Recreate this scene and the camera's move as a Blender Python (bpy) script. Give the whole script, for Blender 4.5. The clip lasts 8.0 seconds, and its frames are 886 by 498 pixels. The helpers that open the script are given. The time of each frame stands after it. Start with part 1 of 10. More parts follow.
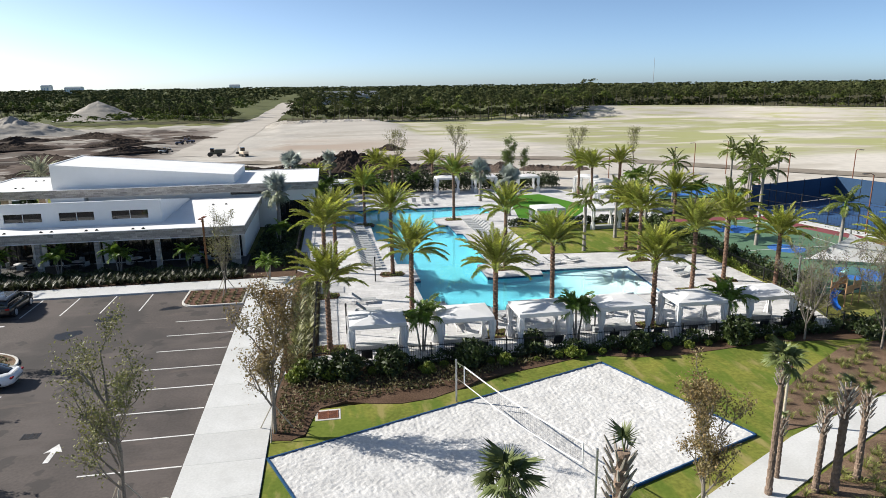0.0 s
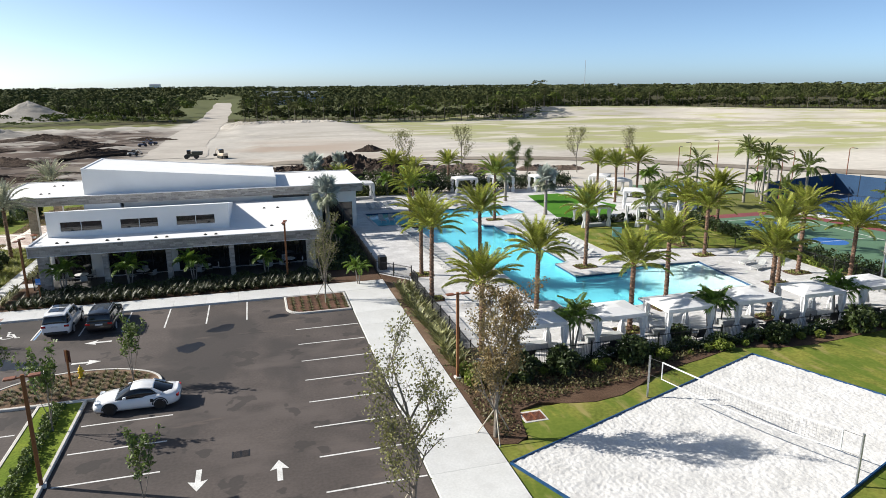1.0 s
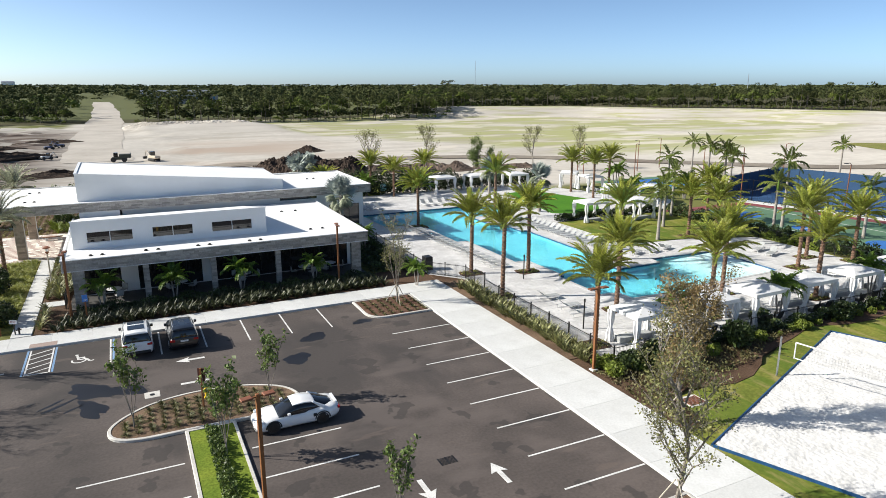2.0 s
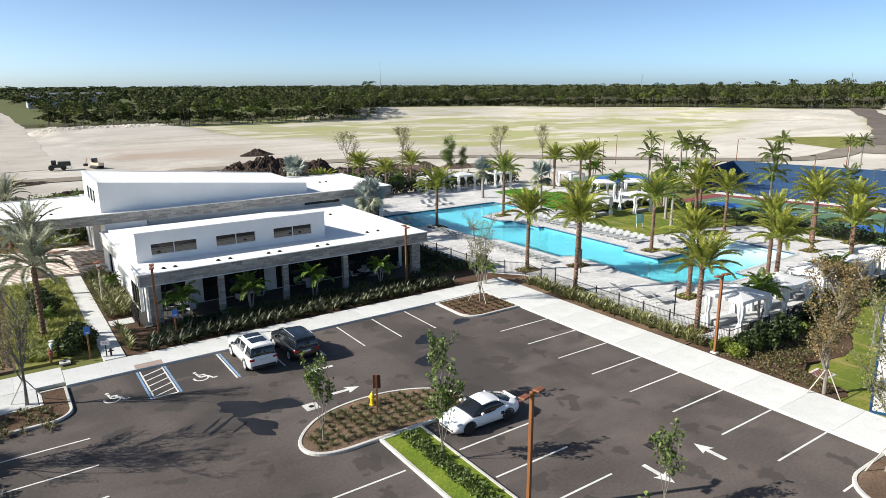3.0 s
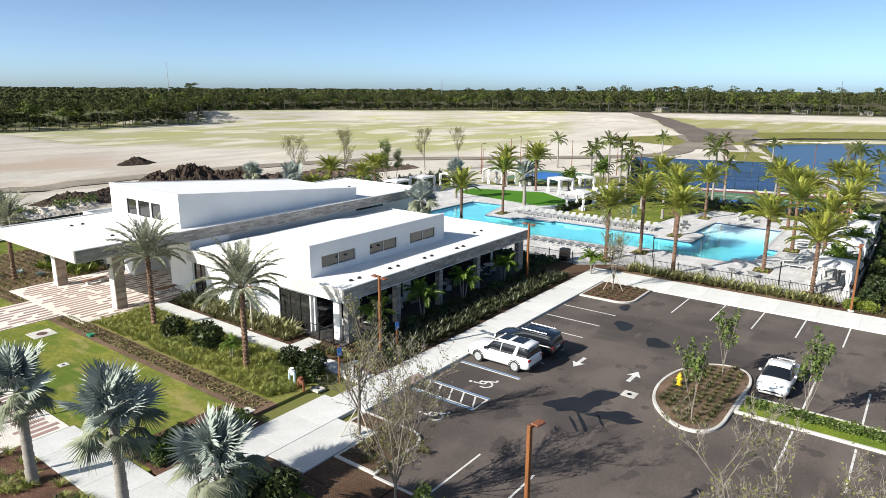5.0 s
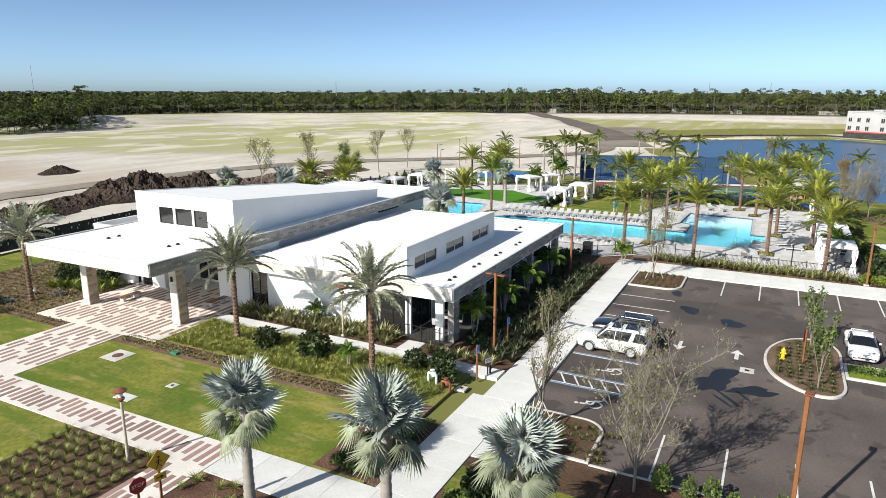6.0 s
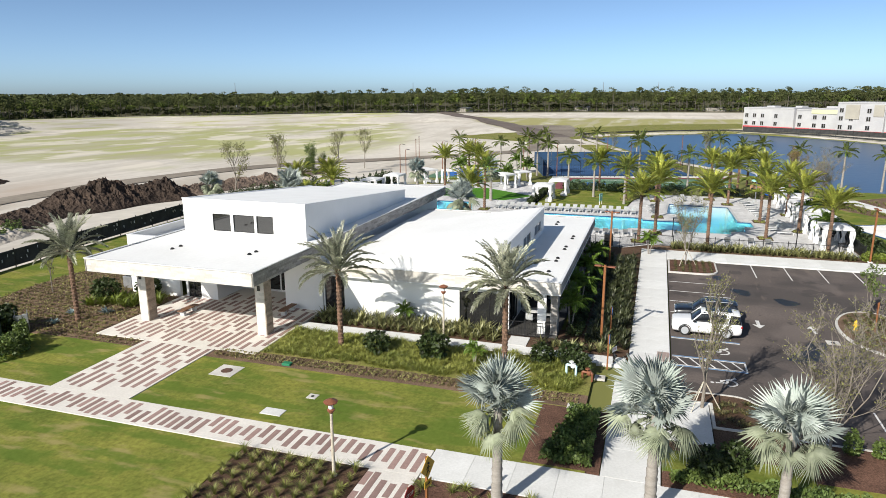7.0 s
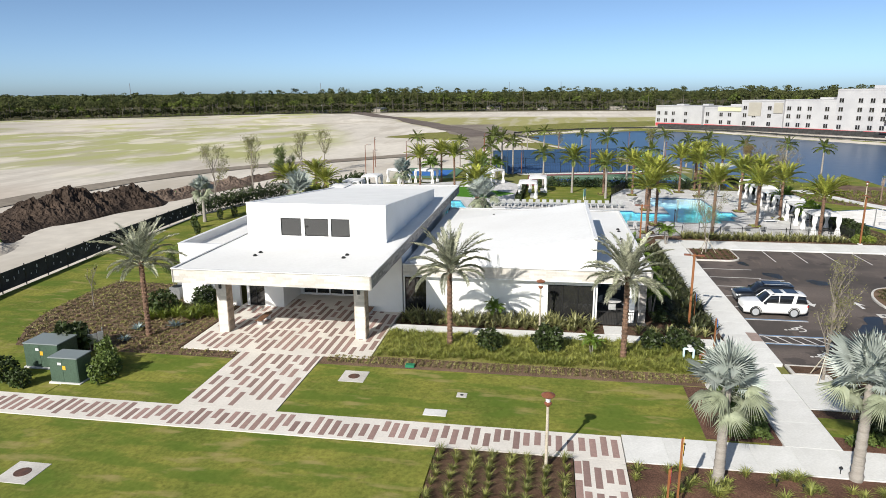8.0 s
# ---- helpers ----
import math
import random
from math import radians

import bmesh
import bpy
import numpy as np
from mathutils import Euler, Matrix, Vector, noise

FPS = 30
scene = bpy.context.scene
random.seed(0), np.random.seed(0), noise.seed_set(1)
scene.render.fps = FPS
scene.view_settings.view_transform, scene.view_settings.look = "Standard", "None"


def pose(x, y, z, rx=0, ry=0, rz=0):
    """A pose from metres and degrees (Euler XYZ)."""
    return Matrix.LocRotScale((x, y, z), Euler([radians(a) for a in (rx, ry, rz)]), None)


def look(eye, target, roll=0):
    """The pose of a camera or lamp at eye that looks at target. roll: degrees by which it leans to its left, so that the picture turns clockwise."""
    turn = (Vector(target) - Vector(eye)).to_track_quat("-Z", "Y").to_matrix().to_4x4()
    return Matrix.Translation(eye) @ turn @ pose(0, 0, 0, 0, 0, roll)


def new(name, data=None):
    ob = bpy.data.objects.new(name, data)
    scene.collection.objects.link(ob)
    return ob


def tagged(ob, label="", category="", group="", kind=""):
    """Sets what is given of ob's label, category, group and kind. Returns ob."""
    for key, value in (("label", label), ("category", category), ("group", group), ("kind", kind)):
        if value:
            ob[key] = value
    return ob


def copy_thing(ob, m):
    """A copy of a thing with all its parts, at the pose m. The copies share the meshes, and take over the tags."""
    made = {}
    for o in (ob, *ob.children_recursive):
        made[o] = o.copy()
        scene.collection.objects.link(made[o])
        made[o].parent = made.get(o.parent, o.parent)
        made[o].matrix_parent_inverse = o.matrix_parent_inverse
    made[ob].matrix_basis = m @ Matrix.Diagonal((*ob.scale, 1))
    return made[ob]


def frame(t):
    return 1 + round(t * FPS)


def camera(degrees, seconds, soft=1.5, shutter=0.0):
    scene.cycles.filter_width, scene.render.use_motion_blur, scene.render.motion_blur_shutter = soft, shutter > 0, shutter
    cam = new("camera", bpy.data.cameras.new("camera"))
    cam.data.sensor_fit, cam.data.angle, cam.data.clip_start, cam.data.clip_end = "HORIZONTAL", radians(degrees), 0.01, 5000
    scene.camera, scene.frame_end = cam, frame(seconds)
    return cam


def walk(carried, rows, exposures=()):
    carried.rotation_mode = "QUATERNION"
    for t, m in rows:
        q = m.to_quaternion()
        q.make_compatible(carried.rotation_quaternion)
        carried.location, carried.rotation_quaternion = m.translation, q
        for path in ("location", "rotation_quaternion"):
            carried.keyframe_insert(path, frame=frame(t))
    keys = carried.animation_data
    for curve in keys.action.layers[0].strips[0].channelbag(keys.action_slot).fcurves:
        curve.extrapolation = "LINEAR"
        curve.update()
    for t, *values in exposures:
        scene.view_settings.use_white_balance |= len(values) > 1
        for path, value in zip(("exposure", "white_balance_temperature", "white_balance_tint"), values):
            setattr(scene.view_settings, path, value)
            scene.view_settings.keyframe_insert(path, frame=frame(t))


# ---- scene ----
cam = camera(67.9, 8.0, 0.75)
PATH = [
    (0, (-0.633, -0.224, 16.787), (-0.313, 1.689, 16.299), -0.7),
    (0.5, (-7.537, 1.265, 16.843), (-7.171, 3.171, 16.357), -0.7),
    (1, (-14.436, 2.944, 16.9), (-13.907, 4.81, 16.412), -0.4),
    (1.5, (-21.453, 5.192, 16.877), (-20.752, 7.0, 16.388), -0.1),
    (1.7, (-24.165, 6.313, 16.88), (-23.403, 8.095, 16.388), -0.2),
    (2.8, (-38.103, 13.174, 16.919), (-37.05, 14.806, 16.439), 0.3),
    (3, (-40.585, 14.67, 16.914), (-39.481, 16.265, 16.426), -0.2),
    (3.5, (-46.632, 18.911, 16.838), (-45.396, 20.407, 16.356), 0.0),
    (4, (-52.167, 23.409, 16.818), (-50.815, 24.802, 16.336), -0.1),
    (4.5, (-57.073, 28.226, 16.784), (-55.617, 29.51, 16.304), 0.2),
    (6, (-69.299, 45.124, 16.366), (-67.564, 46.002, 15.899), 0.2),
    (6.5, (-72.354, 51.177, 16.327), (-70.552, 51.909, 15.862), 0.0),
    (7, (-74.732, 57.378, 16.251), (-72.881, 57.975, 15.785), -0.2),
    (7.5, (-76.607, 63.572, 16.238), (-74.719, 64.038, 15.769), -0.3),
    (8, (-78.332, 69.933, 16.278), (-76.413, 70.246, 15.811), -0.4),
]
walk(cam, [(t, look(eye, target, roll)) for t, eye, target, roll in PATH], ((0, 0.53, 6450, 9), (3, 0.62, 6450, 8), (5.5, 0.54, 6450, 8), (8, 0.28, 6450, 9)))

# ---- light ----
world = bpy.data.worlds.new("sky")
scene.world = world
world.use_nodes = True
wn, wl = world.node_tree.nodes, world.node_tree.links
SUN_DIR = Vector((-0.917, 0.399, 0.63)).normalized()
sky = wn.new("ShaderNodeTexSky")
sky.sky_type, sky.sun_disc = "NISHITA", False
sky.sun_elevation = math.asin(SUN_DIR.z)
sky.sun_rotation = math.atan2(SUN_DIR.x, SUN_DIR.y)
sky.air_density, sky.dust_density, sky.ozone_density = 0.33, 0.8, 0.0
sky.altitude = 0
wn["Background"].inputs["Strength"].default_value = 0.131
haze = wn.new("ShaderNodeMix")
haze.data_type, haze.blend_type = "RGBA", "MULTIPLY"
haze.inputs["Factor"].default_value = 1.0
haze.inputs["B"].default_value = (0.88, 1.0, 1.01, 1)
wl.new(sky.outputs[0], haze.inputs["A"])
wl.new(haze.outputs["Result"], wn["Background"].inputs["Color"])
sun = new("sun", bpy.data.lights.new("sun", "SUN"))
sun.data.energy, sun.data.angle, sun.data.color = 5.0, radians(0.5), (1.0, 0.94, 0.85)
sun.matrix_world = look(SUN_DIR * 100, (0, 0, 0))


# ---- materials ----
def mat(name, c1, c2=None, rough=0.8, s1=0.6, s2=12.0, bump=0.2, metal=0.0, fine=0.25, rand=0.0, island=0.0, spec=0.5, stretch=(1, 1, 1), leafy=0.0, depth=0.02, dry=0.0):
    """Two-scale procedural surface: broad patches from c1 to c2, fine grain, relief, and an optional shift for each object or island."""
    m = bpy.data.materials.new(name)
    m.use_nodes = True
    n, l = m.node_tree.nodes, m.node_tree.links
    b = n["Principled BSDF"]
    b.inputs["Roughness"].default_value, b.inputs["Metallic"].default_value = rough, metal
    b.inputs["Specular IOR Level"].default_value, b.inputs["Diffuse Roughness"].default_value = spec, dry
    c2 = c2 or tuple(v * 0.8 for v in c1)
    tc, mp = n.new("ShaderNodeTexCoord"), n.new("ShaderNodeMapping")
    mp.inputs["Scale"].default_value = stretch
    l.new(tc.outputs["Object"], mp.inputs["Vector"])
    big, small = n.new("ShaderNodeTexNoise"), n.new("ShaderNodeTexNoise")
    big.inputs["Scale"].default_value, big.inputs["Detail"].default_value = s1, 5
    small.inputs["Scale"].default_value, small.inputs["Detail"].default_value = s2, 4
    l.new(mp.outputs[0], big.inputs["Vector"]), l.new(mp.outputs[0], small.inputs["Vector"])
    ramp = n.new("ShaderNodeMapRange")
    ramp.inputs["From Min"].default_value, ramp.inputs["From Max"].default_value = 0.35, 0.65
    l.new(big.outputs[0], ramp.inputs[0])
    mix = n.new("ShaderNodeMix")
    mix.data_type = "RGBA"
    mix.inputs["A"].default_value, mix.inputs["B"].default_value = (*c1, 1), (*c2, 1)
    l.new(ramp.outputs[0], mix.inputs["Factor"])
    val = n.new("ShaderNodeMapRange")
    val.inputs["From Min"].default_value, val.inputs["From Max"].default_value = 0.25, 0.75
    val.inputs["To Min"].default_value, val.inputs["To Max"].default_value = 1 - fine, 1 + fine
    l.new(small.outputs[0], val.inputs[0])
    last = val.outputs[0]
    for amount, node, out in ((rand, "ShaderNodeObjectInfo", "Random"), (island, "ShaderNodeNewGeometry", "Random Per Island")):
        if amount:
            r, mr, mu = n.new(node), n.new("ShaderNodeMapRange"), n.new("ShaderNodeMath")
            mr.inputs["To Min"].default_value, mr.inputs["To Max"].default_value = 1 - amount, 1 + amount
            mu.operation = "MULTIPLY"
            l.new(r.outputs[out], mr.inputs[0]), l.new(mr.outputs[0], mu.inputs[0]), l.new(last, mu.inputs[1])
            last = mu.outputs[0]
    hsv = n.new("ShaderNodeHueSaturation")
    l.new(mix.outputs["Result"], hsv.inputs["Color"]), l.new(last, hsv.inputs["Value"])
    l.new(hsv.outputs[0], b.inputs["Base Color"])
    if bump:
        bp = n.new("ShaderNodeBump")
        bp.inputs["Strength"].default_value, bp.inputs["Distance"].default_value = bump, depth
        l.new(small.outputs[0], bp.inputs["Height"]), l.new(bp.outputs[0], b.inputs["Normal"])
    if leafy:
        tr, mx = n.new("ShaderNodeBsdfTranslucent"), n.new("ShaderNodeMixShader")
        l.new(hsv.outputs[0], tr.inputs["Color"])
        mx.inputs[0].default_value = leafy
        l.new(b.outputs[0], mx.inputs[1]), l.new(tr.outputs[0], mx.inputs[2])
        l.new(mx.outputs[0], n["Material Output"].inputs["Surface"])
    return m


def overlay(m, colour, amount, scale, lo, hi, stretch=(1, 1, 1), turn=0.0, detail=6):
    """Lays irregular patches of another colour over a material's base colour."""
    n, l = m.node_tree.nodes, m.node_tree.links
    b = n["Principled BSDF"]
    base = b.inputs["Base Color"].links[0].from_socket
    tc, mp, nz, mr, mx = n.new("ShaderNodeTexCoord"), n.new("ShaderNodeMapping"), n.new("ShaderNodeTexNoise"), n.new("ShaderNodeMapRange"), n.new("ShaderNodeMix")
    mp.inputs["Scale"].default_value, mp.inputs["Rotation"].default_value = stretch, (0, 0, radians(turn))
    mp.inputs["Location"].default_value = (scale * 37, lo * 91, hi * 53)
    nz.inputs["Scale"].default_value, nz.inputs["Detail"].default_value = scale, detail
    mr.interpolation_type = "SMOOTHSTEP"
    mr.inputs["From Min"].default_value, mr.inputs["From Max"].default_value, mr.inputs["To Max"].default_value = lo, hi, amount
    mx.data_type = "RGBA"
    mx.inputs["B"].default_value = (*colour, 1)
    l.new(tc.outputs["Object"], mp.inputs[0]), l.new(mp.outputs[0], nz.inputs["Vector"]), l.new(nz.outputs[0], mr.inputs[0])
    l.new(mr.outputs[0], mx.inputs["Factor"]), l.new(base, mx.inputs["A"]), l.new(mx.outputs["Result"], b.inputs["Base Color"])
    return m


M_ASPHALT = mat("asphalt", (0.105, 0.085, 0.076), (0.06, 0.049, 0.044), 0.9, 0.2, 7, 0.3, fine=0.2, dry=0.25)
overlay(M_ASPHALT, (0.042, 0.036, 0.034), 0.75, 0.11, 0.5, 0.58, (1.0, 0.5, 1))
overlay(M_ASPHALT, (0.125, 0.102, 0.092), 0.6, 0.3, 0.53, 0.66, (0.5, 1.0, 1), 20)
overlay(M_ASPHALT, (0.04, 0.034, 0.032), 0.7, 0.55, 0.6, 0.625, (1, 1, 1), 0, 3)
overlay(M_ASPHALT, (0.13, 0.1, 0.085), 0.5, 1.1, 0.64, 0.7, (0.25, 1.0, 1), 62, 4)
M_STAIN = mat("wet_asphalt", (0.013, 0.012, 0.012), (0.02, 0.018, 0.017), 0.32, 0.5, 25, 0.12, spec=0.4)
M_CONCRETE = mat("concrete", (0.62, 0.62, 0.61), (0.53, 0.53, 0.515), 0.85, 0.35, 9, 0.15, fine=0.08, rand=0.05, dry=0.15)
overlay(M_CONCRETE, (0.46, 0.455, 0.44), 0.45, 0.5, 0.52, 0.68)
M_KERB = mat("kerb_concrete", (0.6, 0.58, 0.54), (0.45, 0.43, 0.4), 0.85, 0.6, 9, 0.2, fine=0.12)
M_PAINT_WHITE = mat("road_paint", (0.72, 0.71, 0.69), (0.55, 0.54, 0.52), 0.7, 1.4, 14, 0.1, fine=0.2)
M_PAINT_BLUE = mat("blue_road_paint", (0.14, 0.26, 0.45), (0.2, 0.3, 0.44), 0.7, 1.4, 14, 0.1)
M_WHITE = mat("white_stucco", (0.8, 0.8, 0.79), (0.75, 0.75, 0.74), 0.8, 0.5, 30, 0.12, fine=0.03)
M_ROOF = mat("white_roof_membrane", (0.82, 0.82, 0.81), (0.75, 0.745, 0.73), 0.65, 0.15, 4, 0.05, fine=0.03)
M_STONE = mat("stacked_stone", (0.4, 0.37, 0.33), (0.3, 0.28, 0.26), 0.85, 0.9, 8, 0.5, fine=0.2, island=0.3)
# the same stone lightened for west faces, sunlight put into its colour
M_STONE_PALE = mat("sunlit_stacked_stone", (0.64, 0.615, 0.58), (0.53, 0.495, 0.45), 0.85, 0.5, 8, 0.1, fine=0.08, island=0.14)
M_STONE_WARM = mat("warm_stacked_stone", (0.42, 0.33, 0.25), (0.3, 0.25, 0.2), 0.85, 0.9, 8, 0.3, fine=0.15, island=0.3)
M_DARK_METAL = mat("black_metal", (0.012, 0.012, 0.013), (0.02, 0.02, 0.02), 0.45, 2, 20, 0.05, metal=0.2)
# strap leaf darkened in colour to stand for the shade beside the veranda
M_SHRUB_SHADE = mat("shaded_strap_leaf", (0.07, 0.078, 0.03), (0.016, 0.023, 0.009), 0.5, 2.5, 9, 0, fine=0.3, island=0.45, rand=0.25, leafy=0.15)
M_GREY_METAL = mat("grey_metal", (0.42, 0.43, 0.44), (0.33, 0.34, 0.35), 0.4, 2, 20, 0.05, metal=0.7)
M_ALU = mat("white_aluminium", (0.75, 0.75, 0.75), (0.68, 0.68, 0.68), 0.4, 2, 20, 0.02)
M_BROWN_POST = mat("rust_brown_post", (0.25, 0.095, 0.028), (0.17, 0.062, 0.02), 0.6, 1.0, 14, 0.15, stretch=(6, 6, 0.6))
M_WOOD = mat("hardwood", (0.25, 0.13, 0.07), (0.18, 0.09, 0.05), 0.6, 2.0, 16, 0.15, stretch=(1, 8, 8))
M_LAWN = mat("lawn", (0.215, 0.215, 0.045), (0.12, 0.15, 0.028), 0.95, 0.27, 5, 0.6, fine=0.3, spec=0.1)
overlay(M_LAWN, (0.085, 0.14, 0.02), 0.65, 0.55, 0.47, 0.6, (1.6, 0.5, 1))
overlay(M_LAWN, (0.3, 0.25, 0.1), 0.75, 0.8, 0.54, 0.7, (1.6, 0.5, 1), 8)
M_LAWN_WILD = mat("rough_grass", (0.165, 0.18, 0.042), (0.235, 0.215, 0.075), 0.95, 0.35, 9, 0.7, fine=0.35, spec=0.1)
M_STRIP_GRASS = mat("strip_grass", (0.17, 0.215, 0.03), (0.11, 0.165, 0.022), 0.95, 0.6, 8, 0.7, fine=0.35, spec=0.1)
M_TURF = mat("artificial_turf", (0.075, 0.2, 0.02), (0.06, 0.17, 0.018), 0.95, 0.2, 12, 0.4, fine=0.2, spec=0.1)
M_MULCH = mat("mulch", (0.08, 0.048, 0.031), (0.12, 0.076, 0.051), 0.95, 0.5, 14, 0.8, fine=0.45, spec=0.15, depth=0.05)
M_MULCH_RED = mat("red_bark_mulch", (0.16, 0.088, 0.062), (0.09, 0.05, 0.036), 0.95, 0.6, 14, 0.8, fine=0.45, spec=0.15, depth=0.05)
M_MULCH_PALE = mat("pale_mulch", (0.2, 0.135, 0.092), (0.12, 0.08, 0.055), 0.95, 0.6, 12, 0.8, fine=0.35, spec=0.15, depth=0.05)
M_SAND = mat("white_sand", (0.66, 0.65, 0.635), (0.56, 0.55, 0.535), 0.9, 0.8, 9.0, 0.7, fine=0.1, depth=0.04, dry=0.25)
M_DECK = mat("pool_deck_pavers", (0.6, 0.59, 0.585), (0.5, 0.49, 0.485), 0.75, 0.5, 5, 0.2, fine=0.12, island=0.09)
M_COPING = mat("pool_coping", (0.5, 0.5, 0.5), (0.42, 0.42, 0.42), 0.7, 1, 9, 0.15, fine=0.1)
M_POOL = mat("pool_plaster", (0.13, 0.48, 0.56), (0.105, 0.43, 0.52), 0.6, 0.3, 3, 0.05, fine=0.05)
M_POOL_TILE = mat("pool_tile", (0.014, 0.055, 0.15), (0.02, 0.075, 0.18), 0.3, 2, 9, 0.05)
M_PALE_PAVER = mat("pale_entry_concrete", (0.71, 0.67, 0.615), (0.62, 0.585, 0.535), 0.85, 0.5, 9, 0.15, fine=0.08)
M_BROWN_PAVER = mat("brown_plank_paver", (0.31, 0.205, 0.18), (0.24, 0.16, 0.14), 0.85, 0.8, 10, 0.2, fine=0.12, rand=0.2)
M_VERANDA = mat("dark_veranda_tiles", (0.075, 0.072, 0.07), (0.055, 0.053, 0.05), 0.7, 0.5, 6, 0.1)
M_RUBBER = mat("tyre_rubber", (0.02, 0.02, 0.02), (0.03, 0.03, 0.03), 0.8, 3, 30, 0.1)
M_CANVAS = mat("white_canvas", (0.82, 0.82, 0.82), (0.76, 0.76, 0.77), 0.85, 1.2, 12, 0.1, fine=0.03, leafy=0.2)
M_SLING = mat("lounger_sling", (0.36, 0.37, 0.37), (0.3, 0.31, 0.31), 0.8, 2, 20, 0.1, rand=0.12)
M_SOIL = mat("dark_soil", (0.032, 0.024, 0.02), (0.075, 0.054, 0.042), 0.95, 0.25, 2.5, 1.0, fine=0.4, spec=0.1, depth=0.4)
M_TRACK = mat("dirt_track", (0.2, 0.17, 0.14), (0.28, 0.245, 0.2), 0.95, 0.06, 0.8, 0.3, fine=0.18, spec=0.1)
M_COURT = mat("court_green", (0.1, 0.19, 0.11), (0.085, 0.165, 0.095), 0.8, 0.2, 8, 0.05, fine=0.08)
M_COURT_BLUE = mat("court_blue", (0.03, 0.15, 0.45), (0.03, 0.13, 0.4), 0.8, 0.2, 8, 0.05)
M_TENNIS = mat("tennis_blue", (0.03, 0.09, 0.21), (0.025, 0.075, 0.18), 0.8, 0.2, 8, 0.05)
M_COURT_RED = mat("court_red", (0.22, 0.055, 0.06), (0.19, 0.05, 0.055), 0.8, 0.2, 8, 0.05)
M_SCREEN = mat("blue_windscreen", (0.022, 0.065, 0.14), (0.017, 0.052, 0.115), 0.85, 0.4, 10, 0.1)
M_SCREEN_BLACK = mat("black_silt_screen", (0.02, 0.02, 0.02), (0.045, 0.045, 0.045), 0.9, 0.8, 6, 0.3)
M_PALM_TRUNK = mat("date_palm_trunk", (0.22, 0.13, 0.085), (0.11, 0.068, 0.046), 0.9, 3, 9, 1.0, fine=0.4, depth=0.08)
M_SABAL = mat("cabbage_palm_trunk", (0.24, 0.17, 0.125), (0.16, 0.115, 0.085), 0.9, 3, 9, 0.8, fine=0.35, depth=0.06)
M_SABAL_BOOT = mat("grey_leaf_base", (0.42, 0.38, 0.34), (0.3, 0.26, 0.22), 0.9, 3, 12, 0.5, fine=0.2)
M_PALM_GREY = mat("grey_palm_trunk", (0.31, 0.285, 0.255), (0.24, 0.215, 0.19), 0.85, 1.5, 10, 0.3, fine=0.15, stretch=(1, 1, 5))
M_BARK = mat("bark", (0.25, 0.22, 0.185), (0.18, 0.155, 0.13), 0.95, 3, 20, 0.6, fine=0.3)
M_FROND = mat("date_palm_frond", (0.52, 0.52, 0.1), (0.3, 0.36, 0.065), 0.4, 0.8, 6, 0, fine=0.3, rand=0.35, island=0.3, leafy=0.36)
M_FROND_DARK = mat("royal_palm_frond", (0.27, 0.31, 0.08), (0.18, 0.23, 0.055), 0.45, 0.8, 6, 0, fine=0.2, rand=0.35, leafy=0.45)
M_FROND_GREY = mat("grey_green_frond", (0.56, 0.56, 0.43), (0.3, 0.32, 0.215), 0.36, 0.8, 6, 0, fine=0.25, rand=0.35, island=0.35, leafy=0.25)
M_FROND_BRIGHT = mat("bright_palm_frond", (0.19, 0.29, 0.04), (0.13, 0.22, 0.03), 0.45, 0.8, 6, 0, fine=0.2, rand=0.3, leafy=0.3)
M_SABAL_LEAF = mat("cabbage_palm_leaf", (0.2, 0.24, 0.09), (0.11, 0.145, 0.05), 0.5, 0.8, 6, 0, fine=0.2, rand=0.3, leafy=0.25)
M_FAN = mat("silver_fan_leaf", (0.46, 0.5, 0.47), (0.3, 0.345, 0.31), 0.5, 0.8, 6, 0, fine=0.12, rand=0.25, leafy=0.12)
M_FAN_OLD = mat("old_fan_leaf", (0.31, 0.34, 0.24), (0.18, 0.205, 0.13), 0.6, 0.8, 6, 0, fine=0.2, rand=0.25, leafy=0.15)
M_LEAF = mat("leaf", (0.15, 0.2, 0.045), (0.095, 0.145, 0.035), 0.6, 1, 6, 0, fine=0.2, island=0.4, leafy=0.3)
M_LEAF_OLIVE = mat("olive_leaf", (0.23, 0.225, 0.08), (0.16, 0.165, 0.055), 0.6, 1, 6, 0, fine=0.2, island=0.4, leafy=0.25)
M_LEAF_BROWN = mat("autumn_leaf", (0.27, 0.18, 0.075), (0.2, 0.17, 0.07), 0.6, 1, 6, 0, fine=0.2, island=0.4, leafy=0.25)
M_SHRUB = mat("shrub_leaf", (0.062, 0.092, 0.022), (0.018, 0.03, 0.009), 0.55, 1, 6, 0, fine=0.25, island=0.5, rand=0.2, leafy=0.2)
M_HEDGE = mat("hedge_leaf", (0.12, 0.17, 0.035), (0.075, 0.11, 0.025), 0.55, 1, 6, 0, fine=0.25, island=0.45, leafy=0.2)
M_SHRUB_LIME = mat("lime_shrub_leaf", (0.2, 0.24, 0.03), (0.14, 0.19, 0.03), 0.55, 1, 6, 0, fine=0.25, island=0.35, rand=0.2, leafy=0.25)
M_SHRUB_STRIPED = mat("striped_shrub_leaf", (0.3, 0.29, 0.12), (0.1, 0.115, 0.04), 0.5, 2.5, 9, 0, fine=0.3, island=0.45, rand=0.25, leafy=0.2)
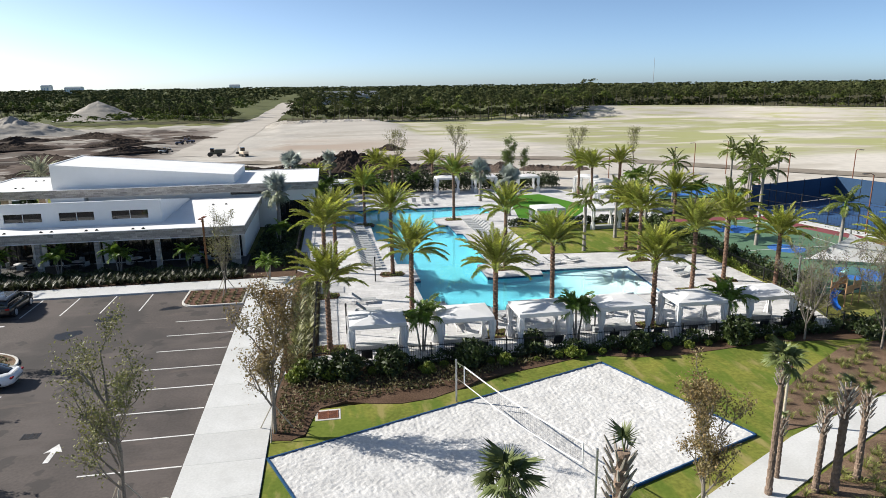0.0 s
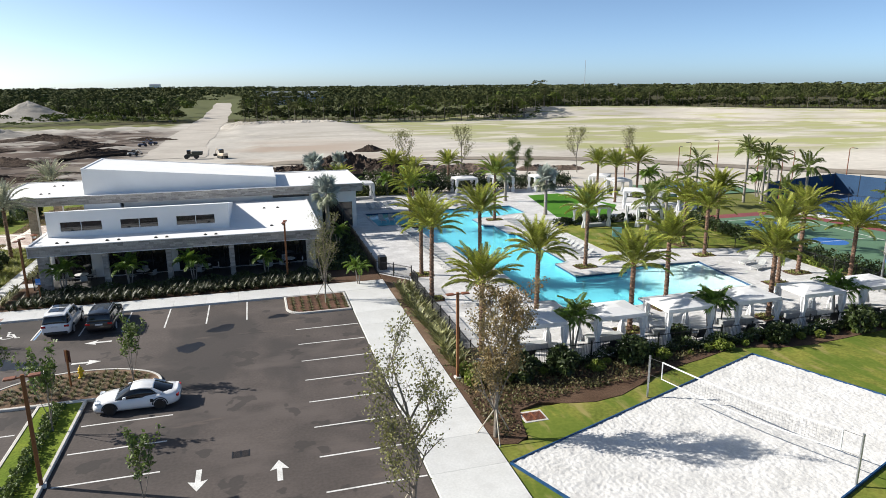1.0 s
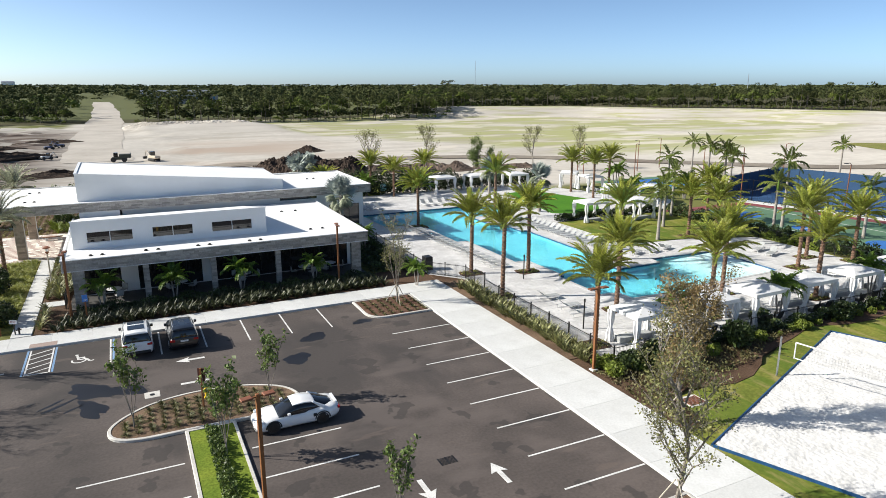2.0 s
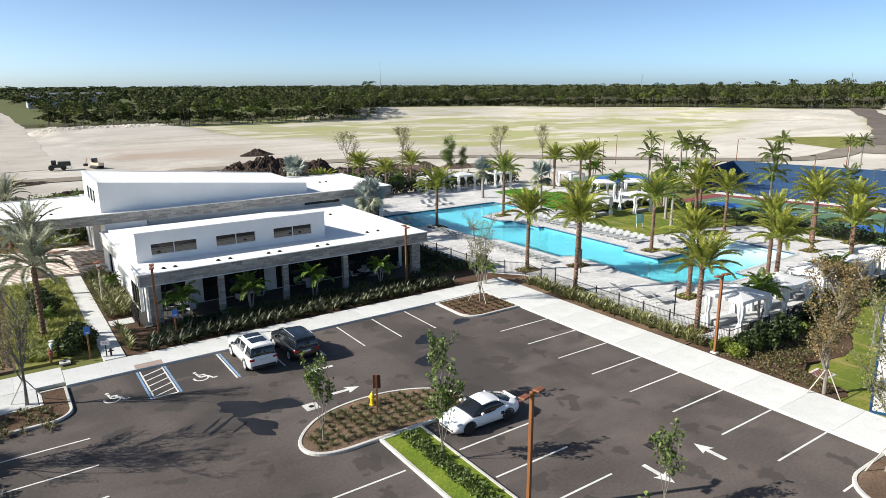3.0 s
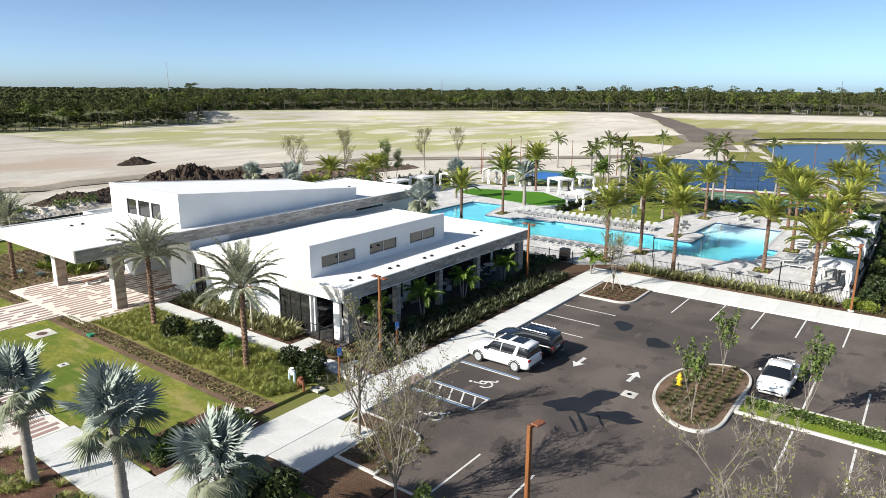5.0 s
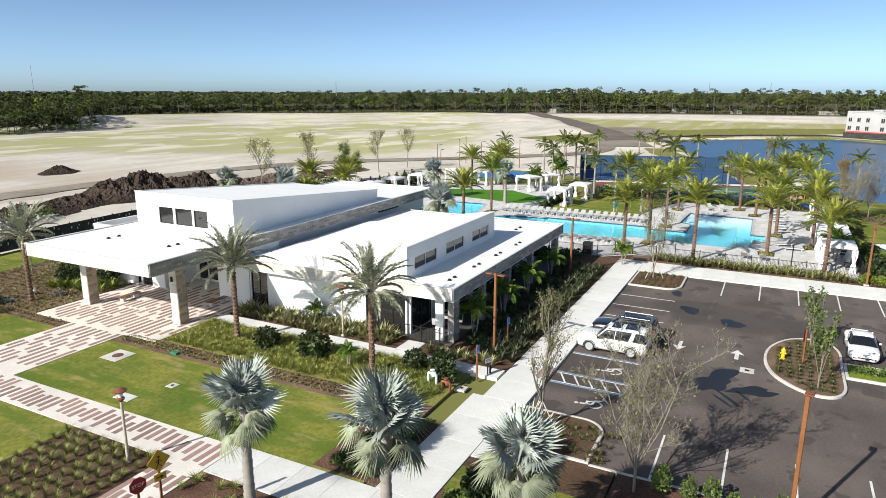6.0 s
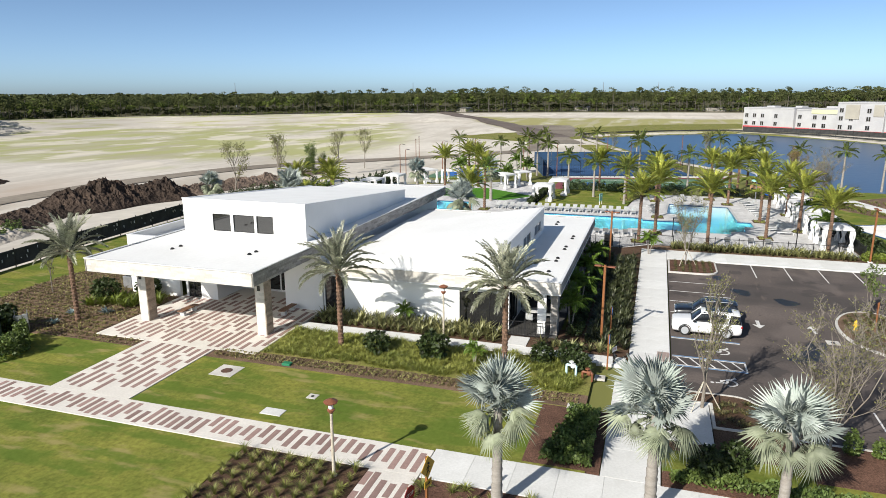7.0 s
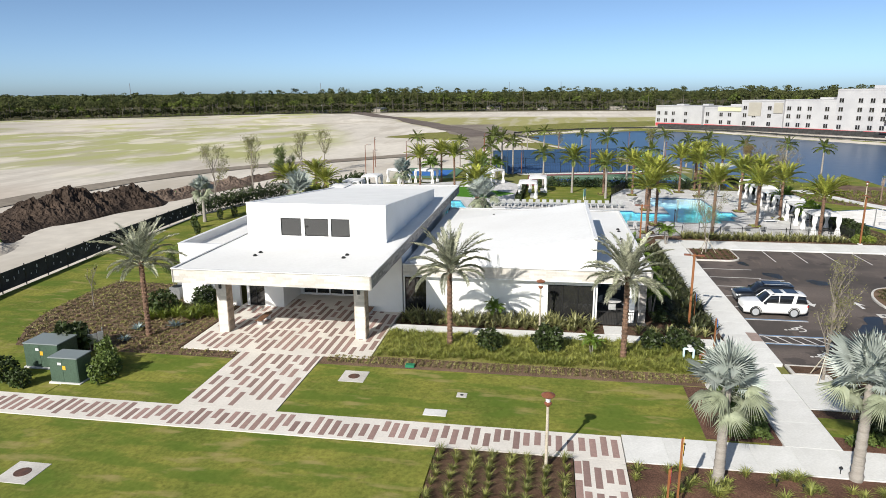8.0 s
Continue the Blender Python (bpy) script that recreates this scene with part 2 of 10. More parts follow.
M_GROUNDCOVER = mat("groundcover_leaf", (0.1, 0.1, 0.03), (0.13, 0.105, 0.045), 0.65, 1, 6, 0, fine=0.25, island=0.4, leafy=0.2)
M_ENTRY_COVER = mat("olive_groundcover_leaf", (0.25, 0.235, 0.08), (0.16, 0.125, 0.06), 0.65, 1, 6, 0, fine=0.25, island=0.4, leafy=0.2)
M_SOFT_GRASS = mat("soft_grass_blade", (0.34, 0.35, 0.08), (0.21, 0.24, 0.05), 0.6, 0.7, 6, 0, fine=0.25, island=0.35, rand=0.25, leafy=0.3)
M_GRASS_TUFT = mat("grass_tuft", (0.28, 0.29, 0.075), (0.18, 0.205, 0.05), 0.6, 1, 6, 0, fine=0.25, island=0.35, rand=0.25, leafy=0.25)
M_ISLAND_TUFT = mat("island_plant_leaf", (0.17, 0.165, 0.06), (0.085, 0.09, 0.032), 0.65, 1, 6, 0, fine=0.25, island=0.35, leafy=0.2)
M_WOODS = mat("woodland_leaf", (0.092, 0.1, 0.04), (0.034, 0.046, 0.019), 0.8, 0.12, 0.6, 0, fine=0.3, island=0.12, spec=0.05)
M_WOODS_GREEN = mat("bright_woodland_leaf", (0.135, 0.165, 0.04), (0.055, 0.078, 0.023), 0.8, 0.12, 0.6, 0, fine=0.3, island=0.12, spec=0.05)
M_WOODS_TRUNK = mat("woodland_trunk", (0.15, 0.13, 0.11), (0.1, 0.09, 0.08), 0.9, 0.1, 2, 0, island=0.3)


def glass(name, tint, rough=0.04):
    m = bpy.data.materials.new(name)
    m.use_nodes = True
    b = m.node_tree.nodes["Principled BSDF"]
    b.inputs["Base Color"].default_value = (*tint, 1)
    b.inputs["Roughness"].default_value, b.inputs["IOR"].default_value = rough, 1.5
    b.inputs["Specular IOR Level"].default_value = 0.8
    return m


def plain(name, c, rough=0.5, metal=0.0, coat=0.0):
    m = bpy.data.materials.new(name)
    m.use_nodes = True
    b = m.node_tree.nodes["Principled BSDF"]
    b.inputs["Base Color"].default_value = (*c, 1)
    b.inputs["Roughness"].default_value, b.inputs["Metallic"].default_value, b.inputs["Coat Weight"].default_value = rough, metal, coat
    return m


M_GLASS = glass("tinted_glass", (0.022, 0.022, 0.022))
M_CAR_WHITE = plain("white_car_paint", (0.8, 0.8, 0.8), 0.35, 0, 1.0)
M_CAR_BLACK = plain("black_car_paint", (0.008, 0.009, 0.012), 0.3, 0, 1.0)
M_CAR_GLASS = glass("car_glass", (0.012, 0.014, 0.018), 0.03)
M_CHROME = plain("alloy", (0.6, 0.61, 0.63), 0.35, 0.5)
M_RED_LAMP = plain("red_lamp_glass", (0.35, 0.01, 0.01), 0.2)
M_CLEAR_LAMP = plain("clear_lamp_glass", (0.75, 0.78, 0.8), 0.1)
M_YELLOW = mat("yellow_paint", (0.75, 0.5, 0.02), (0.65, 0.42, 0.02), 0.5, 3, 12, 0.05)
M_GREEN_BOX = mat("green_cabinet_paint", (0.06, 0.1, 0.07), (0.05, 0.085, 0.06), 0.5, 1, 10, 0.05)
M_SIGN_RED = plain("red_sign", (0.3, 0.02, 0.025), 0.5)
M_SIGN_MAROON = plain("maroon_sign", (0.09, 0.03, 0.02), 0.6)
M_SIGN_BLUE = plain("blue_sign", (0.03, 0.16, 0.5), 0.5)
M_SIGN_YELLOW = plain("yellow_sign", (0.6, 0.36, 0.03), 0.5)
M_PLAY_BLUE = plain("blue_plastic", (0.02, 0.16, 0.6), 0.4)
M_PLAY_TAN = plain("tan_plastic", (0.5, 0.3, 0.16), 0.5)
M_PALE_BLUE = plain("pale_blue_paint", (0.55, 0.74, 0.78), 0.5)
M_TEAL = plain("teal_panel", (0.3, 0.6, 0.58), 0.6)
M_IRON_LID = mat("brown_iron_lid", (0.13, 0.065, 0.045), (0.075, 0.045, 0.035), 0.6, 3, 14, 0.3)
M_BOX_LID = plain("grey_green_lid", (0.2, 0.23, 0.23), 0.45)
M_AGAVE = mat("blue_agave_leaf", (0.26, 0.33, 0.33), (0.17, 0.23, 0.23), 0.5, 1, 8, 0, fine=0.15, island=0.2)
M_RUST = mat("rusty_lantern_metal", (0.24, 0.09, 0.045), (0.17, 0.06, 0.03), 0.6, 3, 12, 0.1)
M_CREAM_POST = mat("cream_post", (0.5, 0.45, 0.36), (0.44, 0.39, 0.31), 0.6, 2, 12, 0.1)


def water(name, deep, scale, strength, ior=1.33, clear=True, rough=0.03):
    m = bpy.data.materials.new(name)
    m.use_nodes = True
    n, l = m.node_tree.nodes, m.node_tree.links
    b = n["Principled BSDF"]
    b.inputs["Base Color"].default_value, b.inputs["Roughness"].default_value, b.inputs["IOR"].default_value = (*deep, 1), rough, ior
    b.inputs["Transmission Weight"].default_value = 1.0 if clear else 0.0
    tc, nz, bp = n.new("ShaderNodeTexCoord"), n.new("ShaderNodeTexNoise"), n.new("ShaderNodeBump")
    nz.inputs["Scale"].default_value, nz.inputs["Detail"].default_value = scale, 3
    bp.inputs["Strength"].default_value, bp.inputs["Distance"].default_value = strength, 0.05
    l.new(tc.outputs["Object"], nz.inputs["Vector"]), l.new(nz.outputs[0], bp.inputs["Height"]), l.new(bp.outputs[0], b.inputs["Normal"])
    return m


M_WATER = water("pool_water", (0.75, 0.97, 1.0), 1.6, 0.12)
M_LAKE = water("lake_water", (0.02, 0.06, 0.13), 0.5, 1.0, clear=False, rough=0.28)


# ---- mesh helpers ----
def box(bm, x0, y0, z0, x1, y1, z1, bevel=0.0):
    r = bmesh.ops.create_cube(bm, size=1)
    vs = r["verts"]
    bmesh.ops.transform(bm, verts=vs, matrix=Matrix.Translation(((x0 + x1) / 2, (y0 + y1) / 2, (z0 + z1) / 2)) @ Matrix.Diagonal((abs(x1 - x0), abs(y1 - y0), abs(z1 - z0), 1)))
    if bevel:
        es = list({e for v in vs for e in v.link_edges})
        bmesh.ops.bevel(bm, geom=es, offset=bevel, segments=1, affect="EDGES")
    return vs


def tube(bm, p, q, r0, r1=None, sides=8, caps=True):
    p, q = Vector(p), Vector(q)
    r1 = r0 if r1 is None else r1
    a = (q - p).to_track_quat("Z", "Y").to_matrix()
    rings = []
    for c, r in ((p, r0), (q, r1)):
        rings.append([bm.verts.new(c + a @ Vector((r * math.cos(k * math.tau / sides), r * math.sin(k * math.tau / sides), 0))) for k in range(sides)])
    for k in range(sides):
        bm.faces.new((rings[0][k], rings[0][(k + 1) % sides], rings[1][(k + 1) % sides], rings[1][k]))
    if caps:
        bm.faces.new(rings[0][::-1]), bm.faces.new(rings[1])


def lathe(bm, profile, sides=12, at=(0, 0, 0)):
    rings = [[bm.verts.new((at[0] + r * math.cos(k * math.tau / sides), at[1] + r * math.sin(k * math.tau / sides), at[2] + z)) for k in range(sides)] for r, z in profile]
    for a, b in zip(rings, rings[1:]):
        for k in range(sides):
            bm.faces.new((a[k], a[(k + 1) % sides], b[(k + 1) % sides], b[k]))
    bm.faces.new(rings[0][::-1]), bm.faces.new(rings[-1])


def prism(bm, pts, z0, z1):
    """A slab over a plan outline."""
    lo, hi = [bm.verts.new((x, y, z0)) for x, y in pts], [bm.verts.new((x, y, z1)) for x, y in pts]
    n = len(pts)
    bm.faces.new(hi), bm.faces.new(lo[::-1])
    for k in range(n):
        bm.faces.new((lo[k], lo[(k + 1) % n], hi[(k + 1) % n], hi[k]))
    bmesh.ops.recalc_face_normals(bm, faces=bm.faces[:])


def part(name, bm, material, parent=None, label="", smooth=False):
    if isinstance(bm, bmesh.types.BMesh):
        me = bpy.data.meshes.new(name)
        bm.to_mesh(me)
        bm.free()
    else:
        me = bm
    if material and not me.materials:
        me.materials.append(material)
    if smooth:
        me.polygons.foreach_set("use_smooth", [True] * len(me.polygons))
    ob = new(name, me)
    if parent:
        ob.parent = parent
    return tagged(ob, label) if label else ob


def thing(name, label, category, group="", at=(0, 0, 0), turn=0.0, kind=""):
    ob = new(name)
    ob.matrix_basis = pose(*at, 0, 0, turn)
    ob.empty_display_size = 0.2
    return tagged(ob, label, category, group, kind)


def slab(name, outline, z0, z1, material, label, category, parent=None):
    bm = bmesh.new()
    prism(bm, outline, z0, z1)
    ob = part(name, bm, material, parent)
    return tagged(ob, label, category, kind="structure") if not parent else ob


def rect(x0, y0, x1, y1):
    return [(x0, y0), (x1, y0), (x1, y1), (x0, y1)]


def arc(cx, cy, r, a0, a1, n=8):
    return [(cx + r * math.cos(radians(a0 + (a1 - a0) * k / n)), cy + r * math.sin(radians(a0 + (a1 - a0) * k / n))) for k in range(n + 1)]


def mesh_np(name, verts, tris, flat=False):
    me = bpy.data.meshes.new(name)
    v, f = np.asarray(verts, dtype=np.float32), np.asarray(tris, dtype=np.int32)
    me.vertices.add(len(v)), me.loops.add(f.size), me.polygons.add(len(f))
    me.vertices.foreach_set("co", v.ravel())
    me.loops.foreach_set("vertex_index", f.ravel())
    me.polygons.foreach_set("loop_start", np.arange(len(f), dtype=np.int32) * f.shape[1])
    me.update(calc_edges=True)
    if flat:
        me.polygons.foreach_set("use_smooth", [False] * len(f))
    return me


def scatter_np(rng, protos, placed):
    """Joins many copies of (verts, tris) prototypes; placed: rows of x, y, z, turn, scale, height scale, prototype."""
    vs, fs, base = [], [], 0
    for x, y, z, a, s, h, k in placed:
        v, f = protos[int(k)]
        c, sn = math.cos(a) * s, math.sin(a) * s
        w = np.empty_like(v)
        w[:, 0], w[:, 1], w[:, 2] = v[:, 0] * c - v[:, 1] * sn + x, v[:, 0] * sn + v[:, 1] * c + y, v[:, 2] * h + z
        vs.append(w), fs.append(f + base)
        base += len(v)
    return np.concatenate(vs), np.concatenate(fs)


def cards(rng, centres, size, tilt=1.0):
    """Leaf clumps: a bent pair of triangles at each centre, turned at random."""
    n = len(centres)
    a = rng.normal(size=(n, 3)) * (1, 1, tilt)
    a /= np.linalg.norm(a, axis=1)[:, None]
    b = np.cross(a, rng.normal(size=(n, 3)))
    b /= np.linalg.norm(b, axis=1)[:, None]
    s = size * rng.uniform(0.6, 1.3, (n, 1))
    c = np.asarray(centres)
    v = np.stack([c - a * s, c + b * s * 0.55, c + a * s, c - b * s * 0.55 + np.cross(a, b) * s * 0.3], 1).reshape(-1, 3)
    i = np.arange(n)[:, None] * 4
    f = np.concatenate([i + [0, 1, 2], i + [0, 2, 3]], 0)
    return v.astype(np.float32), f.astype(np.int32)


# ---- ground, one sheet to the horizon ----
LAKE = [(45.5, 2), (46, 20), (56, 31), (78, 40), (96, 50), (114, 59.5), (143, 69.5), (166, 75.5), (180, 75.5), (193, 63), (207, 44), (216, 26), (190, 2), (160, -16), (128, -40), (100, -90), (44, -90), (42, -30)]


def inside(px, py, poly):
    """Signed distance to a plan outline, below zero inside."""
    d, ins = np.full(px.shape, 1e9), np.zeros(px.shape, bool)
    for (ax, ay), (bx, by) in zip(poly, poly[1:] + poly[:1]):
        ex, ey = bx - ax, by - ay
        t = np.clip(((px - ax) * ex + (py - ay) * ey) / (ex * ex + ey * ey), 0, 1)
        d = np.minimum(d, np.hypot(px - ax - t * ex, py - ay - t * ey))
        cross = (ay > py) != (by > py)
        ins ^= cross & (px < (bx - ax) * (py - ay) / (by - ay + 1e-12) + ax)
    return np.where(ins, -d, d)


def smooth(a, b, v):
    t = np.clip((v - a) / (b - a), 0, 1)
    return t * t * (3 - 2 * t)


def ground_height(px, py):
    r, az = np.hypot(px + 5, py - 30), np.degrees(np.arctan2(px + 5, py - 30))
    z = np.full(px.shape, -0.08)
    wob = 6 * np.sin(az * 0.16) + 2.5 * np.sin(az * 0.45 + 1)
    z += 4.8 * smooth(303, 318, r + wob) * (1 - smooth(330, 380, r + wob)) * smooth(15, 26, az) * (1 - smooth(58, 70, az))
    z += 1.6 * smooth(215, 286, py + 0.37 * px) * (1 - smooth(292, 304, py + 0.37 * px)) * smooth(-26, -18, px) * (1 - smooth(20, 34, px))
    z -= 1.6 * (1 - smooth(-3.0, 5.0, inside(px, py, LAKE)))
    hole = (px > -3.0) & (px < 29) & (py > 43) & (py < 91)
    z = np.where(hole, -2.6, z)
    rough = smooth(118, 140, py) * (1 - smooth(-28, 0, px)) * (1 - smooth(300, 340, py))
    rough *= smooth(9, 17, np.abs(px + 34))
    z += rough * (0.45 * np.sin(px * 0.53 + 2 * np.sin(py * 0.21)) * np.sin(py * 0.47) + 0.3 * np.sin(px * 0.21 + py * 0.05) * np.sin(py * 0.17) + 0.25 * np.sin(px * 0.09 - py * 0.31))
    return z


def axis(fine0, fine1, step, reach):
    mid = list(np.arange(fine0, fine1 + 0.01, step))
    lo, hi, s = [], [], step
    a, b = fine0, fine1
    while b < reach:
        s *= 1.17
        a, b = a - s, b + s
        lo.append(a), hi.append(b)
    return np.array(lo[::-1] + mid + hi)


gx, gy = axis(-120, 250, 2.5, 3200), axis(-60, 345, 2.5, 3200)
GX, GY = np.meshgrid(gx, gy, indexing="ij")
gv = np.stack([GX, GY, ground_height(GX, GY)], -1).reshape(-1, 3)
ny = len(gy)
ii, jj = np.meshgrid(np.arange(len(gx) - 1), np.arange(ny - 1), indexing="ij")
q = (ii * ny + jj).ravel()
gme = mesh_np("ground", gv, np.stack([q, q + ny, q + ny + 1, q + 1], 1))


def ground_material():
    m = mat("site_ground", (0.57, 0.53, 0.47), (0.46, 0.425, 0.375), 0.95, 0.02, 0.5, 0.25, fine=0.1, spec=0.1, depth=0.2, dry=0.2)
    n, l = m.node_tree.nodes, m.node_tree.links
    b = n["Principled BSDF"]
    base = b.inputs["Base Color"].links[0].from_socket
    geo, sep = n.new("ShaderNodeNewGeometry"), n.new("ShaderNodeSeparateXYZ")
    l.new(geo.outputs["Position"], sep.inputs[0])

    def math_(op, a, c, clamp=True):
        k = n.new("ShaderNodeMath")
        k.operation, k.use_clamp = op, clamp and op == "MULTIPLY"
        for i, v in enumerate((a, c)):
            if isinstance(v, (int, float)):
                k.inputs[i].default_value = v
            else:
                l.new(v, k.inputs[i])
        return k.outputs[0]

    def ramp(v, lo, hi):
        k = n.new("ShaderNodeMapRange")
        k.interpolation_type = "SMOOTHSTEP"
        k.inputs["From Min"].default_value, k.inputs["From Max"].default_value = lo, hi
        l.new(v, k.inputs[0])
        return k.outputs[0]

    def streaks(scale, detail, sx, sy, turn=0.0):
        mp, nz = n.new("ShaderNodeMapping"), n.new("ShaderNodeTexNoise")
        mp.inputs["Scale"].default_value, mp.inputs["Rotation"].default_value = (sx, sy, 1), (0, 0, radians(turn))
        nz.inputs["Scale"].default_value, nz.inputs["Detail"].default_value = scale, detail
        l.new(geo.outputs["Position"], mp.inputs[0]), l.new(mp.outputs[0], nz.inputs["Vector"])
        return nz.outputs[0]

    def over(below, mask, colour):
        k = n.new("ShaderNodeMix")
        k.data_type = "RGBA"
        k.inputs["B"].default_value = (*colour, 1)
        l.new(mask, k.inputs["Factor"]), l.new(below, k.inputs["A"])
        return k.outputs["Result"]

    X, Y = sep.outputs[0], sep.outputs[1]
    wob = math_("MULTIPLY", streaks(1.0, 4, 0.02, 0.02), 60.0, False)
    field = ramp(math_("ADD", math_("ADD", Y, math_("MULTIPLY", X, 0.5, False)), math_("SUBTRACT", wob, 30.0)), 168, 196)
    field = math_("MULTIPLY", field, ramp(math_("ADD", X, math_("ADD", math_("MULTIPLY", Y, 0.15, False), math_("MULTIPLY", wob, 0.12, False))), 64, 72))
    # bare sand beside the dark road, and the grass beyond it
    across = math_("SUBTRACT", Y, math_("MULTIPLY", X, 0.47, False))
    beyond = math_("ADD", across, math_("MULTIPLY", wob, 0.35, False))
    field = math_("MULTIPLY", field, ramp(math_("ADD", beyond, math_("MULTIPLY", X, 0.08, False)), 88, 104))
    # the seeded field: sparse yellow-green bands over sand
    bands = ramp(streaks(1.0, 9, 0.014, 0.022, -30), 0.39, 0.5)
    col = over(base, math_("MULTIPLY", math_("MULTIPLY", field, bands), 0.85), (0.31, 0.32, 0.115))
    fine_bands = ramp(streaks(1.0, 9, 0.04, 0.07, -28), 0.52, 0.6)
    col = over(col, math_("MULTIPLY", math_("MULTIPLY", field, fine_bands), 0.75), (0.6, 0.55, 0.47))
    ruts = ramp(streaks(1.0, 8, 0.03, 0.1, -24), 0.55, 0.63)
    col = over(col, math_("MULTIPLY", math_("MULTIPLY", ramp(Y, 108, 120), ruts), 0.5), (0.36, 0.32, 0.26))
    east = math_("MULTIPLY", ramp(math_("SUBTRACT", 24.0, across), 0, 10), math_("MULTIPLY", ramp(X, 195, 225), ramp(math_("SUBTRACT", 390.0, math_("ADD", X, wob)), 0, 25)))
    col = over(col, math_("MULTIPLY", east, ramp(streaks(1.0, 8, 0.02, 0.05, -20), 0.3, 0.45)), (0.29, 0.275, 0.12))
    # the bare grey face of the raised field edge
    face = math_("MULTIPLY", ramp(sep.outputs[2], 0.3, 1.0), ramp(math_("SUBTRACT", 4.5, sep.outputs[2]), 0.05, 0.5))
    col = over(col, math_("MULTIPLY", face, ramp(streaks(1.0, 6, 0.05, 0.05), 0.3, 0.6)), (0.47, 0.435, 0.385))
    # churned soil behind the clubhouse
    soil = math_("MULTIPLY", math_("MULTIPLY", ramp(math_("SUBTRACT", -12.0, X), 18, 42), ramp(Y, 112, 150)), ramp(math_("SUBTRACT", 300.0, Y), 0, 40))
    col = over(col, math_("MULTIPLY", soil, ramp(streaks(1.0, 8, 0.022, 0.07, 25), 0.32, 0.42)), (0.13, 0.098, 0.08))
    col = over(col, math_("MULTIPLY", soil, ramp(streaks(1.0, 8, 0.05, 0.2, 38), 0.5, 0.56)), (0.05, 0.036, 0.03))
    col = over(col, math_("MULTIPLY", soil, ramp(streaks(1.0, 7, 0.04, 0.14, 32), 0.56, 0.62)), (0.36, 0.33, 0.29))
    verge = math_("MULTIPLY", ramp(math_("SUBTRACT", -43.0, X), 0, 6), ramp(math_("ADD", Y, math_("MULTIPLY", streaks(1.0, 4, 0.03, 0.03), 30.0, False)), 312, 322))
    col = over(col, verge, (0.15, 0.16, 0.05))
    # tyre tracks and damp drifts all over the bare sand
    wheel_marks = ramp(streaks(1.0, 9, 0.012, 0.16, -18), 0.53, 0.6)
    col = over(col, math_("MULTIPLY", math_("MULTIPLY", wheel_marks, ramp(math_("SUBTRACT", 330.0, Y), 0, 30)), 0.4), (0.4, 0.36, 0.31))
    damp = ramp(streaks(1.0, 7, 0.03, 0.05, 12), 0.54, 0.66)
    col = over(col, math_("MULTIPLY", damp, 0.35), (0.35, 0.31, 0.26))
    # a reddish graded pad
    pad = math_("MULTIPLY", ramp(Y, 140, 165), math_("MULTIPLY", ramp(math_("SUBTRACT", 225.0, Y), 0, 25), math_("MULTIPLY", ramp(X, -26, -10), ramp(math_("SUBTRACT", 40.0, X), 0, 45))))
    col = over(col, math_("MULTIPLY", pad, ramp(streaks(1.0, 5, 0.02, 0.05), 0.36, 0.6)), (0.42, 0.34, 0.275))
    # wild grass round the edges of the site and far off
    far = n.new("ShaderNodeVectorMath")
    far.operation = "LENGTH"
    l.new(geo.outputs["Position"], far.inputs[0])
    col = over(col, math_("MULTIPLY", ramp(Y, 322, 334), ramp(math_("SUBTRACT", 112.0, X), 0, 20)), (0.075, 0.07, 0.035))
    col = over(col, ramp(far.outputs["Value"], 450, 490), (0.075, 0.07, 0.035))
    scrub = math_("MULTIPLY", ramp(far.outputs["Value"], 352, 372), ramp(math_("SUBTRACT", 270.0, X), 0, 60))
    col = over(col, math_("MULTIPLY", scrub, ramp(Y, 200, 230)), (0.12, 0.13, 0.055))
    near = math_("MULTIPLY", ramp(math_("SUBTRACT", 103.0, Y), 0, 6), ramp(math_("SUBTRACT", 64.0, X), 0, 6))
    col = over(col, near, (0.15, 0.155, 0.05))
    left = math_("MULTIPLY", ramp(math_("SUBTRACT", -45.0, X), 0, 8), ramp(math_("SUBTRACT", 112.0, Y), 0, 3))
    col = over(col, left, (0.15, 0.155, 0.05))
    l.new(col, b.inputs["Base Color"])
    return m


gme.polygons.foreach_set("use_smooth", [True] * len(gme.polygons))
tagged(part("ground", gme, ground_material()), "pale sandy building land with patchy yellow-green grass", "ground", kind="structure")


def ribbon(name, points, width, z, material, label, category):
    """A flat way along a smooth line of plan points."""
    pts = []
    P = [Vector(p) for p in points]
    P = [2 * P[0] - P[1]] + P + [2 * P[-1] - P[-2]]
    for a, b, c, d in zip(P, P[1:], P[2:], P[3:]):
        for k in range(10):
            t = k / 10
            pts.append(0.5 * (2 * b + (c - a) * t + (2 * a - 5 * b + 4 * c - d) * t * t + (3 * b - a - 3 * c + d) * t ** 3))
    pts.append(P[-2])
    vs = []
    for i, p in enumerate(pts):
        d = (pts[min(i + 1, len(pts) - 1)] - pts[max(i - 1, 0)]).normalized()
        w = width * (0.5 + 0.02 * math.sin(i * 1.7) + 0.04 * math.sin(i * 0.6))
        for s in (-w, 0, w):
            x, y = p.x - d.y * s, p.y + d.x * s
            vs.append((x, y, float(ground_height(np.array([x]), np.array([y]))[0]) + z))
    f = [(3 * i + a, 3 * i + a + 3, 3 * i + a + 4, 3 * i + a + 1) for i in range(len(pts) - 1) for a in (0, 1)]
    return tagged(part(name, mesh_np(name, vs, f), material), label, category, kind="structure")


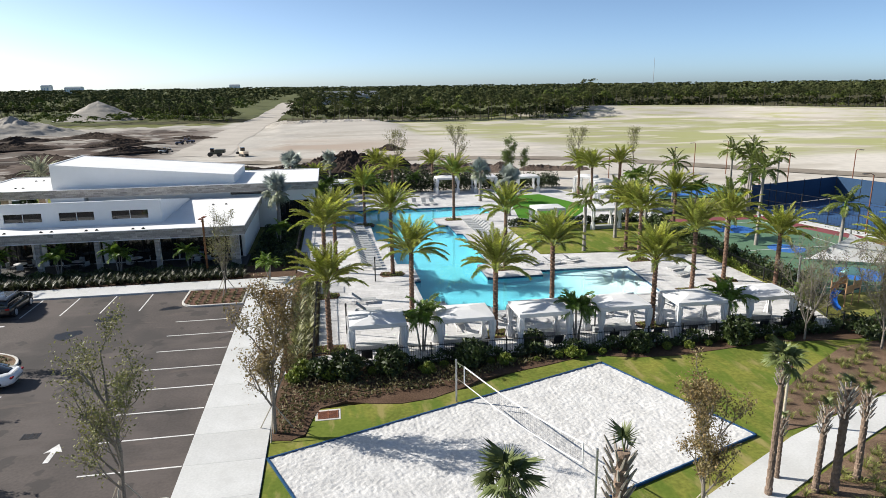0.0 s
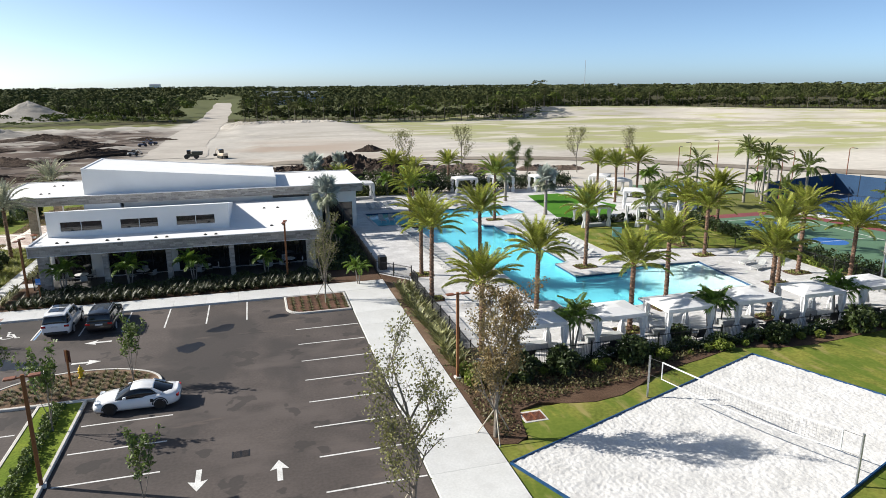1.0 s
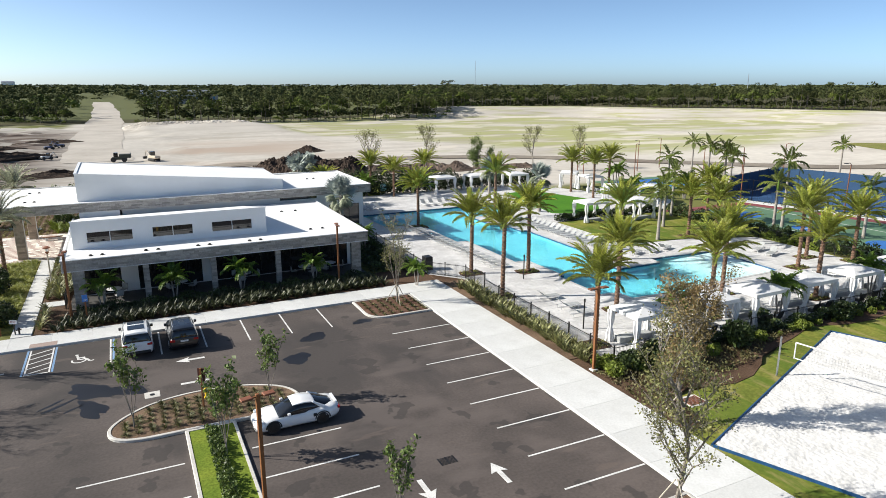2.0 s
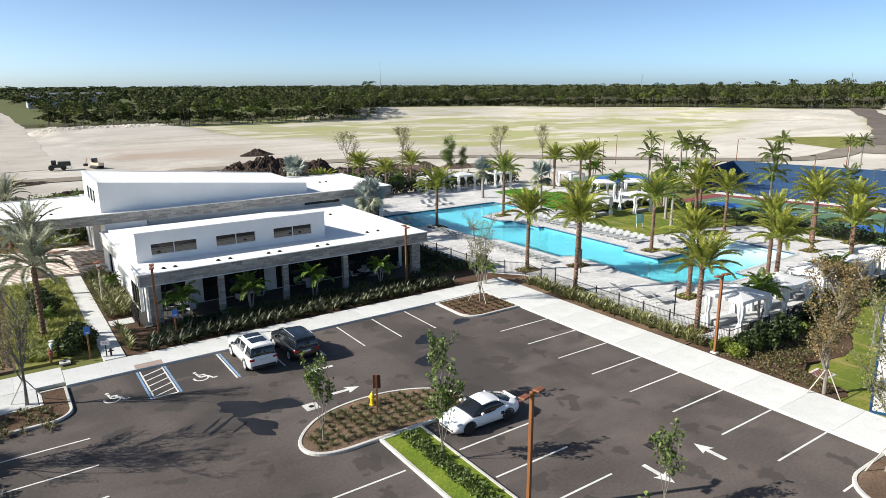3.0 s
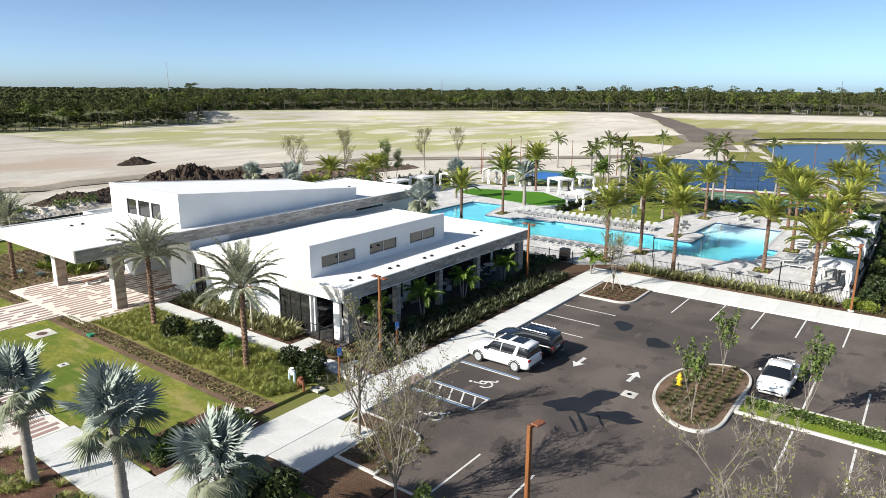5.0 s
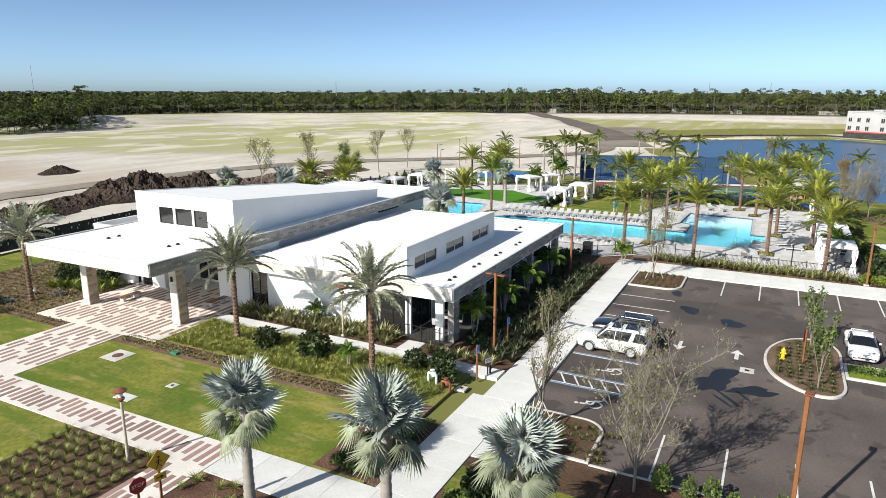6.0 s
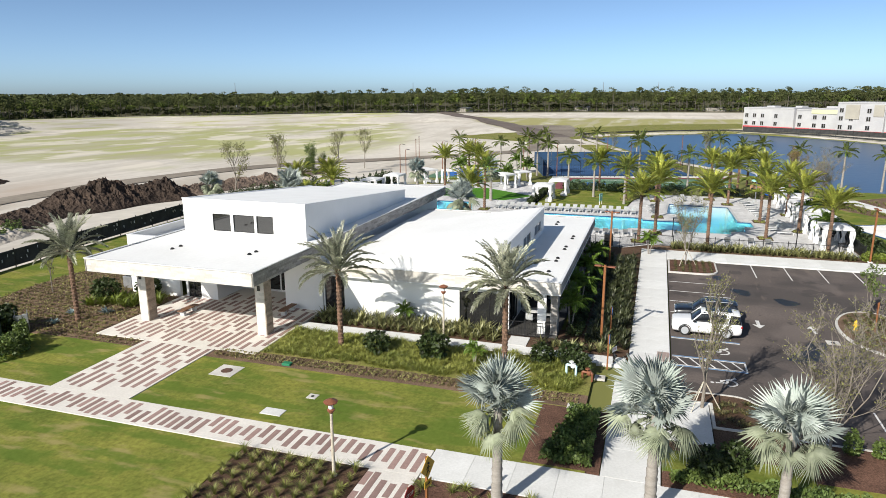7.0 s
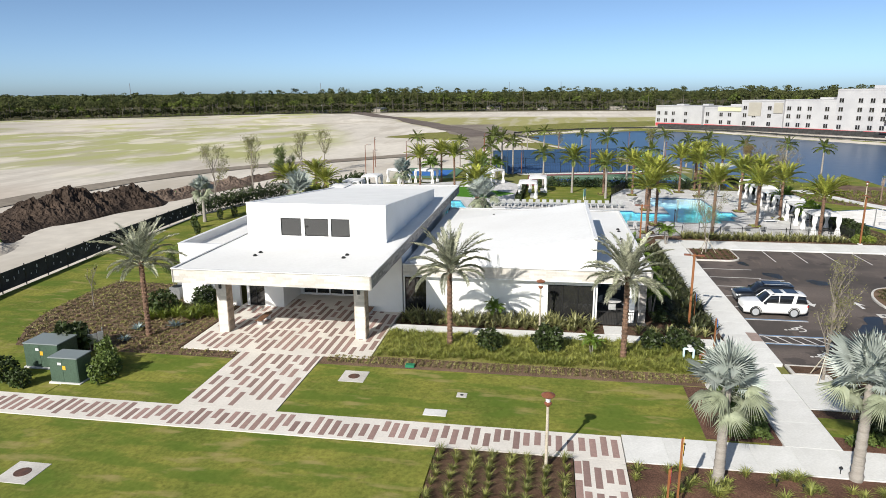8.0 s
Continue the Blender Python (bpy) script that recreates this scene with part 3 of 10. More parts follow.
ribbon("dirt_track", [(-60, 158), (-24, 153), (8, 153), (38, 148), (60, 137), (82, 115), (112, 92), (150, 96)], 6.5, 0.12, M_TRACK, "grey-brown dirt track curving across the sand", "track")
ribbon("graded_ground", [(140, 80), (175, 92), (212, 104), (250, 110)], 27, 0.14, M_TRACK, "bare grey graded ground beside the lake", "ground")
ribbon("dirt_road", [(165, 93), (200, 107), (245, 127), (300, 153), (380, 194), (455, 230)], 13, 0.2, mat("dark_dirt_road", (0.13, 0.105, 0.092), (0.18, 0.15, 0.13), 0.95, 0.06, 0.8, 0.3, fine=0.18, spec=0.1), "wide dark dirt road across the field", "track")
ribbon("shell_road", [(-33, 172), (-34.5, 225), (-33.6, 310), (-33.5, 400), (-36, 540), (-40, 690)], 14, 0.07, mat("shell_road", (0.44, 0.4, 0.35), (0.36, 0.325, 0.28), 0.95, 0.1, 0.8, 0.2, fine=0.1), "straight pale gravel road between the woods", "road")

# ---- lake ----
bm = bmesh.new()
prism(bm, rect(40, -110, 232, 96), -1.3, -0.75)
tagged(part("lake", bm, M_LAKE), "calm blue lake with a grassy bank", "lake", kind="structure")

# ---- car park ----
lot = slab("parking_lot", rect(-42.7, 14, -8.05, 55.6), -0.3, 0.0, M_ASPHALT, "dark asphalt car park with white stall lines", "car park")


bm = bmesh.new()
box(bm, -42.86, 14, -0.2, -42.7, 51.2, 0.13, 0.02)
tagged(part("kerb", bm, M_KERB), "pale concrete kerb along the car park's edge", "kerb", kind="structure")


def line(x0, y0, x1, y1, w, material, name="stall_line", z=0.006):
    d = Vector((x1 - x0, y1 - y0)).normalized() * w / 2
    bm = bmesh.new()
    prism(bm, [(x0 + d.y, y0 - d.x), (x1 + d.y, y1 - d.x), (x1 - d.y, y1 + d.x), (x0 - d.y, y0 + d.x)], 0.001, z)
    return part(name, bm, material, lot)


for k in range(10):
    y = 48.1 - 2.857 * k
    line(-12.55, y, -8.1, y, 0.1, M_PAINT_WHITE)
for k in range(6):
    y = 37.3 - 2.75 * k
    line(-24.0, y, -19.6, y, 0.1, M_PAINT_WHITE)
    line(-31.4, y, -27.0, y, 0.1, M_PAINT_WHITE)
for k in range(5):
    line(-42.6, 48.6 - 2.857 * k, -38.3, 48.6 - 2.857 * k, 0.1, M_PAINT_WHITE)
for x in (-15.9, -18.75, -21.6, -24.4, -27.15):
    line(x, 51.25, x, 55.55, 0.1, M_PAINT_WHITE)
line(-29.95, 51.3, -29.95, 55.55, 0.12, M_PAINT_BLUE), line(-30.12, 51.3, -30.12, 55.55, 0.1, M_PAINT_WHITE)
for x, s in ((-33.3, 1), (-34.9, -1)):
    line(x, 51.3, x, 55.55, 0.12, M_PAINT_BLUE), line(x - 0.16 * s, 51.3, x - 0.16 * s, 55.55, 0.09, M_PAINT_WHITE)
for k in range(5):
    line(-34.7, 51.5 + 0.8 * k, -33.5, 52.1 + 0.8 * k, 0.1, M_PAINT_WHITE)
line(-34.75, 51.35, -33.45, 51.35, 0.1, M_PAINT_WHITE)


def arrow(x, y, turn, z=0.007):
    bm = bmesh.new()
    prism(bm, [(-0.12, -0.85), (0.12, -0.85), (0.12, 0.15), (0.42, 0.05), (0, 0.85), (-0.42, 0.05), (-0.12, 0.15)], 0.001, z)
    ob = part("arrow_marking", bm, M_PAINT_WHITE, lot)
    ob.matrix_basis = pose(x, y, 0, 0, 0, turn)


for x, y, a in ((-25.6, 49.6, 90), (-25.6, 46.1, -90), (-17.9, 30.6, 180), (-14.4, 30.4, 0)):
    arrow(x, y, a)


def wheelchair_mark(x, y):
    bm = bmesh.new()
    n = 18
    for k in range(n):
        a, b = math.radians(-200 + 260 * k / n), math.radians(-200 + 260 * (k + 1) / n)
        vs = [bm.verts.new((r * math.cos(t), r * math.sin(t), 0.008)) for t, r in ((a, 0.34), (b, 0.34), (b, 0.46), (a, 0.46))]
        bm.faces.new(vs)
    for p, q2 in (((-0.12, 0.75), (-0.02, 0.1)), ((-0.08, 0.42), (0.32, 0.42)), ((-0.02, 0.1), (0.42, 0.1)), ((0.42, 0.1), (0.62, -0.38)), ((0.62, -0.38), (0.85, -0.3))):
        d = (Vector(q2) - Vector(p)).normalized() * 0.07
        bm.faces.new([bm.verts.new((c[0] + s * d.y, c[1] - s * d.x, 0.009)) for c, s in ((p, 1), (q2, 1), (q2, -1), (p, -1))])
    bmesh.ops.create_circle(bm, cap_ends=True, radius=0.11, segments=12, matrix=Matrix.Translation((-0.15, 0.93, 0.008)))
    for f in bm.faces:
        f.normal_update()
        if f.normal.z < 0:
            f.normal_flip()
    ob = part("wheelchair_marking", bm, M_PAINT_WHITE, lot)
    ob.matrix_basis = pose(x, y, 0, 0, 0, 0) @ Matrix.Diagonal((1.0, 1.0, 1, 1))


wheelchair_mark(-31.9, 52.5), wheelchair_mark(-36.7, 52.5)


def blot(x, y, rx, ry, turn, seed, holes=0.25):
    r = random.Random(seed)
    ph = [r.uniform(0, 6.28) for _ in range(4)]
    pts = []
    for k in range(40):
        a = k * math.tau / 40
        w = 1 + holes * (math.sin(2 * a + ph[0]) * 0.5 + math.sin(3 * a + ph[1]) * 0.5 + math.sin(7 * a + ph[2]) * 0.25)
        pts.append((rx * w * math.cos(a), ry * w * math.sin(a)))
    bm = bmesh.new()
    prism(bm, pts, 0.0005, 0.004)
    ob = part("wet_stain", bm, M_STAIN, lot)
    ob.matrix_basis = pose(x, y, 0, 0, 0, turn)


for row in ((-17.6, 49.9, 0.9, 0.7, 20, 1), (-19.5, 46.8, 0.85, 0.8, 0, 2), (-13.6, 51.4, 0.7, 0.45, 10, 3), (-30.5, 47.1, 1.75, 1.0, -28, 4, 0.5), (-31.0, 45.0, 1.35, 0.55, -62, 5, 0.4), (-32.6, 46.1, 0.95, 0.13, 39, 7), (-33.0, 46.4, 0.7, 0.1, 40, 8), (-31.9, 45.4, 0.6, 0.08, 38, 9), (-34.0, 46.9, 0.3, 0.05, 40, 10)):
    blot(*row)


def kerbed(name, outline, fill, label, kerb=0.16, top=0.14):
    """A planting island: concrete kerb ring with a bed inside."""
    c = Vector((sum(p[0] for p in outline) / len(outline), sum(p[1] for p in outline) / len(outline)))
    bm = bmesh.new()
    n = len(outline)
    inner = []
    for k in range(n):
        a, b, d = Vector(outline[k - 1]), Vector(outline[k]), Vector(outline[(k + 1) % n])
        e1, e2 = (b - a).normalized(), (d - b).normalized()
        nrm = Vector((-(e1 + e2).y, (e1 + e2).x)).normalized()
        nrm *= kerb / max(0.5, nrm.dot(Vector((-e1.y, e1.x))))
        inner.append((b.x + nrm.x, b.y + nrm.y))
    rings = [[bm.verts.new((x, y, z)) for x, y in o] for o, z in ((outline, -0.1), (outline, top - 0.02), ([(p[0] * 0.8 + i[0] * 0.2, p[1] * 0.8 + i[1] * 0.2) for p, i in zip(outline, inner)], top), (inner, top), (inner, -0.1))]
    for a, b in zip(rings, rings[1:]):
        for k in range(n):
            bm.faces.new((a[k], a[(k + 1) % n], b[(k + 1) % n], b[k]))
    ob = thing(name, label, "planting island", kind="structure")
    part("kerb", bm, M_KERB, ob)
    bm = bmesh.new()
    prism(bm, inner, -0.05, top - 0.03)
    part("bed", bm, fill, ob)
    return ob


def rounded(pts, times=2):
    """Cuts the corners of a plan outline again and again."""
    for _ in range(times):
        pts = [(a[0] * (1 - w) + b[0] * w, a[1] * (1 - w) + b[1] * w) for a, b in zip(pts, pts[1:] + pts[:1]) for w in (0.25, 0.75)]
    return pts


ISLAND = [(-24.6, 40.2), (-22.6, 40.1), (-21.0, 40.6), (-20.5, 41.6), (-21.0, 43.0), (-22.3, 43.9), (-24.0, 44.5), (-26.2, 44.6), (-28.2, 44.1), (-29.6, 43.0), (-30.3, 41.9), (-30.1, 40.8), (-29.0, 40.2), (-26.8, 40.2)]
kerbed("planting_island", rounded(ISLAND), M_MULCH_PALE, "kerbed oval island of mulch and low plants")
kerbed("grass_strip", [(-26.75, 14), (-24.3, 14), (-24.3, 40.17), (-26.75, 40.17)], M_STRIP_GRASS, "kerbed strip of grass with a clipped hedge")
kerbed("corner_island", [(-13.0, 55.58), *arc(-11.6, 52.65, 1.4, 180, 270, 8), (-8.1, 51.25), (-8.1, 55.58)], M_MULCH_RED, "kerbed corner bed of mulch with a staked tree")
kerbed("end_island", [(-8.1, 14), (-8.1, 25.6), *arc(-10.6, 23.6, 2.0, 90, 180, 9), (-12.6, 14)], M_MULCH_PALE, "kerbed bed at the end of the stalls")
kerbed("west_island", [(-42.7, 51.25), *arc(-39.9, 52.55, 1.3, -90, 0, 10), (-38.6, 55.6), (-40.05, 55.6), (-40.05, 53.8), (-42.7, 53.8)], M_MULCH, "kerbed bed of mulch with bare trees")

# ---- walks, laid in slabs ----
walks = thing("pavement", "pale concrete walks laid in slabs", "pavement", kind="structure")


def paved(x0, y0, x1, y1, step=1.55, top=0.13):
    along_x = (x1 - x0) > (y1 - y0)
    a, b = (x0, x1) if along_x else (y0, y1)
    n = max(1, round((b - a) / step))
    me = None
    for k in range(n):
        if me is None:
            bm = bmesh.new()
            s = (b - a) / n
            box(bm, 0.003, 0.003, -0.12, (s if along_x else x1 - x0) - 0.003, (y1 - y0 if along_x else s) - 0.003, top, 0.006)
            me = bpy.data.meshes.new("slab")
            bm.to_mesh(me)
            bm.free()
        ob = part("slab", me, M_CONCRETE, walks)
        ob.location = (a + k * s, y0, 0) if along_x else (x0, a + k * s, 0)


paved(-38.6, 55.7, -4.35, 58.15, 2.4)
paved(-48.6, 56.25, -38.62, 58.75, 2.4)
paved(-8.0, 14, -4.35, 55.68, 2.86)
paved(-51.0, 30, -48.62, 66.15, 1.9)
paved(-36.25, 58.3, -35.0, 80.6, 1.5)
paved(-44.5, 53.85, -40.1, 56.22, 4.4)
paved(-34.9, 64.6, -33.3, 65.9, 1.6)

bm = bmesh.new()
prism(bm, [(9, 14), (11.5, 19), (13.9, 21.5), (16.8, 23.1), (20.5, 25.1), (22.3, 25.85), (28.4, 28.1), (36, 31.0), (37, 28.6), (25.8, 25.2), (22.2, 23.5), (20.7, 22.8), (17.1, 20.9), (14.6, 18.5), (12.5, 14)], -0.1, 0.12)
part("curved_path", bm, M_CONCRETE, walks)

# ---- entry court: pale concrete with inlaid brown planks ----
court = thing("entry_paving", "cream concrete entry court inlaid with brown plank pavers", "paving", kind="structure")
for a in (rect(-41.35, 80.65, -27.6, 93.3), rect(-48.8, 83.65, -41.36, 89.1), rect(-51.0, 66.2, -48.81, 125), rect(-68, 66.2, -51.01, 68.45)):
    bm = bmesh.new()
    prism(bm, a, -0.1, 0.125)
    part("base_slab", bm, M_PALE_PAVER, court)
PLANK = {}


def plank(x, y, length, along_x=True, w=0.3):
    key = (round(length, 1), along_x)
    if key not in PLANK:
        bm = bmesh.new()
        h = key[0] / 2
        box(bm, *((-h, -w / 2) if along_x else (-w / 2, -h)), 0.1, *((h, w / 2) if along_x else (w / 2, h)), 0.129)
        PLANK[key] = bpy.data.meshes.new("plank")
        bm.to_mesh(PLANK[key])
        bm.free()
    part("plank", PLANK[key], M_BROWN_PAVER, court).location = (x, y, 0)


rp = random.Random(5)
y = 66.55
while y < 124:
    L = rp.choice((1.0, 1.2, 1.2, 1.4, 1.6, 1.7))
    x0 = rp.uniform(-50.85 + L / 2, -48.95 - L / 2)
    plank(x0, y, L)
    y += rp.uniform(0.46, 0.54)
for x0, x1, y0, y1, ystep in ((-48.6, -41.5, 83.95, 88.95, 0.58), (-41.2, -30.5, 80.95, 93.1, 0.56)):
    y = y0
    while y < y1:
        x = x0 + rp.uniform(0, 1.4)
        while x < x1 - 0.8:
            L = min(rp.choice((1.2, 1.6, 2.0, 2.6, 3.2)), x1 - x)
            plank(x + L / 2, y, L)
            x += L + rp.choice((0.3, 0.4, 0.6, 0.9, 1.3))
        y += ystep * rp.uniform(0.95, 1.05)
for y in (66.5, 66.98, 67.46, 67.94, 68.3):
    x = -66 + rp.uniform(0, 1)
    while x < -51.8:
        L = rp.choice((1.0, 1.2, 1.6, 2.0))
        plank(x + L / 2, y, min(L, -51.05 - x), True, 0.3)
        x += L + rp.choice((0.35, 0.5, 0.9))

# ---- lawns and beds ----
PATH_BED = [(12.7, 14), (14.8, 18.4), (17.3, 20.8), (20.9, 22.7), (25.9, 25.1), (37, 28.5), (44, 20), (40, 14)]
ROUGH_BED = [(20.7, 25.7), (22.3, 26.0), (28.4, 28.3), (36, 31.2), (38, 35.5), (31, 34.4), (26, 31.4), (22, 28.6)]
ENTRY_BED = [(-42.48, 89.15), (-41.4, 89.15), (-41.4, 93.5), (-32.6, 93.5), (-32.6, 98.4), (-28.0, 98.6), (-27.6, 107.2), (-31, 107.7), (-35, 107.6), (-37.2, 107.2), (-39.4, 106.4), (-42.4, 104.6), (-42.6, 102)]
for nm, o, z, m_, lb, ct in (
    ("lawn", rect(-48.78, 59.4, -42.5, 83.6), 0.1, M_LAWN, "mown green lawn with faint bands", "lawn"),
    ("lawn", rect(-48.78, 89.15, -42.5, 97.2), 0.1, M_LAWN, "mown green lawn beside the entry path", "lawn"),
    ("lawn", rect(-90, 74.8, -51.04, 130), 0.1, M_LAWN, "broad mown lawn below the path", "lawn"),
    ("bed", rect(-42.48, 60.0, -40.9, 83.6), 0.09, M_MULCH_PALE, "strip of mulch with low brown groundcover", "planting bed"),
    ("bed", rect(-40.88, 60.0, -36.3, 80.6), 0.09, M_LAWN_WILD, "bed of soft grasses under date palms", "planting bed"),
    ("bed", rect(-34.95, 60.0, -31.0, 80.5), 0.085, M_MULCH, "mulched bed against the white wall", "planting bed"),
    ("bed", rect(-34.9, 58.2, -4.4, 62.6), 0.08, M_MULCH, "mulched bed under the veranda hedge", "planting bed"),
    ("bed", rect(-65, 68.5, -51.04, 74.75), 0.1, M_MULCH, "dark mulch bed planted with rows of grass", "planting bed"),
    ("bed", rect(-65, 40, -51.04, 66.15), 0.1, M_MULCH_RED, "red-brown mulch bed under silver fan palms", "planting bed"),
    ("bed", ENTRY_BED, 0.09, M_MULCH_PALE, "mulched bed with groundcover beside the entry", "planting bed"),
    ("lawn", [(-42.6, 97.3), (-42.6, 103), (-39.4, 104), (-31, 104), (-28.2, 98.3), (-4, 98.3), (8, 104), (14, 113.8), (3, 116.6), (-8, 116.3), (-17.4, 115.9), (-32, 114.6), (-48.75, 113.2), (-48.7, 97.3)], 0.07, M_LAWN, "narrow lawn behind the clubhouse", "lawn"),
    ("bed", rect(-48.5, 50.0, -47.32, 56.2), 0.1, M_MULCH_RED, "mulched strip with a low hedge beside the walk", "planting bed"),
    ("lawn", rect(-47.3, 50.0, -45.4, 56.2), 0.1, M_LAWN, "narrow strip of lawn beside the car park", "lawn"),
    ("bed", rect(-45.38, 50.0, -44.55, 56.2), 0.1, M_MULCH, "mulched bed beside the car park", "planting bed"),
    ("lawn", rect(-48.5, 30, -46.42, 49.9), 0.1, M_LAWN, "grass verge beside the walk", "lawn"),
    ("bed", rect(-46.4, 30, -42.8, 49.9), 0.1, M_MULCH_RED, "mulched shrub bed beside the car park", "planting bed"),
    ("bed", rect(-44.5, 50.0, -42.75, 53.8), 0.09, M_MULCH, "mulched bed under a bare tree", "planting bed"),
    ("bed", rect(-48.4, 58.8, -42.6, 62.2), 0.104, M_MULCH_RED, "mulched shrub bed at the walk's edge", "planting bed"),
    ("bed", [(-4.33, 57.22), (-2.12, 57.22), (-2.3, 57.6), (-4.28, 60.0), (-4.38, 58.2)], 0.09, M_MULCH, "mulched corner bed beside the pool gate", "planting bed"),
    ("bed", PATH_BED, 0.1, M_MULCH_PALE, "mulched bed of grasses under cabbage palms", "planting bed"),
    ("bed", ROUGH_BED, 0.09, M_MULCH_PALE, "mulched bed of rough grasses above the path", "planting bed"),
    ("bed", rect(-4.3, 39.0, -2.1, 57.2), 0.1, M_MULCH_PALE, "mulched strip along the pool fence", "planting bed"),
    ("bed", [(-4.3, 29.5), (-3.3, 29.3), (-2.6, 29.8), (-2.3, 31.2), (-1.9, 32.4), (-0.6, 32.9), (0.8, 32.4), (2.4, 32.1), (4.2, 32.4), (6.0, 33.3), (7.2, 34.2), (9, 34.7), (11.5, 35.3), (14.7, 36.3), (17.5, 35.4), (20, 35.2), (23, 35.5), (27, 36.0), (33, 35.4), (40, 36.5), (40, 38.9), (-2.1, 38.9), (-4.3, 38.9)], 0.092, M_MULCH, "bark-mulched shrub bed in front of the pool fence", "planting bed"),
    ("lawn", [(-4.3, 14), (60, 14), (46, 20), (48, 36), (40, 36.4), (25, 36.5), (14.7, 36.3), (9, 34.6), (6.3, 33.2), (0.6, 32.5), (-2.1, 32.3), (-2.6, 29.5), (-4.3, 29.4)], 0.06, M_LAWN, "lawn round the sand court", "lawn"),
):
    slab(nm, o, -0.15, z, m_, lb, ct)

# ---- sand court ----
SN, SW, SE, SS = (15.0, 35.0), (-4.3, 27.8), (18.95, 25.5), (-0.35, 18.3)
rng = np.random.default_rng(3)
nx_, ny_ = 300, 150
U, V = np.meshgrid(np.linspace(0, 1, nx_), np.linspace(0, 1, ny_), indexing="ij")
sx = SS[0] + (SE[0] - SS[0]) * U + (SW[0] - SS[0]) * V
sy = SS[1] + (SE[1] - SS[1]) * U + (SW[1] - SS[1]) * V
sz = np.full(U.shape, 0.14)
dimple = np.zeros(U.shape)
for i in range(nx_):
    for j in range(ny_):
        dimple[i, j] = noise.noise((sx[i, j] * 1.3, sy[i, j] * 1.3, 0)) * 0.025 - abs(noise.noise((sx[i, j] * 3.6, sy[i, j] * 3.6, 5))) * 0.06 + noise.noise((sx[i, j] * 6.5, sy[i, j] * 6.5, 9)) * 0.025
sz += dimple
ii, jj = np.meshgrid(np.arange(nx_ - 1), np.arange(ny_ - 1), indexing="ij")
q = (ii * ny_ + jj).ravel()
sand = part("sand_court", mesh_np("sand_court", np.stack([sx, sy, sz], -1).reshape(-1, 3), np.stack([q, q + ny_, q + ny_ + 1, q + 1], 1)), M_SAND, smooth=True)
tagged(sand, "bright white sand volleyball court, trodden all over", "sand court", kind="structure")
edge = thing("sand_court_border", "low dark blue rubber border round the sand", "border", kind="structure")
for a, b in ((SN, SW), (SW, SS), (SS, SE), (SE, SN)):
    bm = bmesh.new()
    d = (Vector(b) - Vector(a)).normalized()
    nrm = Vector((d.y, -d.x)) * -0.07
    prism(bm, [a, b, (b[0] + nrm.x, b[1] + nrm.y), (a[0] + nrm.x, a[1] + nrm.y)], -0.05, 0.19)
    part("border_beam", bm, M_POOL_TILE, edge)

# ---- pool deck with the pool cut out ----
POOL = [(-0.9, 88.6), (-0.6, 80.4), (3.6, 80.2), (3.7, 70.0), (4.9, 69.9), (5.0, 60.2), (6.4, 60.0), (6.5, 54.4), (5.9, 54.2), (6.0, 48.6), (7.6, 48.4), (7.6, 46.7), (10.8, 46.6), (10.9, 45.5), (14.2, 45.5), (14.3, 47.0), (25.4, 47.2), (26.0, 55.1), (19.8, 55.4), (17.7, 55.4), (17.5, 54.0), (12.4, 54.0), (12.4, 58.4), (13.7, 58.6), (13.7, 71.6), (13.0, 71.8), (12.9, 76.6), (11.7, 76.7), (11.6, 81.1), (19.8, 83.2), (19.6, 88.5)]
DECK = [(-2.2, 37.3), (33.5, 37.3), (35, 44), (35, 57.5), (27.5, 60.2), (19.5, 61), (19.6, 74), (36.5, 74), (45, 80), (38, 92), (34, 101.5), (-4, 103), (-4, 94), (-4.3, 60), (-2.2, 57.4)]


def ring_sheet(outer, inner, z):
    bm = bmesh.new()
    for o in (outer, inner):
        vs = [bm.verts.new((x, y, z)) for x, y in o]
        for k in range(len(vs)):
            bm.edges.new((vs[k], vs[(k + 1) % len(vs)]))
    bmesh.ops.triangle_fill(bm, use_beauty=True, edges=bm.edges[:])
    for f in bm.faces:
        f.normal_update()
        if f.normal.z < 0:
            f.normal_flip()
    return bm


deck = part("pool_deck", ring_sheet(DECK, POOL, 0.1), M_DECK)
tagged(deck, "pale grey stone-paved pool deck", "pool deck", kind="structure")
px_, py_ = np.meshgrid(np.arange(-4.2, 45, 0.9), np.arange(37.5, 103, 0.6), indexing="ij")
px_ = px_ + 0.45 * (np.round(py_ / 0.6) % 2)
keep = (inside(px_, py_, DECK) < -0.5) & (inside(px_, py_, POOL) > 0.72)
px_, py_ = px_[keep], py_[keep]
pv = np.array([(a * s_, b * t_, z_) for z_, s_, t_ in ((0.0, 0.445, 0.295), (0.012, 0.44, 0.29)) for a, b in ((-1, -1), (1, -1), (1, 1), (-1, 1))])
pf = np.array([(4, 5, 6, 7), (0, 1, 5, 4), (1, 2, 6, 5), (2, 3, 7, 6), (3, 0, 4, 7)])
paver_v = (pv[None] + np.stack([px_, py_, np.full(px_.shape, 0.1)], -1)[:, None]).reshape(-1, 3)
paver_f = (pf[None] + 8 * np.arange(len(px_))[:, None, None]).reshape(-1, 4)
tagged(part("paver", mesh_np("paver", paver_v, paver_f, True), M_DECK, deck), kind="stuff")
pool = thing("swimming_pool", "turquoise swimming pool with dark tile edge and shallow shelf", "pool", kind="structure")
bm = bmesh.new()
n = len(POOL)
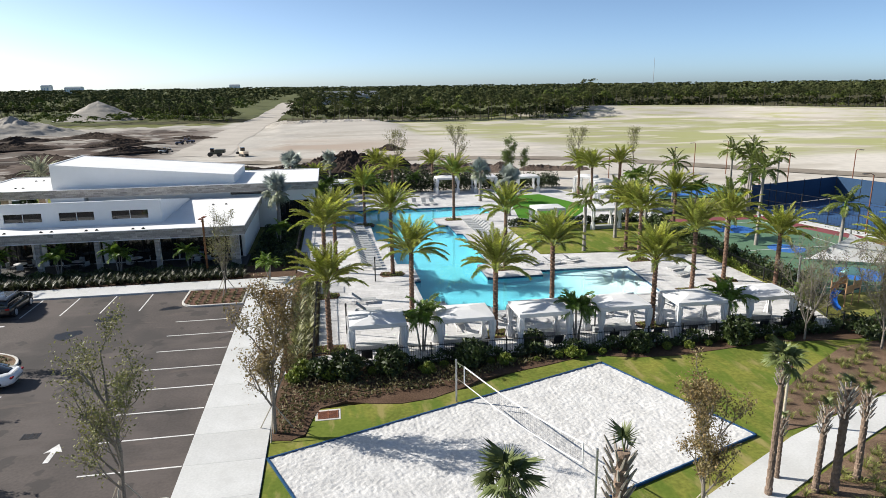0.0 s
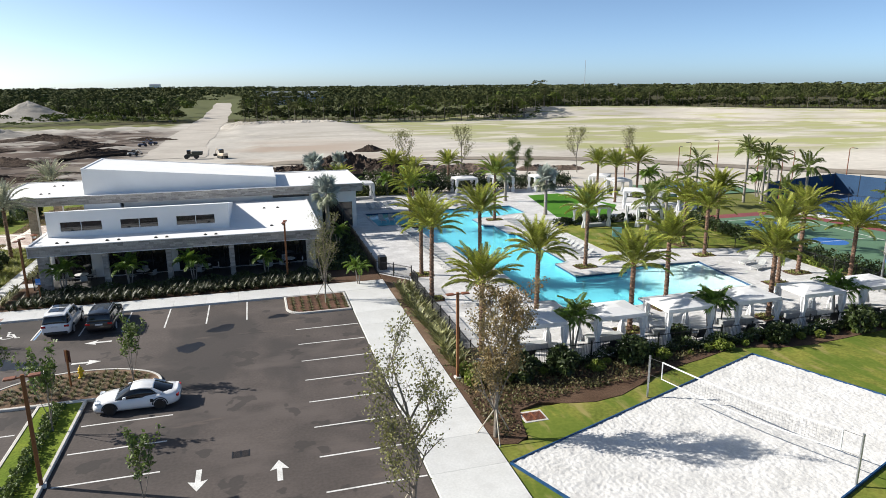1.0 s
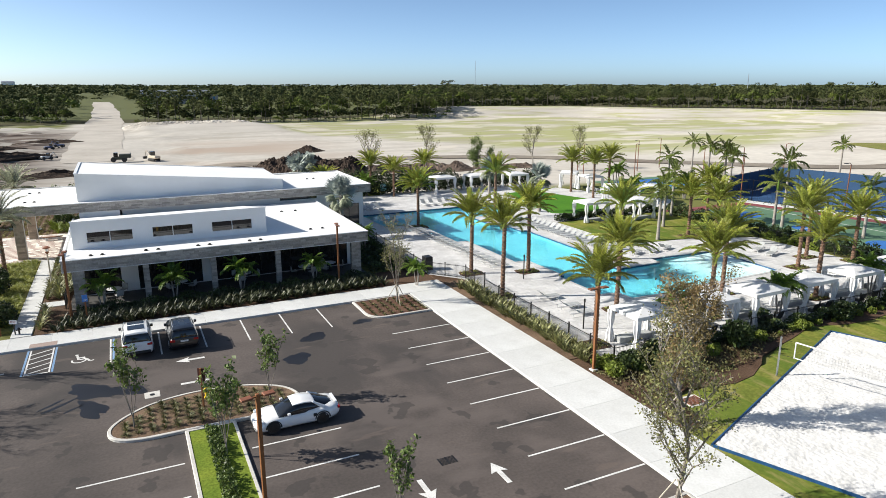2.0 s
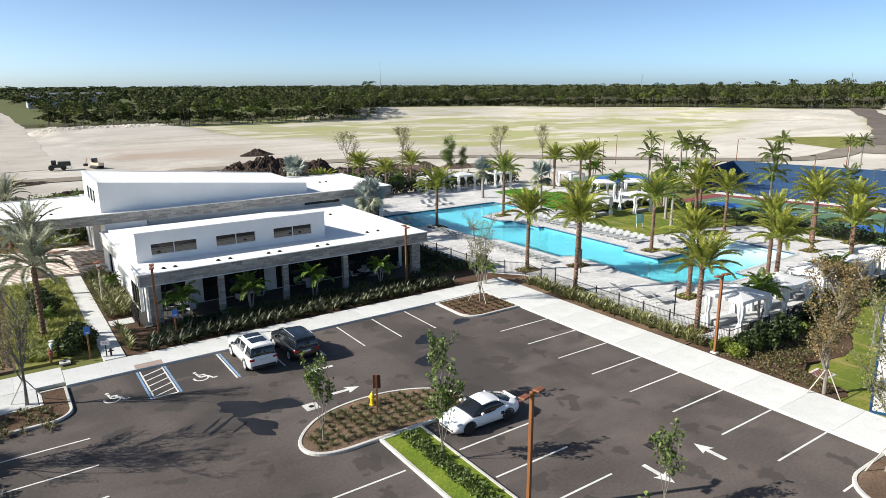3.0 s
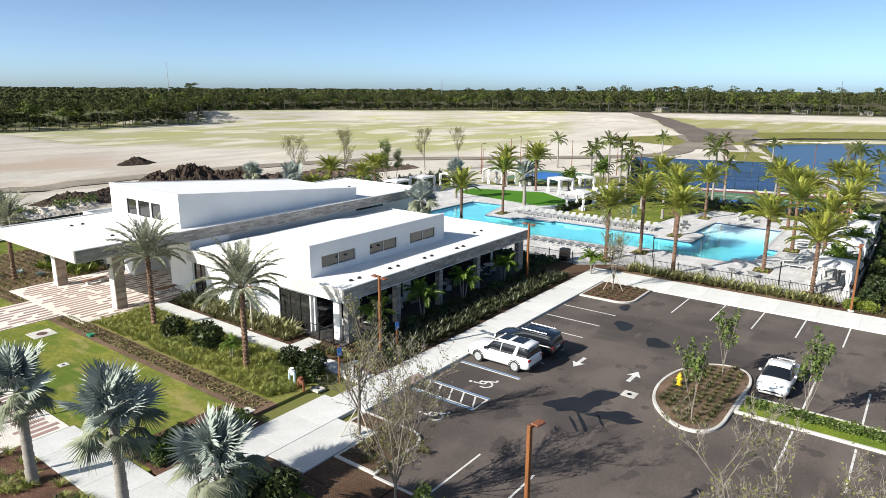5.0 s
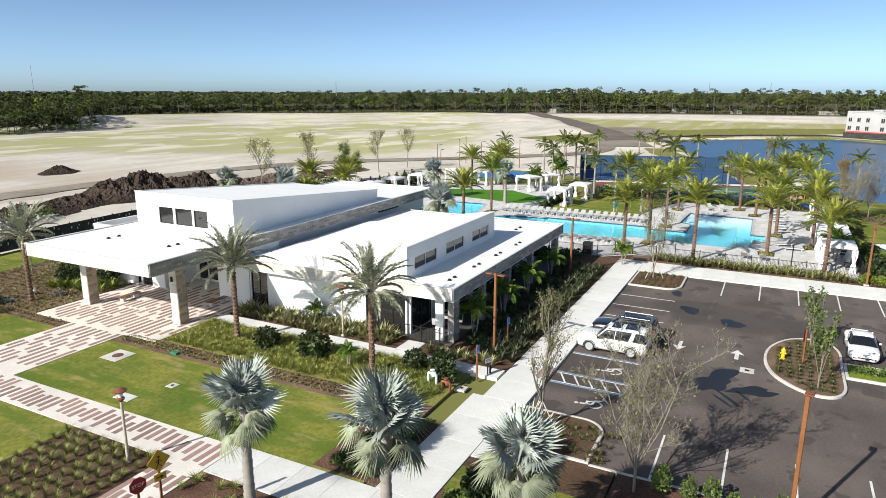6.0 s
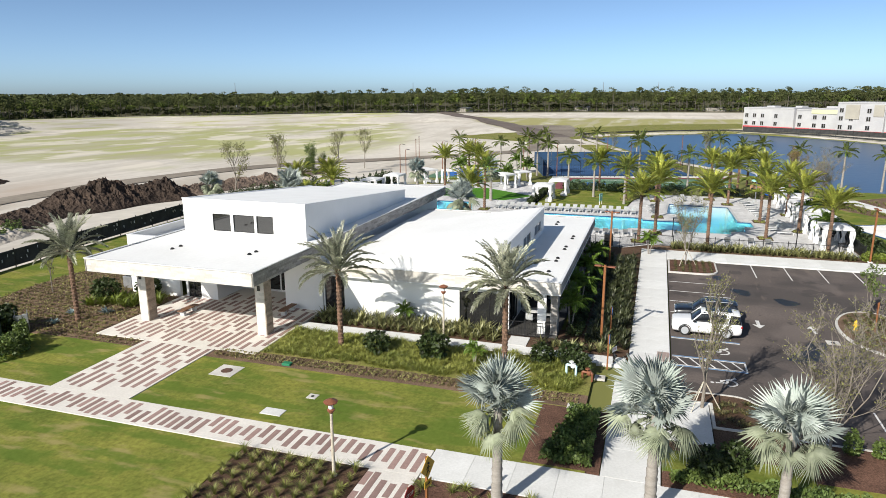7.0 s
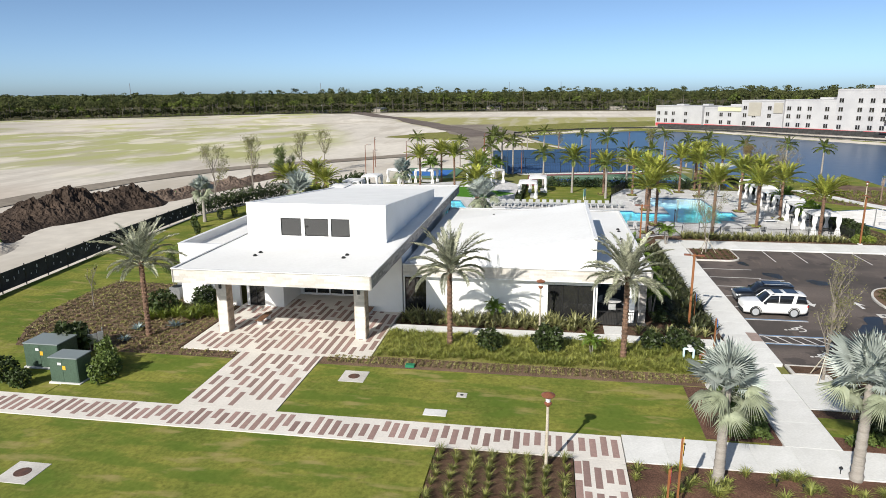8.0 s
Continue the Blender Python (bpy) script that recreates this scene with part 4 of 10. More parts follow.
top, low = [bm.verts.new((x, y, 0.1)) for x, y in POOL], [bm.verts.new((x, y, -0.18)) for x, y in POOL]
for k in range(n):
    bm.faces.new((top[k], low[k], low[(k + 1) % n], top[(k + 1) % n]))
part("waterline_tile", bm, M_POOL_TILE, pool)
bm = bmesh.new()
top, low = [bm.verts.new((x, y, -0.18)) for x, y in POOL], [bm.verts.new((x, y, -1.3)) for x, y in POOL]
for k in range(n):
    bm.faces.new((top[k], low[k], low[(k + 1) % n], top[(k + 1) % n]))
bm.faces.new(low)
bmesh.ops.recalc_face_normals(bm, faces=bm.faces[:])
part("basin", bm, M_POOL, pool)
# the floor of the beach entry rises to the deck; the water's depth tint is painted into its plaster
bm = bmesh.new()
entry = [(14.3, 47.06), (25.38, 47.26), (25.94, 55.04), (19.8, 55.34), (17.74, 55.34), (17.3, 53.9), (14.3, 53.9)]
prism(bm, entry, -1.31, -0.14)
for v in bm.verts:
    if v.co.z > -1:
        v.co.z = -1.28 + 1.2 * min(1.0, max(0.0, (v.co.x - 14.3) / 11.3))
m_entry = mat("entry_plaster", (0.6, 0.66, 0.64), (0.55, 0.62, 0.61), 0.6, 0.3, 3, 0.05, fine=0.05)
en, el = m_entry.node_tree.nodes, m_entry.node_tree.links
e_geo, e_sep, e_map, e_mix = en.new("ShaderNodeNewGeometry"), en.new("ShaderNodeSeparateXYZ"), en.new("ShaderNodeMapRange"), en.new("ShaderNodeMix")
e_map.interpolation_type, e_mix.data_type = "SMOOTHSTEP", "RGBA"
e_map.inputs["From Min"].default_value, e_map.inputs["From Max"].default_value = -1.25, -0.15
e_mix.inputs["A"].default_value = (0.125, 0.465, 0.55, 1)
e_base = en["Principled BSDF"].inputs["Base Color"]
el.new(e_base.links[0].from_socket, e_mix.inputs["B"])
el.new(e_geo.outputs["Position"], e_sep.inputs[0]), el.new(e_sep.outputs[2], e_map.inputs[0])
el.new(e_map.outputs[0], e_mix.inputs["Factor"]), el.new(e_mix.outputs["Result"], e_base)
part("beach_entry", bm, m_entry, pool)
bm = bmesh.new()
bm.faces.new([bm.verts.new((x, y, -0.03)) for x, y in POOL])
for f in bm.faces:
    f.normal_update()
    if f.normal.z < 0:
        f.normal_flip()
wt = part("water", bm, M_WATER, pool)
wt.visible_shadow = False
bm = bmesh.new()
for k in range(n):
    a, b = Vector(POOL[k]), Vector(POOL[(k + 1) % n])
    d = (b - a).normalized()
    s = Vector((d.y, -d.x)) * 0.32
    m_ = (a + b) / 2
    prob = inside(np.array([m_.x + s.x]), np.array([m_.y + s.y]), POOL)[0]
    s = s if prob > 0 else -s
    cnt = max(1, round((b - a).length / 0.9))
    for i in range(cnt):
        p, q2 = a + (b - a) * (i / cnt) + d * 0.004, a + (b - a) * ((i + 1) / cnt) - d * 0.004
        lo = [bm.verts.new((v.x, v.y, 0.06)) for v in (p, q2, q2 + s, p + s)]
        hi = [bm.verts.new((v.x, v.y, 0.125)) for v in (p, q2, q2 + s, p + s)]
        bm.faces.new(hi)
        for e in range(4):
            bm.faces.new((lo[e], lo[(e + 1) % 4], hi[(e + 1) % 4], hi[e]))
bmesh.ops.recalc_face_normals(bm, faces=bm.faces[:])
tagged(part("coping", bm, M_COPING, pool), kind="stuff")
slab("artificial_lawn", [(22.4, 79), (27.6, 75.4), (34.2, 84.4), (30.6, 96), (25.4, 95.6)], 0.02, 0.13, M_TURF, "bright green artificial turf beside the pool", "turf")
slab("lawn", [(19.7, 61.2), (27.6, 60.4), (35.2, 57.8), (37, 60), (37, 73.6), (19.8, 73.8)], 0.0, 0.09, M_LAWN, "lawn between pool and courts", "lawn")
slab("lawn", rect(35.2, 38, 46, 57.3), 0.0, 0.06, M_LAWN_WILD, "rough lawn with shrubs round the playground", "lawn")

# ---- ball courts ----
bball = slab("ball_court", [(37.2, 44), (58.6, 44), (50.9, 72), (37.2, 72)], 0.0, 0.08, M_COURT, "green basketball court with blue keys and a red border", "court")
for o, z, m_, nm in (([(58.6, 44), (60.6, 44), (52.3, 74), (50.35, 74)], 0.085, M_COURT_RED, "border_strip"), ([(37.2, 72.0), (50.9, 72), (50.35, 74), (37.2, 74)], 0.085, M_COURT_RED, "border_strip"), (arc(44.6, 48.5, 2.3, 0, 360, 24)[:-1], 0.087, M_COURT_BLUE, "key"), (arc(44.6, 67.5, 2.3, 0, 360, 24)[:-1], 0.087, M_COURT_BLUE, "key"), (arc(44.6, 58, 1.8, 0, 360, 24)[:-1], 0.087, M_COURT_BLUE, "key")):
    slab(nm, o, 0.0, z, m_, "", "", bball)
for a in (rect(38.4, 45.5, 38.5, 70.5), rect(50.6, 45.5, 50.7, 70.5), rect(38.5, 45.5, 50.6, 45.6), rect(38.5, 70.4, 50.6, 70.5), rect(38.5, 57.95, 50.6, 58.05)):
    slab("court_line", a, 0.0, 0.09, M_PAINT_WHITE, "", "", bball)
tcourt = slab("tennis_court", [(54.2, 78.3), (62.1, 50.3), (78.5, 54.9), (70.6, 82.9)], 0.0, 0.08, M_TENNIS, "blue tennis court behind windscreens", "court")
slab("court_walk", [(52.6, 74.6), (61.3, 43.6), (62.8, 44.0), (53.9, 76.4)], 0.0, 0.075, M_CONCRETE, "", "", tcourt)
pcourt = slab("pickleball_court", rect(46, 88, 62, 100), 0.0, 0.07, M_COURT, "green and blue pickleball court", "court")
slab("play_area", rect(49, 90, 59, 98), 0.0, 0.076, M_COURT_BLUE, "", "", pcourt)


# ---- clubhouse ----
club = thing("clubhouse", "white single-storey modern clubhouse with flat roofs and stacked-stone fascias", "clubhouse", kind="")


def wall_bm(along, a0, a1, z0, z1, face, thick, openings=()):
    """A wall along x or y whose outer face lies at `face`, cut by openings (a0, a1, z0, z1)."""
    bm = bmesh.new()
    cuts = sorted({a0, a1, *(v for o in openings for v in o[:2])})
    for p, q2 in zip(cuts, cuts[1:]):
        mid = (p + q2) / 2
        zs = [z0]
        for o in sorted((o for o in openings if o[0] < mid < o[1]), key=lambda o: o[2]):
            zs += [o[2], o[3]]
        zs.append(z1)
        for lo, hi in zip(zs[::2], zs[1::2]):
            if hi - lo > 0.001:
                if along == "x":
                    box(bm, p, face, lo, q2, face + thick, hi)
                else:
                    box(bm, face, p, lo, face + thick, q2, hi)
    bmesh.ops.remove_doubles(bm, verts=bm.verts[:], dist=0.0005)
    return bm


def window(along, a0, a1, z0, z1, face, depth, panes, frame_mat, parent, name="window", bar=0.06):
    """A glazed opening: a frame with mullions, and one pane for each light."""
    w = new(name)
    w.parent = parent
    bm = bmesh.new()

    def put(p, q2, lo, hi, d0, d1):
        if along == "x":
            box(bm, p, face + d0, lo, q2, face + d1, hi)
        else:
            box(bm, face + d0, p, lo, face + d1, q2, hi)
    d0, d1 = sorted((depth * 0.5, depth))
    put(a0, a1, z0, z0 + bar, d0, d1), put(a0, a1, z1 - bar, z1, d0, d1)
    step = (a1 - a0) / panes
    for k in range(panes + 1):
        c = a0 + k * step
        put(max(a0, c - bar / 2), min(a1, c + bar / 2), z0 + bar, z1 - bar, d0, d1)
    part("frame", bm, frame_mat, w)
    for k in range(panes):
        bm = bmesh.new()
        put(a0 + k * step + bar / 2, a0 + (k + 1) * step - bar / 2, z0 + bar, z1 - bar, depth * 0.8, depth * 0.95)
        part("pane", bm, M_GLASS, w)
    return w


def cladding(name, runs, z0, z1, material, parent, course=0.15, seed=1, proud=(0.045, 0.062), gap=0.002):
    """Stacked stone: rows of long uneven blocks along runs of (start, end, outward)."""
    r = random.Random(seed)
    vs, fs = [], []
    for a, b, out in runs:
        a, b, out = Vector(a), Vector(b), Vector(out)
        d, L = (b - a).normalized(), (b - a).length
        rows = round((z1 - z0) / course)
        for i in range(rows):
            lo, hi = z0 + (z1 - z0) * i / rows + gap, z0 + (z1 - z0) * (i + 1) / rows - gap
            s = -r.uniform(0, 0.5)
            while s < L:
                e = s + r.uniform(0.35, 1.1)
                p, q2 = max(s, 0), min(e - gap * 1.5, L)
                if q2 - p > 0.03:
                    t = r.uniform(*proud)
                    base = len(vs)
                    for off in (0, t):
                        for u, z in ((p, lo), (q2, lo), (q2, hi), (p, hi)):
                            c = a + d * u + out * off
                            vs.append((c.x, c.y, z))
                    fs += [(base + 4, base + 5, base + 6, base + 7)] + [(base + k, base + (k + 1) % 4, base + 4 + (k + 1) % 4, base + 4 + k) for k in range(4)]
                s = e
    me = mesh_np(name, vs, fs, True)
    bm = bmesh.new()
    bm.from_mesh(me)
    bmesh.ops.recalc_face_normals(bm, faces=bm.faces[:])
    return tagged(part(name, bm, material, parent), kind="stuff")


def solid(name, material, parent, boxes, label="", bevel=0.0):
    bm = bmesh.new()
    for b in boxes:
        box(bm, *b, bevel)
    return part(name, bm, material, parent, label)


# low wing
LX0, LX1, LY0, LY1, LZ = -33.1, -9.05, 62.7, 80.3, 4.03
solid("veranda_floor", M_VERANDA, club, [(-32.9, 62.9, -0.1, -9.2, 67, 0.16)])
solid("low_roof", M_ROOF, club, [(LX0 + 0.1, LY0 + 0.1, 3.18, LX1 - 0.1, LY1, LZ - 0.06)], "flat white membrane roof")
solid("roof_edge", M_ALU, club, [(LX0 - 0.03, LY0 - 0.03, LZ - 0.02, LX1 + 0.03, LY0 + 0.14, LZ + 0.04), (LX0 - 0.03, LY0 + 0.141, LZ - 0.02, LX0 + 0.14, LY1, LZ + 0.04), (LX1 - 0.14, LY0 + 0.141, LZ - 0.02, LX1 + 0.03, LY1, LZ + 0.04)])
solid("soffit_trim", M_ALU, club, [(LX0, LY0, 3.14, LX1, LY0 + 0.2, 3.19), (LX0, LY0 + 0.201, 3.14, LX0 + 0.2, LY1, 3.19)])
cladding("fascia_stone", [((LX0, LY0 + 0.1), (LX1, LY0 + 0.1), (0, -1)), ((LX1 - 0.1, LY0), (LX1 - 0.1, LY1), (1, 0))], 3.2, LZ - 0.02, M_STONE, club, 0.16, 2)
# west fascia takes the copy with sun painted in
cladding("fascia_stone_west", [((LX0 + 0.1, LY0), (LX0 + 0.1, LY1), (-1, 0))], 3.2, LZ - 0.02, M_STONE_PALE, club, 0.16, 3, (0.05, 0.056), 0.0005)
for x, w in ((-32.05, 0.42), (-27.35, 0.22), (-22.3, 0.22), (-17.05, 0.22), (-10.1, 0.42)):
    col = new("column")
    col.parent = club
    solid("core", M_WHITE, col, [(x - w + 0.08, 63.0, 0.1, x + w - 0.02, 63.42, 3.15)])
    cladding("column_stone", [((x - w, 63.0), (x + w, 63.0), (0, -1)), ((x - w + 0.08, 63.0), (x - w + 0.08, 63.4), (-1, 0))], 0.12, 3.15, M_STONE, col, 0.17, int(-x))
part("veranda_wall", wall_bm("x", -32.3, -9.6, 0.1, 3.15, 66.3, 0.2, [(-32.1, -29.2, 0.2, 3.0), (-27.9, -22.9, 0.2, 3.0), (-21.9, -9.9, 0.2, 3.0)]), M_WHITE, club)
for a0, a1, n_ in ((-32.1, -29.2, 2), (-27.9, -22.9, 4), (-21.9, -9.9, 9)):
    window("x", a0, a1, 0.2, 3.0, 66.3, 0.14, n_, M_DARK_METAL, club, "sliding_door")
part("west_wall", wall_bm("y", 66.5, 80.4, 0.0, 3.18, -32.5, 0.2, [(66.6, 69.8, 0.15, 2.75), (78.7, 80.3, 0.15, 2.95)]), M_WHITE, club)
window("y", 66.6, 69.8, 0.15, 2.75, -32.5, 0.14, 3, M_DARK_METAL, club)
window("y", 78.7, 80.3, 0.15, 2.95, -32.5, 0.14, 2, M_DARK_METAL, club)
solid("west_pier", M_WHITE, club, [(-32.5, 63.72, 0.1, -32.3, 64.3, 3.14)])
solid("east_wall", M_WHITE, club, [(-9.8, 66.5, 0.0, -9.6, 80.3, 3.18)])
# raised light over the low wing
part("clerestory_wall", wall_bm("x", -32.4, -17.2, 3.96, 6.22, 66.5, 0.2, [(-31.35, -28.0, 4.42, 5.32), (-26.5, -23.35, 4.42, 5.32), (-21.8, -18.45, 4.42, 5.32)]), M_WHITE, club)
for a0, a1 in ((-31.35, -28.0), (-26.5, -23.35), (-21.8, -18.45)):
    window("x", a0, a1, 4.42, 5.32, 66.5, 0.12, 2, M_ALU, club, "clerestory_window", 0.05)
bm = bmesh.new()
prof = [(66.7, 3.9), (66.7, 6.2), (66.9, 6.2), (79.9, 4.1), (79.9, 3.9)]
for x in (-32.4, -17.2):
    f = bm.faces.new([bm.verts.new((x, y_, z_)) for y_, z_ in prof])
bm.verts.ensure_lookup_table()
for k in range(5):
    bm.faces.new((bm.verts[k], bm.verts[(k + 1) % 5], bm.verts[5 + (k + 1) % 5], bm.verts[5 + k]))
bmesh.ops.recalc_face_normals(bm, faces=bm.faces[:])
part("sloped_roof", bm, M_ROOF, club, "white sloped roof falling back from the clerestory")
solid("clerestory_edge", M_ALU, club, [(-32.45, 66.46, 6.2, -17.15, 66.72, 6.25)])
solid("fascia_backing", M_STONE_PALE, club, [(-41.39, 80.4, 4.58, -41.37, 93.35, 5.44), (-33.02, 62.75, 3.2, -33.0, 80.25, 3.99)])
# plain rear annex with a parapet
solid("annex_roof", M_ROOF, club, [(-32.25, 93.45, 4.1, -5.2, 98.0, 4.3)], "flat white roof behind a parapet")
solid("annex_wall", M_WHITE, club, [(-32.5, 93.42, 0.0, -32.25, 98.25, 4.9), (-32.25, 98.0, 0.0, -5.0, 98.25, 4.9), (-5.2, 93.42, 0.0, -5.0, 98.0, 4.9)])
solid("annex_edge", M_ALU, club, [(-32.53, 93.42, 4.9, -32.22, 98.28, 4.95), (-32.219, 97.97, 4.9, -4.97, 98.28, 4.95)])
# high wing
HX0, HX1, HY0, HY1, HZ = -41.47, -2.4, 80.35, 93.4, 5.48
solid("high_roof", M_ROOF, club, [(HX0 + 0.1, HY0 + 0.1, 4.55, HX1 - 0.1, HY1 - 0.1, HZ - 0.05)], "flat white membrane roof with a deep porch")
solid("roof_edge", M_ALU, club, [(HX0 - 0.03, HY0 - 0.03, HZ - 0.02, HX1 + 0.03, HY0 + 0.14, HZ + 0.04), (HX0 - 0.03, HY0 + 0.141, HZ - 0.02, HX0 + 0.14, HY1 - 0.1, HZ + 0.04), (HX0, HY1 - 0.1, HZ - 0.02, HX1, HY1 + 0.03, HZ + 0.04), (HX1 - 0.14, HY0 + 0.141, HZ - 0.02, HX1 + 0.03, HY1 - 0.11, HZ + 0.04)])
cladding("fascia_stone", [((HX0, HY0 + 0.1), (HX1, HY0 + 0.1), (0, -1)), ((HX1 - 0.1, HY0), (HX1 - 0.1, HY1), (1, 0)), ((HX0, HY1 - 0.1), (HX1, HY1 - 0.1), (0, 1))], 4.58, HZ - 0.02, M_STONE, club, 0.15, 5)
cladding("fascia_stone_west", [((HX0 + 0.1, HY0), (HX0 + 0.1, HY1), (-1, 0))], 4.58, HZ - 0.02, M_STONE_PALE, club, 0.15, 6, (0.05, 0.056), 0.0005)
part("light_box_wall", wall_bm("y", 81.6, 92.35, 5.4, 8.22, -32.56, 0.2, [(84.35, 85.8, 5.8, 7.15), (86.0, 87.85, 5.8, 7.15), (88.1, 89.7, 5.8, 7.15)]), M_WHITE, club)
for a0, a1 in ((84.35, 85.8), (86.0, 87.85), (88.1, 89.7)):
    window("y", a0, a1, 5.8, 7.15, -32.56, 0.12, 1, M_DARK_METAL, club, "high_window", 0.05)
bm = bmesh.new()
prof = [(-32.36, 5.4), (-32.36, 8.2), (-12.3, 6.45), (-12.3, 5.4)]
for y_ in (81.6, 92.35):
    bm.faces.new([bm.verts.new((x, y_, z_)) for x, z_ in prof])
bm.verts.ensure_lookup_table()
for k in range(4):
    bm.faces.new((bm.verts[k], bm.verts[(k + 1) % 4], bm.verts[4 + (k + 1) % 4], bm.verts[4 + k]))
bmesh.ops.recalc_face_normals(bm, faces=bm.faces[:])
part("light_box", bm, M_WHITE, club, "tall white wedge-shaped roof light")
bm = bmesh.new()
for y0, y1 in ((81.55, 81.75), (92.2, 92.4)):
    vs = box(bm, -32.6, y0, 8.2, -12.25, y1, 8.27)
    for v in vs:
        v.co.z -= (v.co.x + 32.6) / 20.3 * 1.75
box(bm, -32.62, 81.76, 8.2, -32.35, 92.19, 8.27)
part("light_box_edge", bm, M_ALU, club)
for y_, sd in ((82.1, 21), (91.85, 22)):
    col = new("porch_column")
    col.parent = club
    solid("core", M_WHITE, col, [(-38.25, y_ - 0.34, 0.1, -37.45, y_ + 0.34, 4.56)])
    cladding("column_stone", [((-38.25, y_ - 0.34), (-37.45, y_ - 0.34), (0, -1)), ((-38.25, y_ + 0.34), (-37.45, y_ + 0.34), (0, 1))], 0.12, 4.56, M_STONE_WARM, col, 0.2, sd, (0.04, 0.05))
    # the column's sunny face is lighter by colour, its other faces are not
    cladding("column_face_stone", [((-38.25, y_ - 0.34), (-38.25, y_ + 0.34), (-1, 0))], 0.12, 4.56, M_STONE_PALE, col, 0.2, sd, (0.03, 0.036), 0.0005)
    solid("wall_lamp", M_DARK_METAL, col, [(-38.42, y_ - 0.08, 3.3, -38.32, y_ + 0.08, 3.65)])
for b in ((-32.5, 89.85, 0.0, -28.9, 91.4, 4.56), (-32.5, 80.5, 0.0, -28.9, 83.7, 4.56), (-28.9, 91.4, 0.0, -28.7, 92.7, 4.56)):
    solid("porch_wall", M_WHITE, club, [b])
part("entry_wall", wall_bm("y", 83.7, 89.85, 0.0, 4.56, -29.1, 0.2, [(84.0, 89.6, 0.14, 2.6)]), M_WHITE, club)
window("y", 84.0, 89.6, 0.14, 2.6, -29.1, 0.14, 5, M_ALU, club, "entry_doors", 0.12)
window("y", 91.4, 92.9, 0.14, 3.2, -32.4, 0.14, 2, M_DARK_METAL, club)
part("south_wall", wall_bm("x", -28.7, -3.1, 0.0, 4.56, 81.2, 0.2, [(-12.8, -8.6, 4.12, 4.42), (-7.2, -3.6, 0.2, 3.2)]), M_WHITE, club)
window("x", -12.8, -8.6, 4.12, 4.42, 81.2, 0.14, 4, M_DARK_METAL, club, "high_strip_window", 0.05)
window("x", -7.2, -3.6, 0.2, 3.2, 81.2, 0.14, 3, M_DARK_METAL, club, "sliding_door")
solid("rear_wall", M_WHITE, club, [(-32.4, 92.7, 0.0, -3.1, 92.9, 4.56), (-3.3, 81.4, 0.0, -3.1, 92.7, 4.56)])
solid("fire_bell", M_SIGN_RED, club, [(-32.56, 90.4, 2.3, -32.5, 90.55, 2.45)])


def roof_vent(x, y_, z_):
    v = thing("roof_vent", "small black domed roof vent on a white roof", "roof vent", "roof vents", (x, y_, z_))
    bm = bmesh.new()
    lathe(bm, [(0.16, -0.03), (0.16, 0.02), (0.14, 0.03)], 12)
    part("flange", bm, M_DARK_METAL, v)
    bm = bmesh.new()
    lathe(bm, [(0.12, 0.03), (0.12, 0.07), (0.09, 0.1), (0.03, 0.12)], 12)
    part("dome", bm, M_DARK_METAL, v, smooth=False)
    return v


v0 = roof_vent(-31.1, 63.95, LZ - 0.05)
for x, y_ in ((-30.3, 63.95), (-27.2, 63.9), (-26.3, 63.9), (-23.3, 63.8), (-22.4, 63.8), (-19.2, 63.7), (-18.3, 63.7), (-13.4, 65.9), (-12.3, 65.9), (-13.9, 75.5), (-12.5, 75.4)):
    copy_thing(v0, pose(x, y_, LZ - 0.05))
for x, y_ in ((-37.4, 89.6), (-36.5, 89.6), (-37.2, 83.4), (-36.4, 83.4), (-8.0, 87.7), (-7.2, 87.7)):
    copy_thing(v0, pose(x, y_, HZ - 0.045))


def bench(x, y_, turn):
    b = thing("bench", "slatted wooden bench on concrete blocks in the porch", "bench", "porch benches", (x, y_, 0.13), turn)
    for s in (-0.6, 0.6):
        bm = bmesh.new()
        box(bm, s - 0.12, -0.2, 0, s + 0.12, 0.2, 0.36, 0.02)
        part("block", bm, M_CONCRETE, b)
    for k in range(4):
        bm = bmesh.new()
        box(bm, -0.95, -0.24 + 0.125 * k, 0.36, 0.95, -0.135 + 0.125 * k, 0.42, 0.008)
        part("slat", bm, M_WOOD, b)


bench(-35.9, 90.0, 0), bench(-33.6, 82.9, 0)


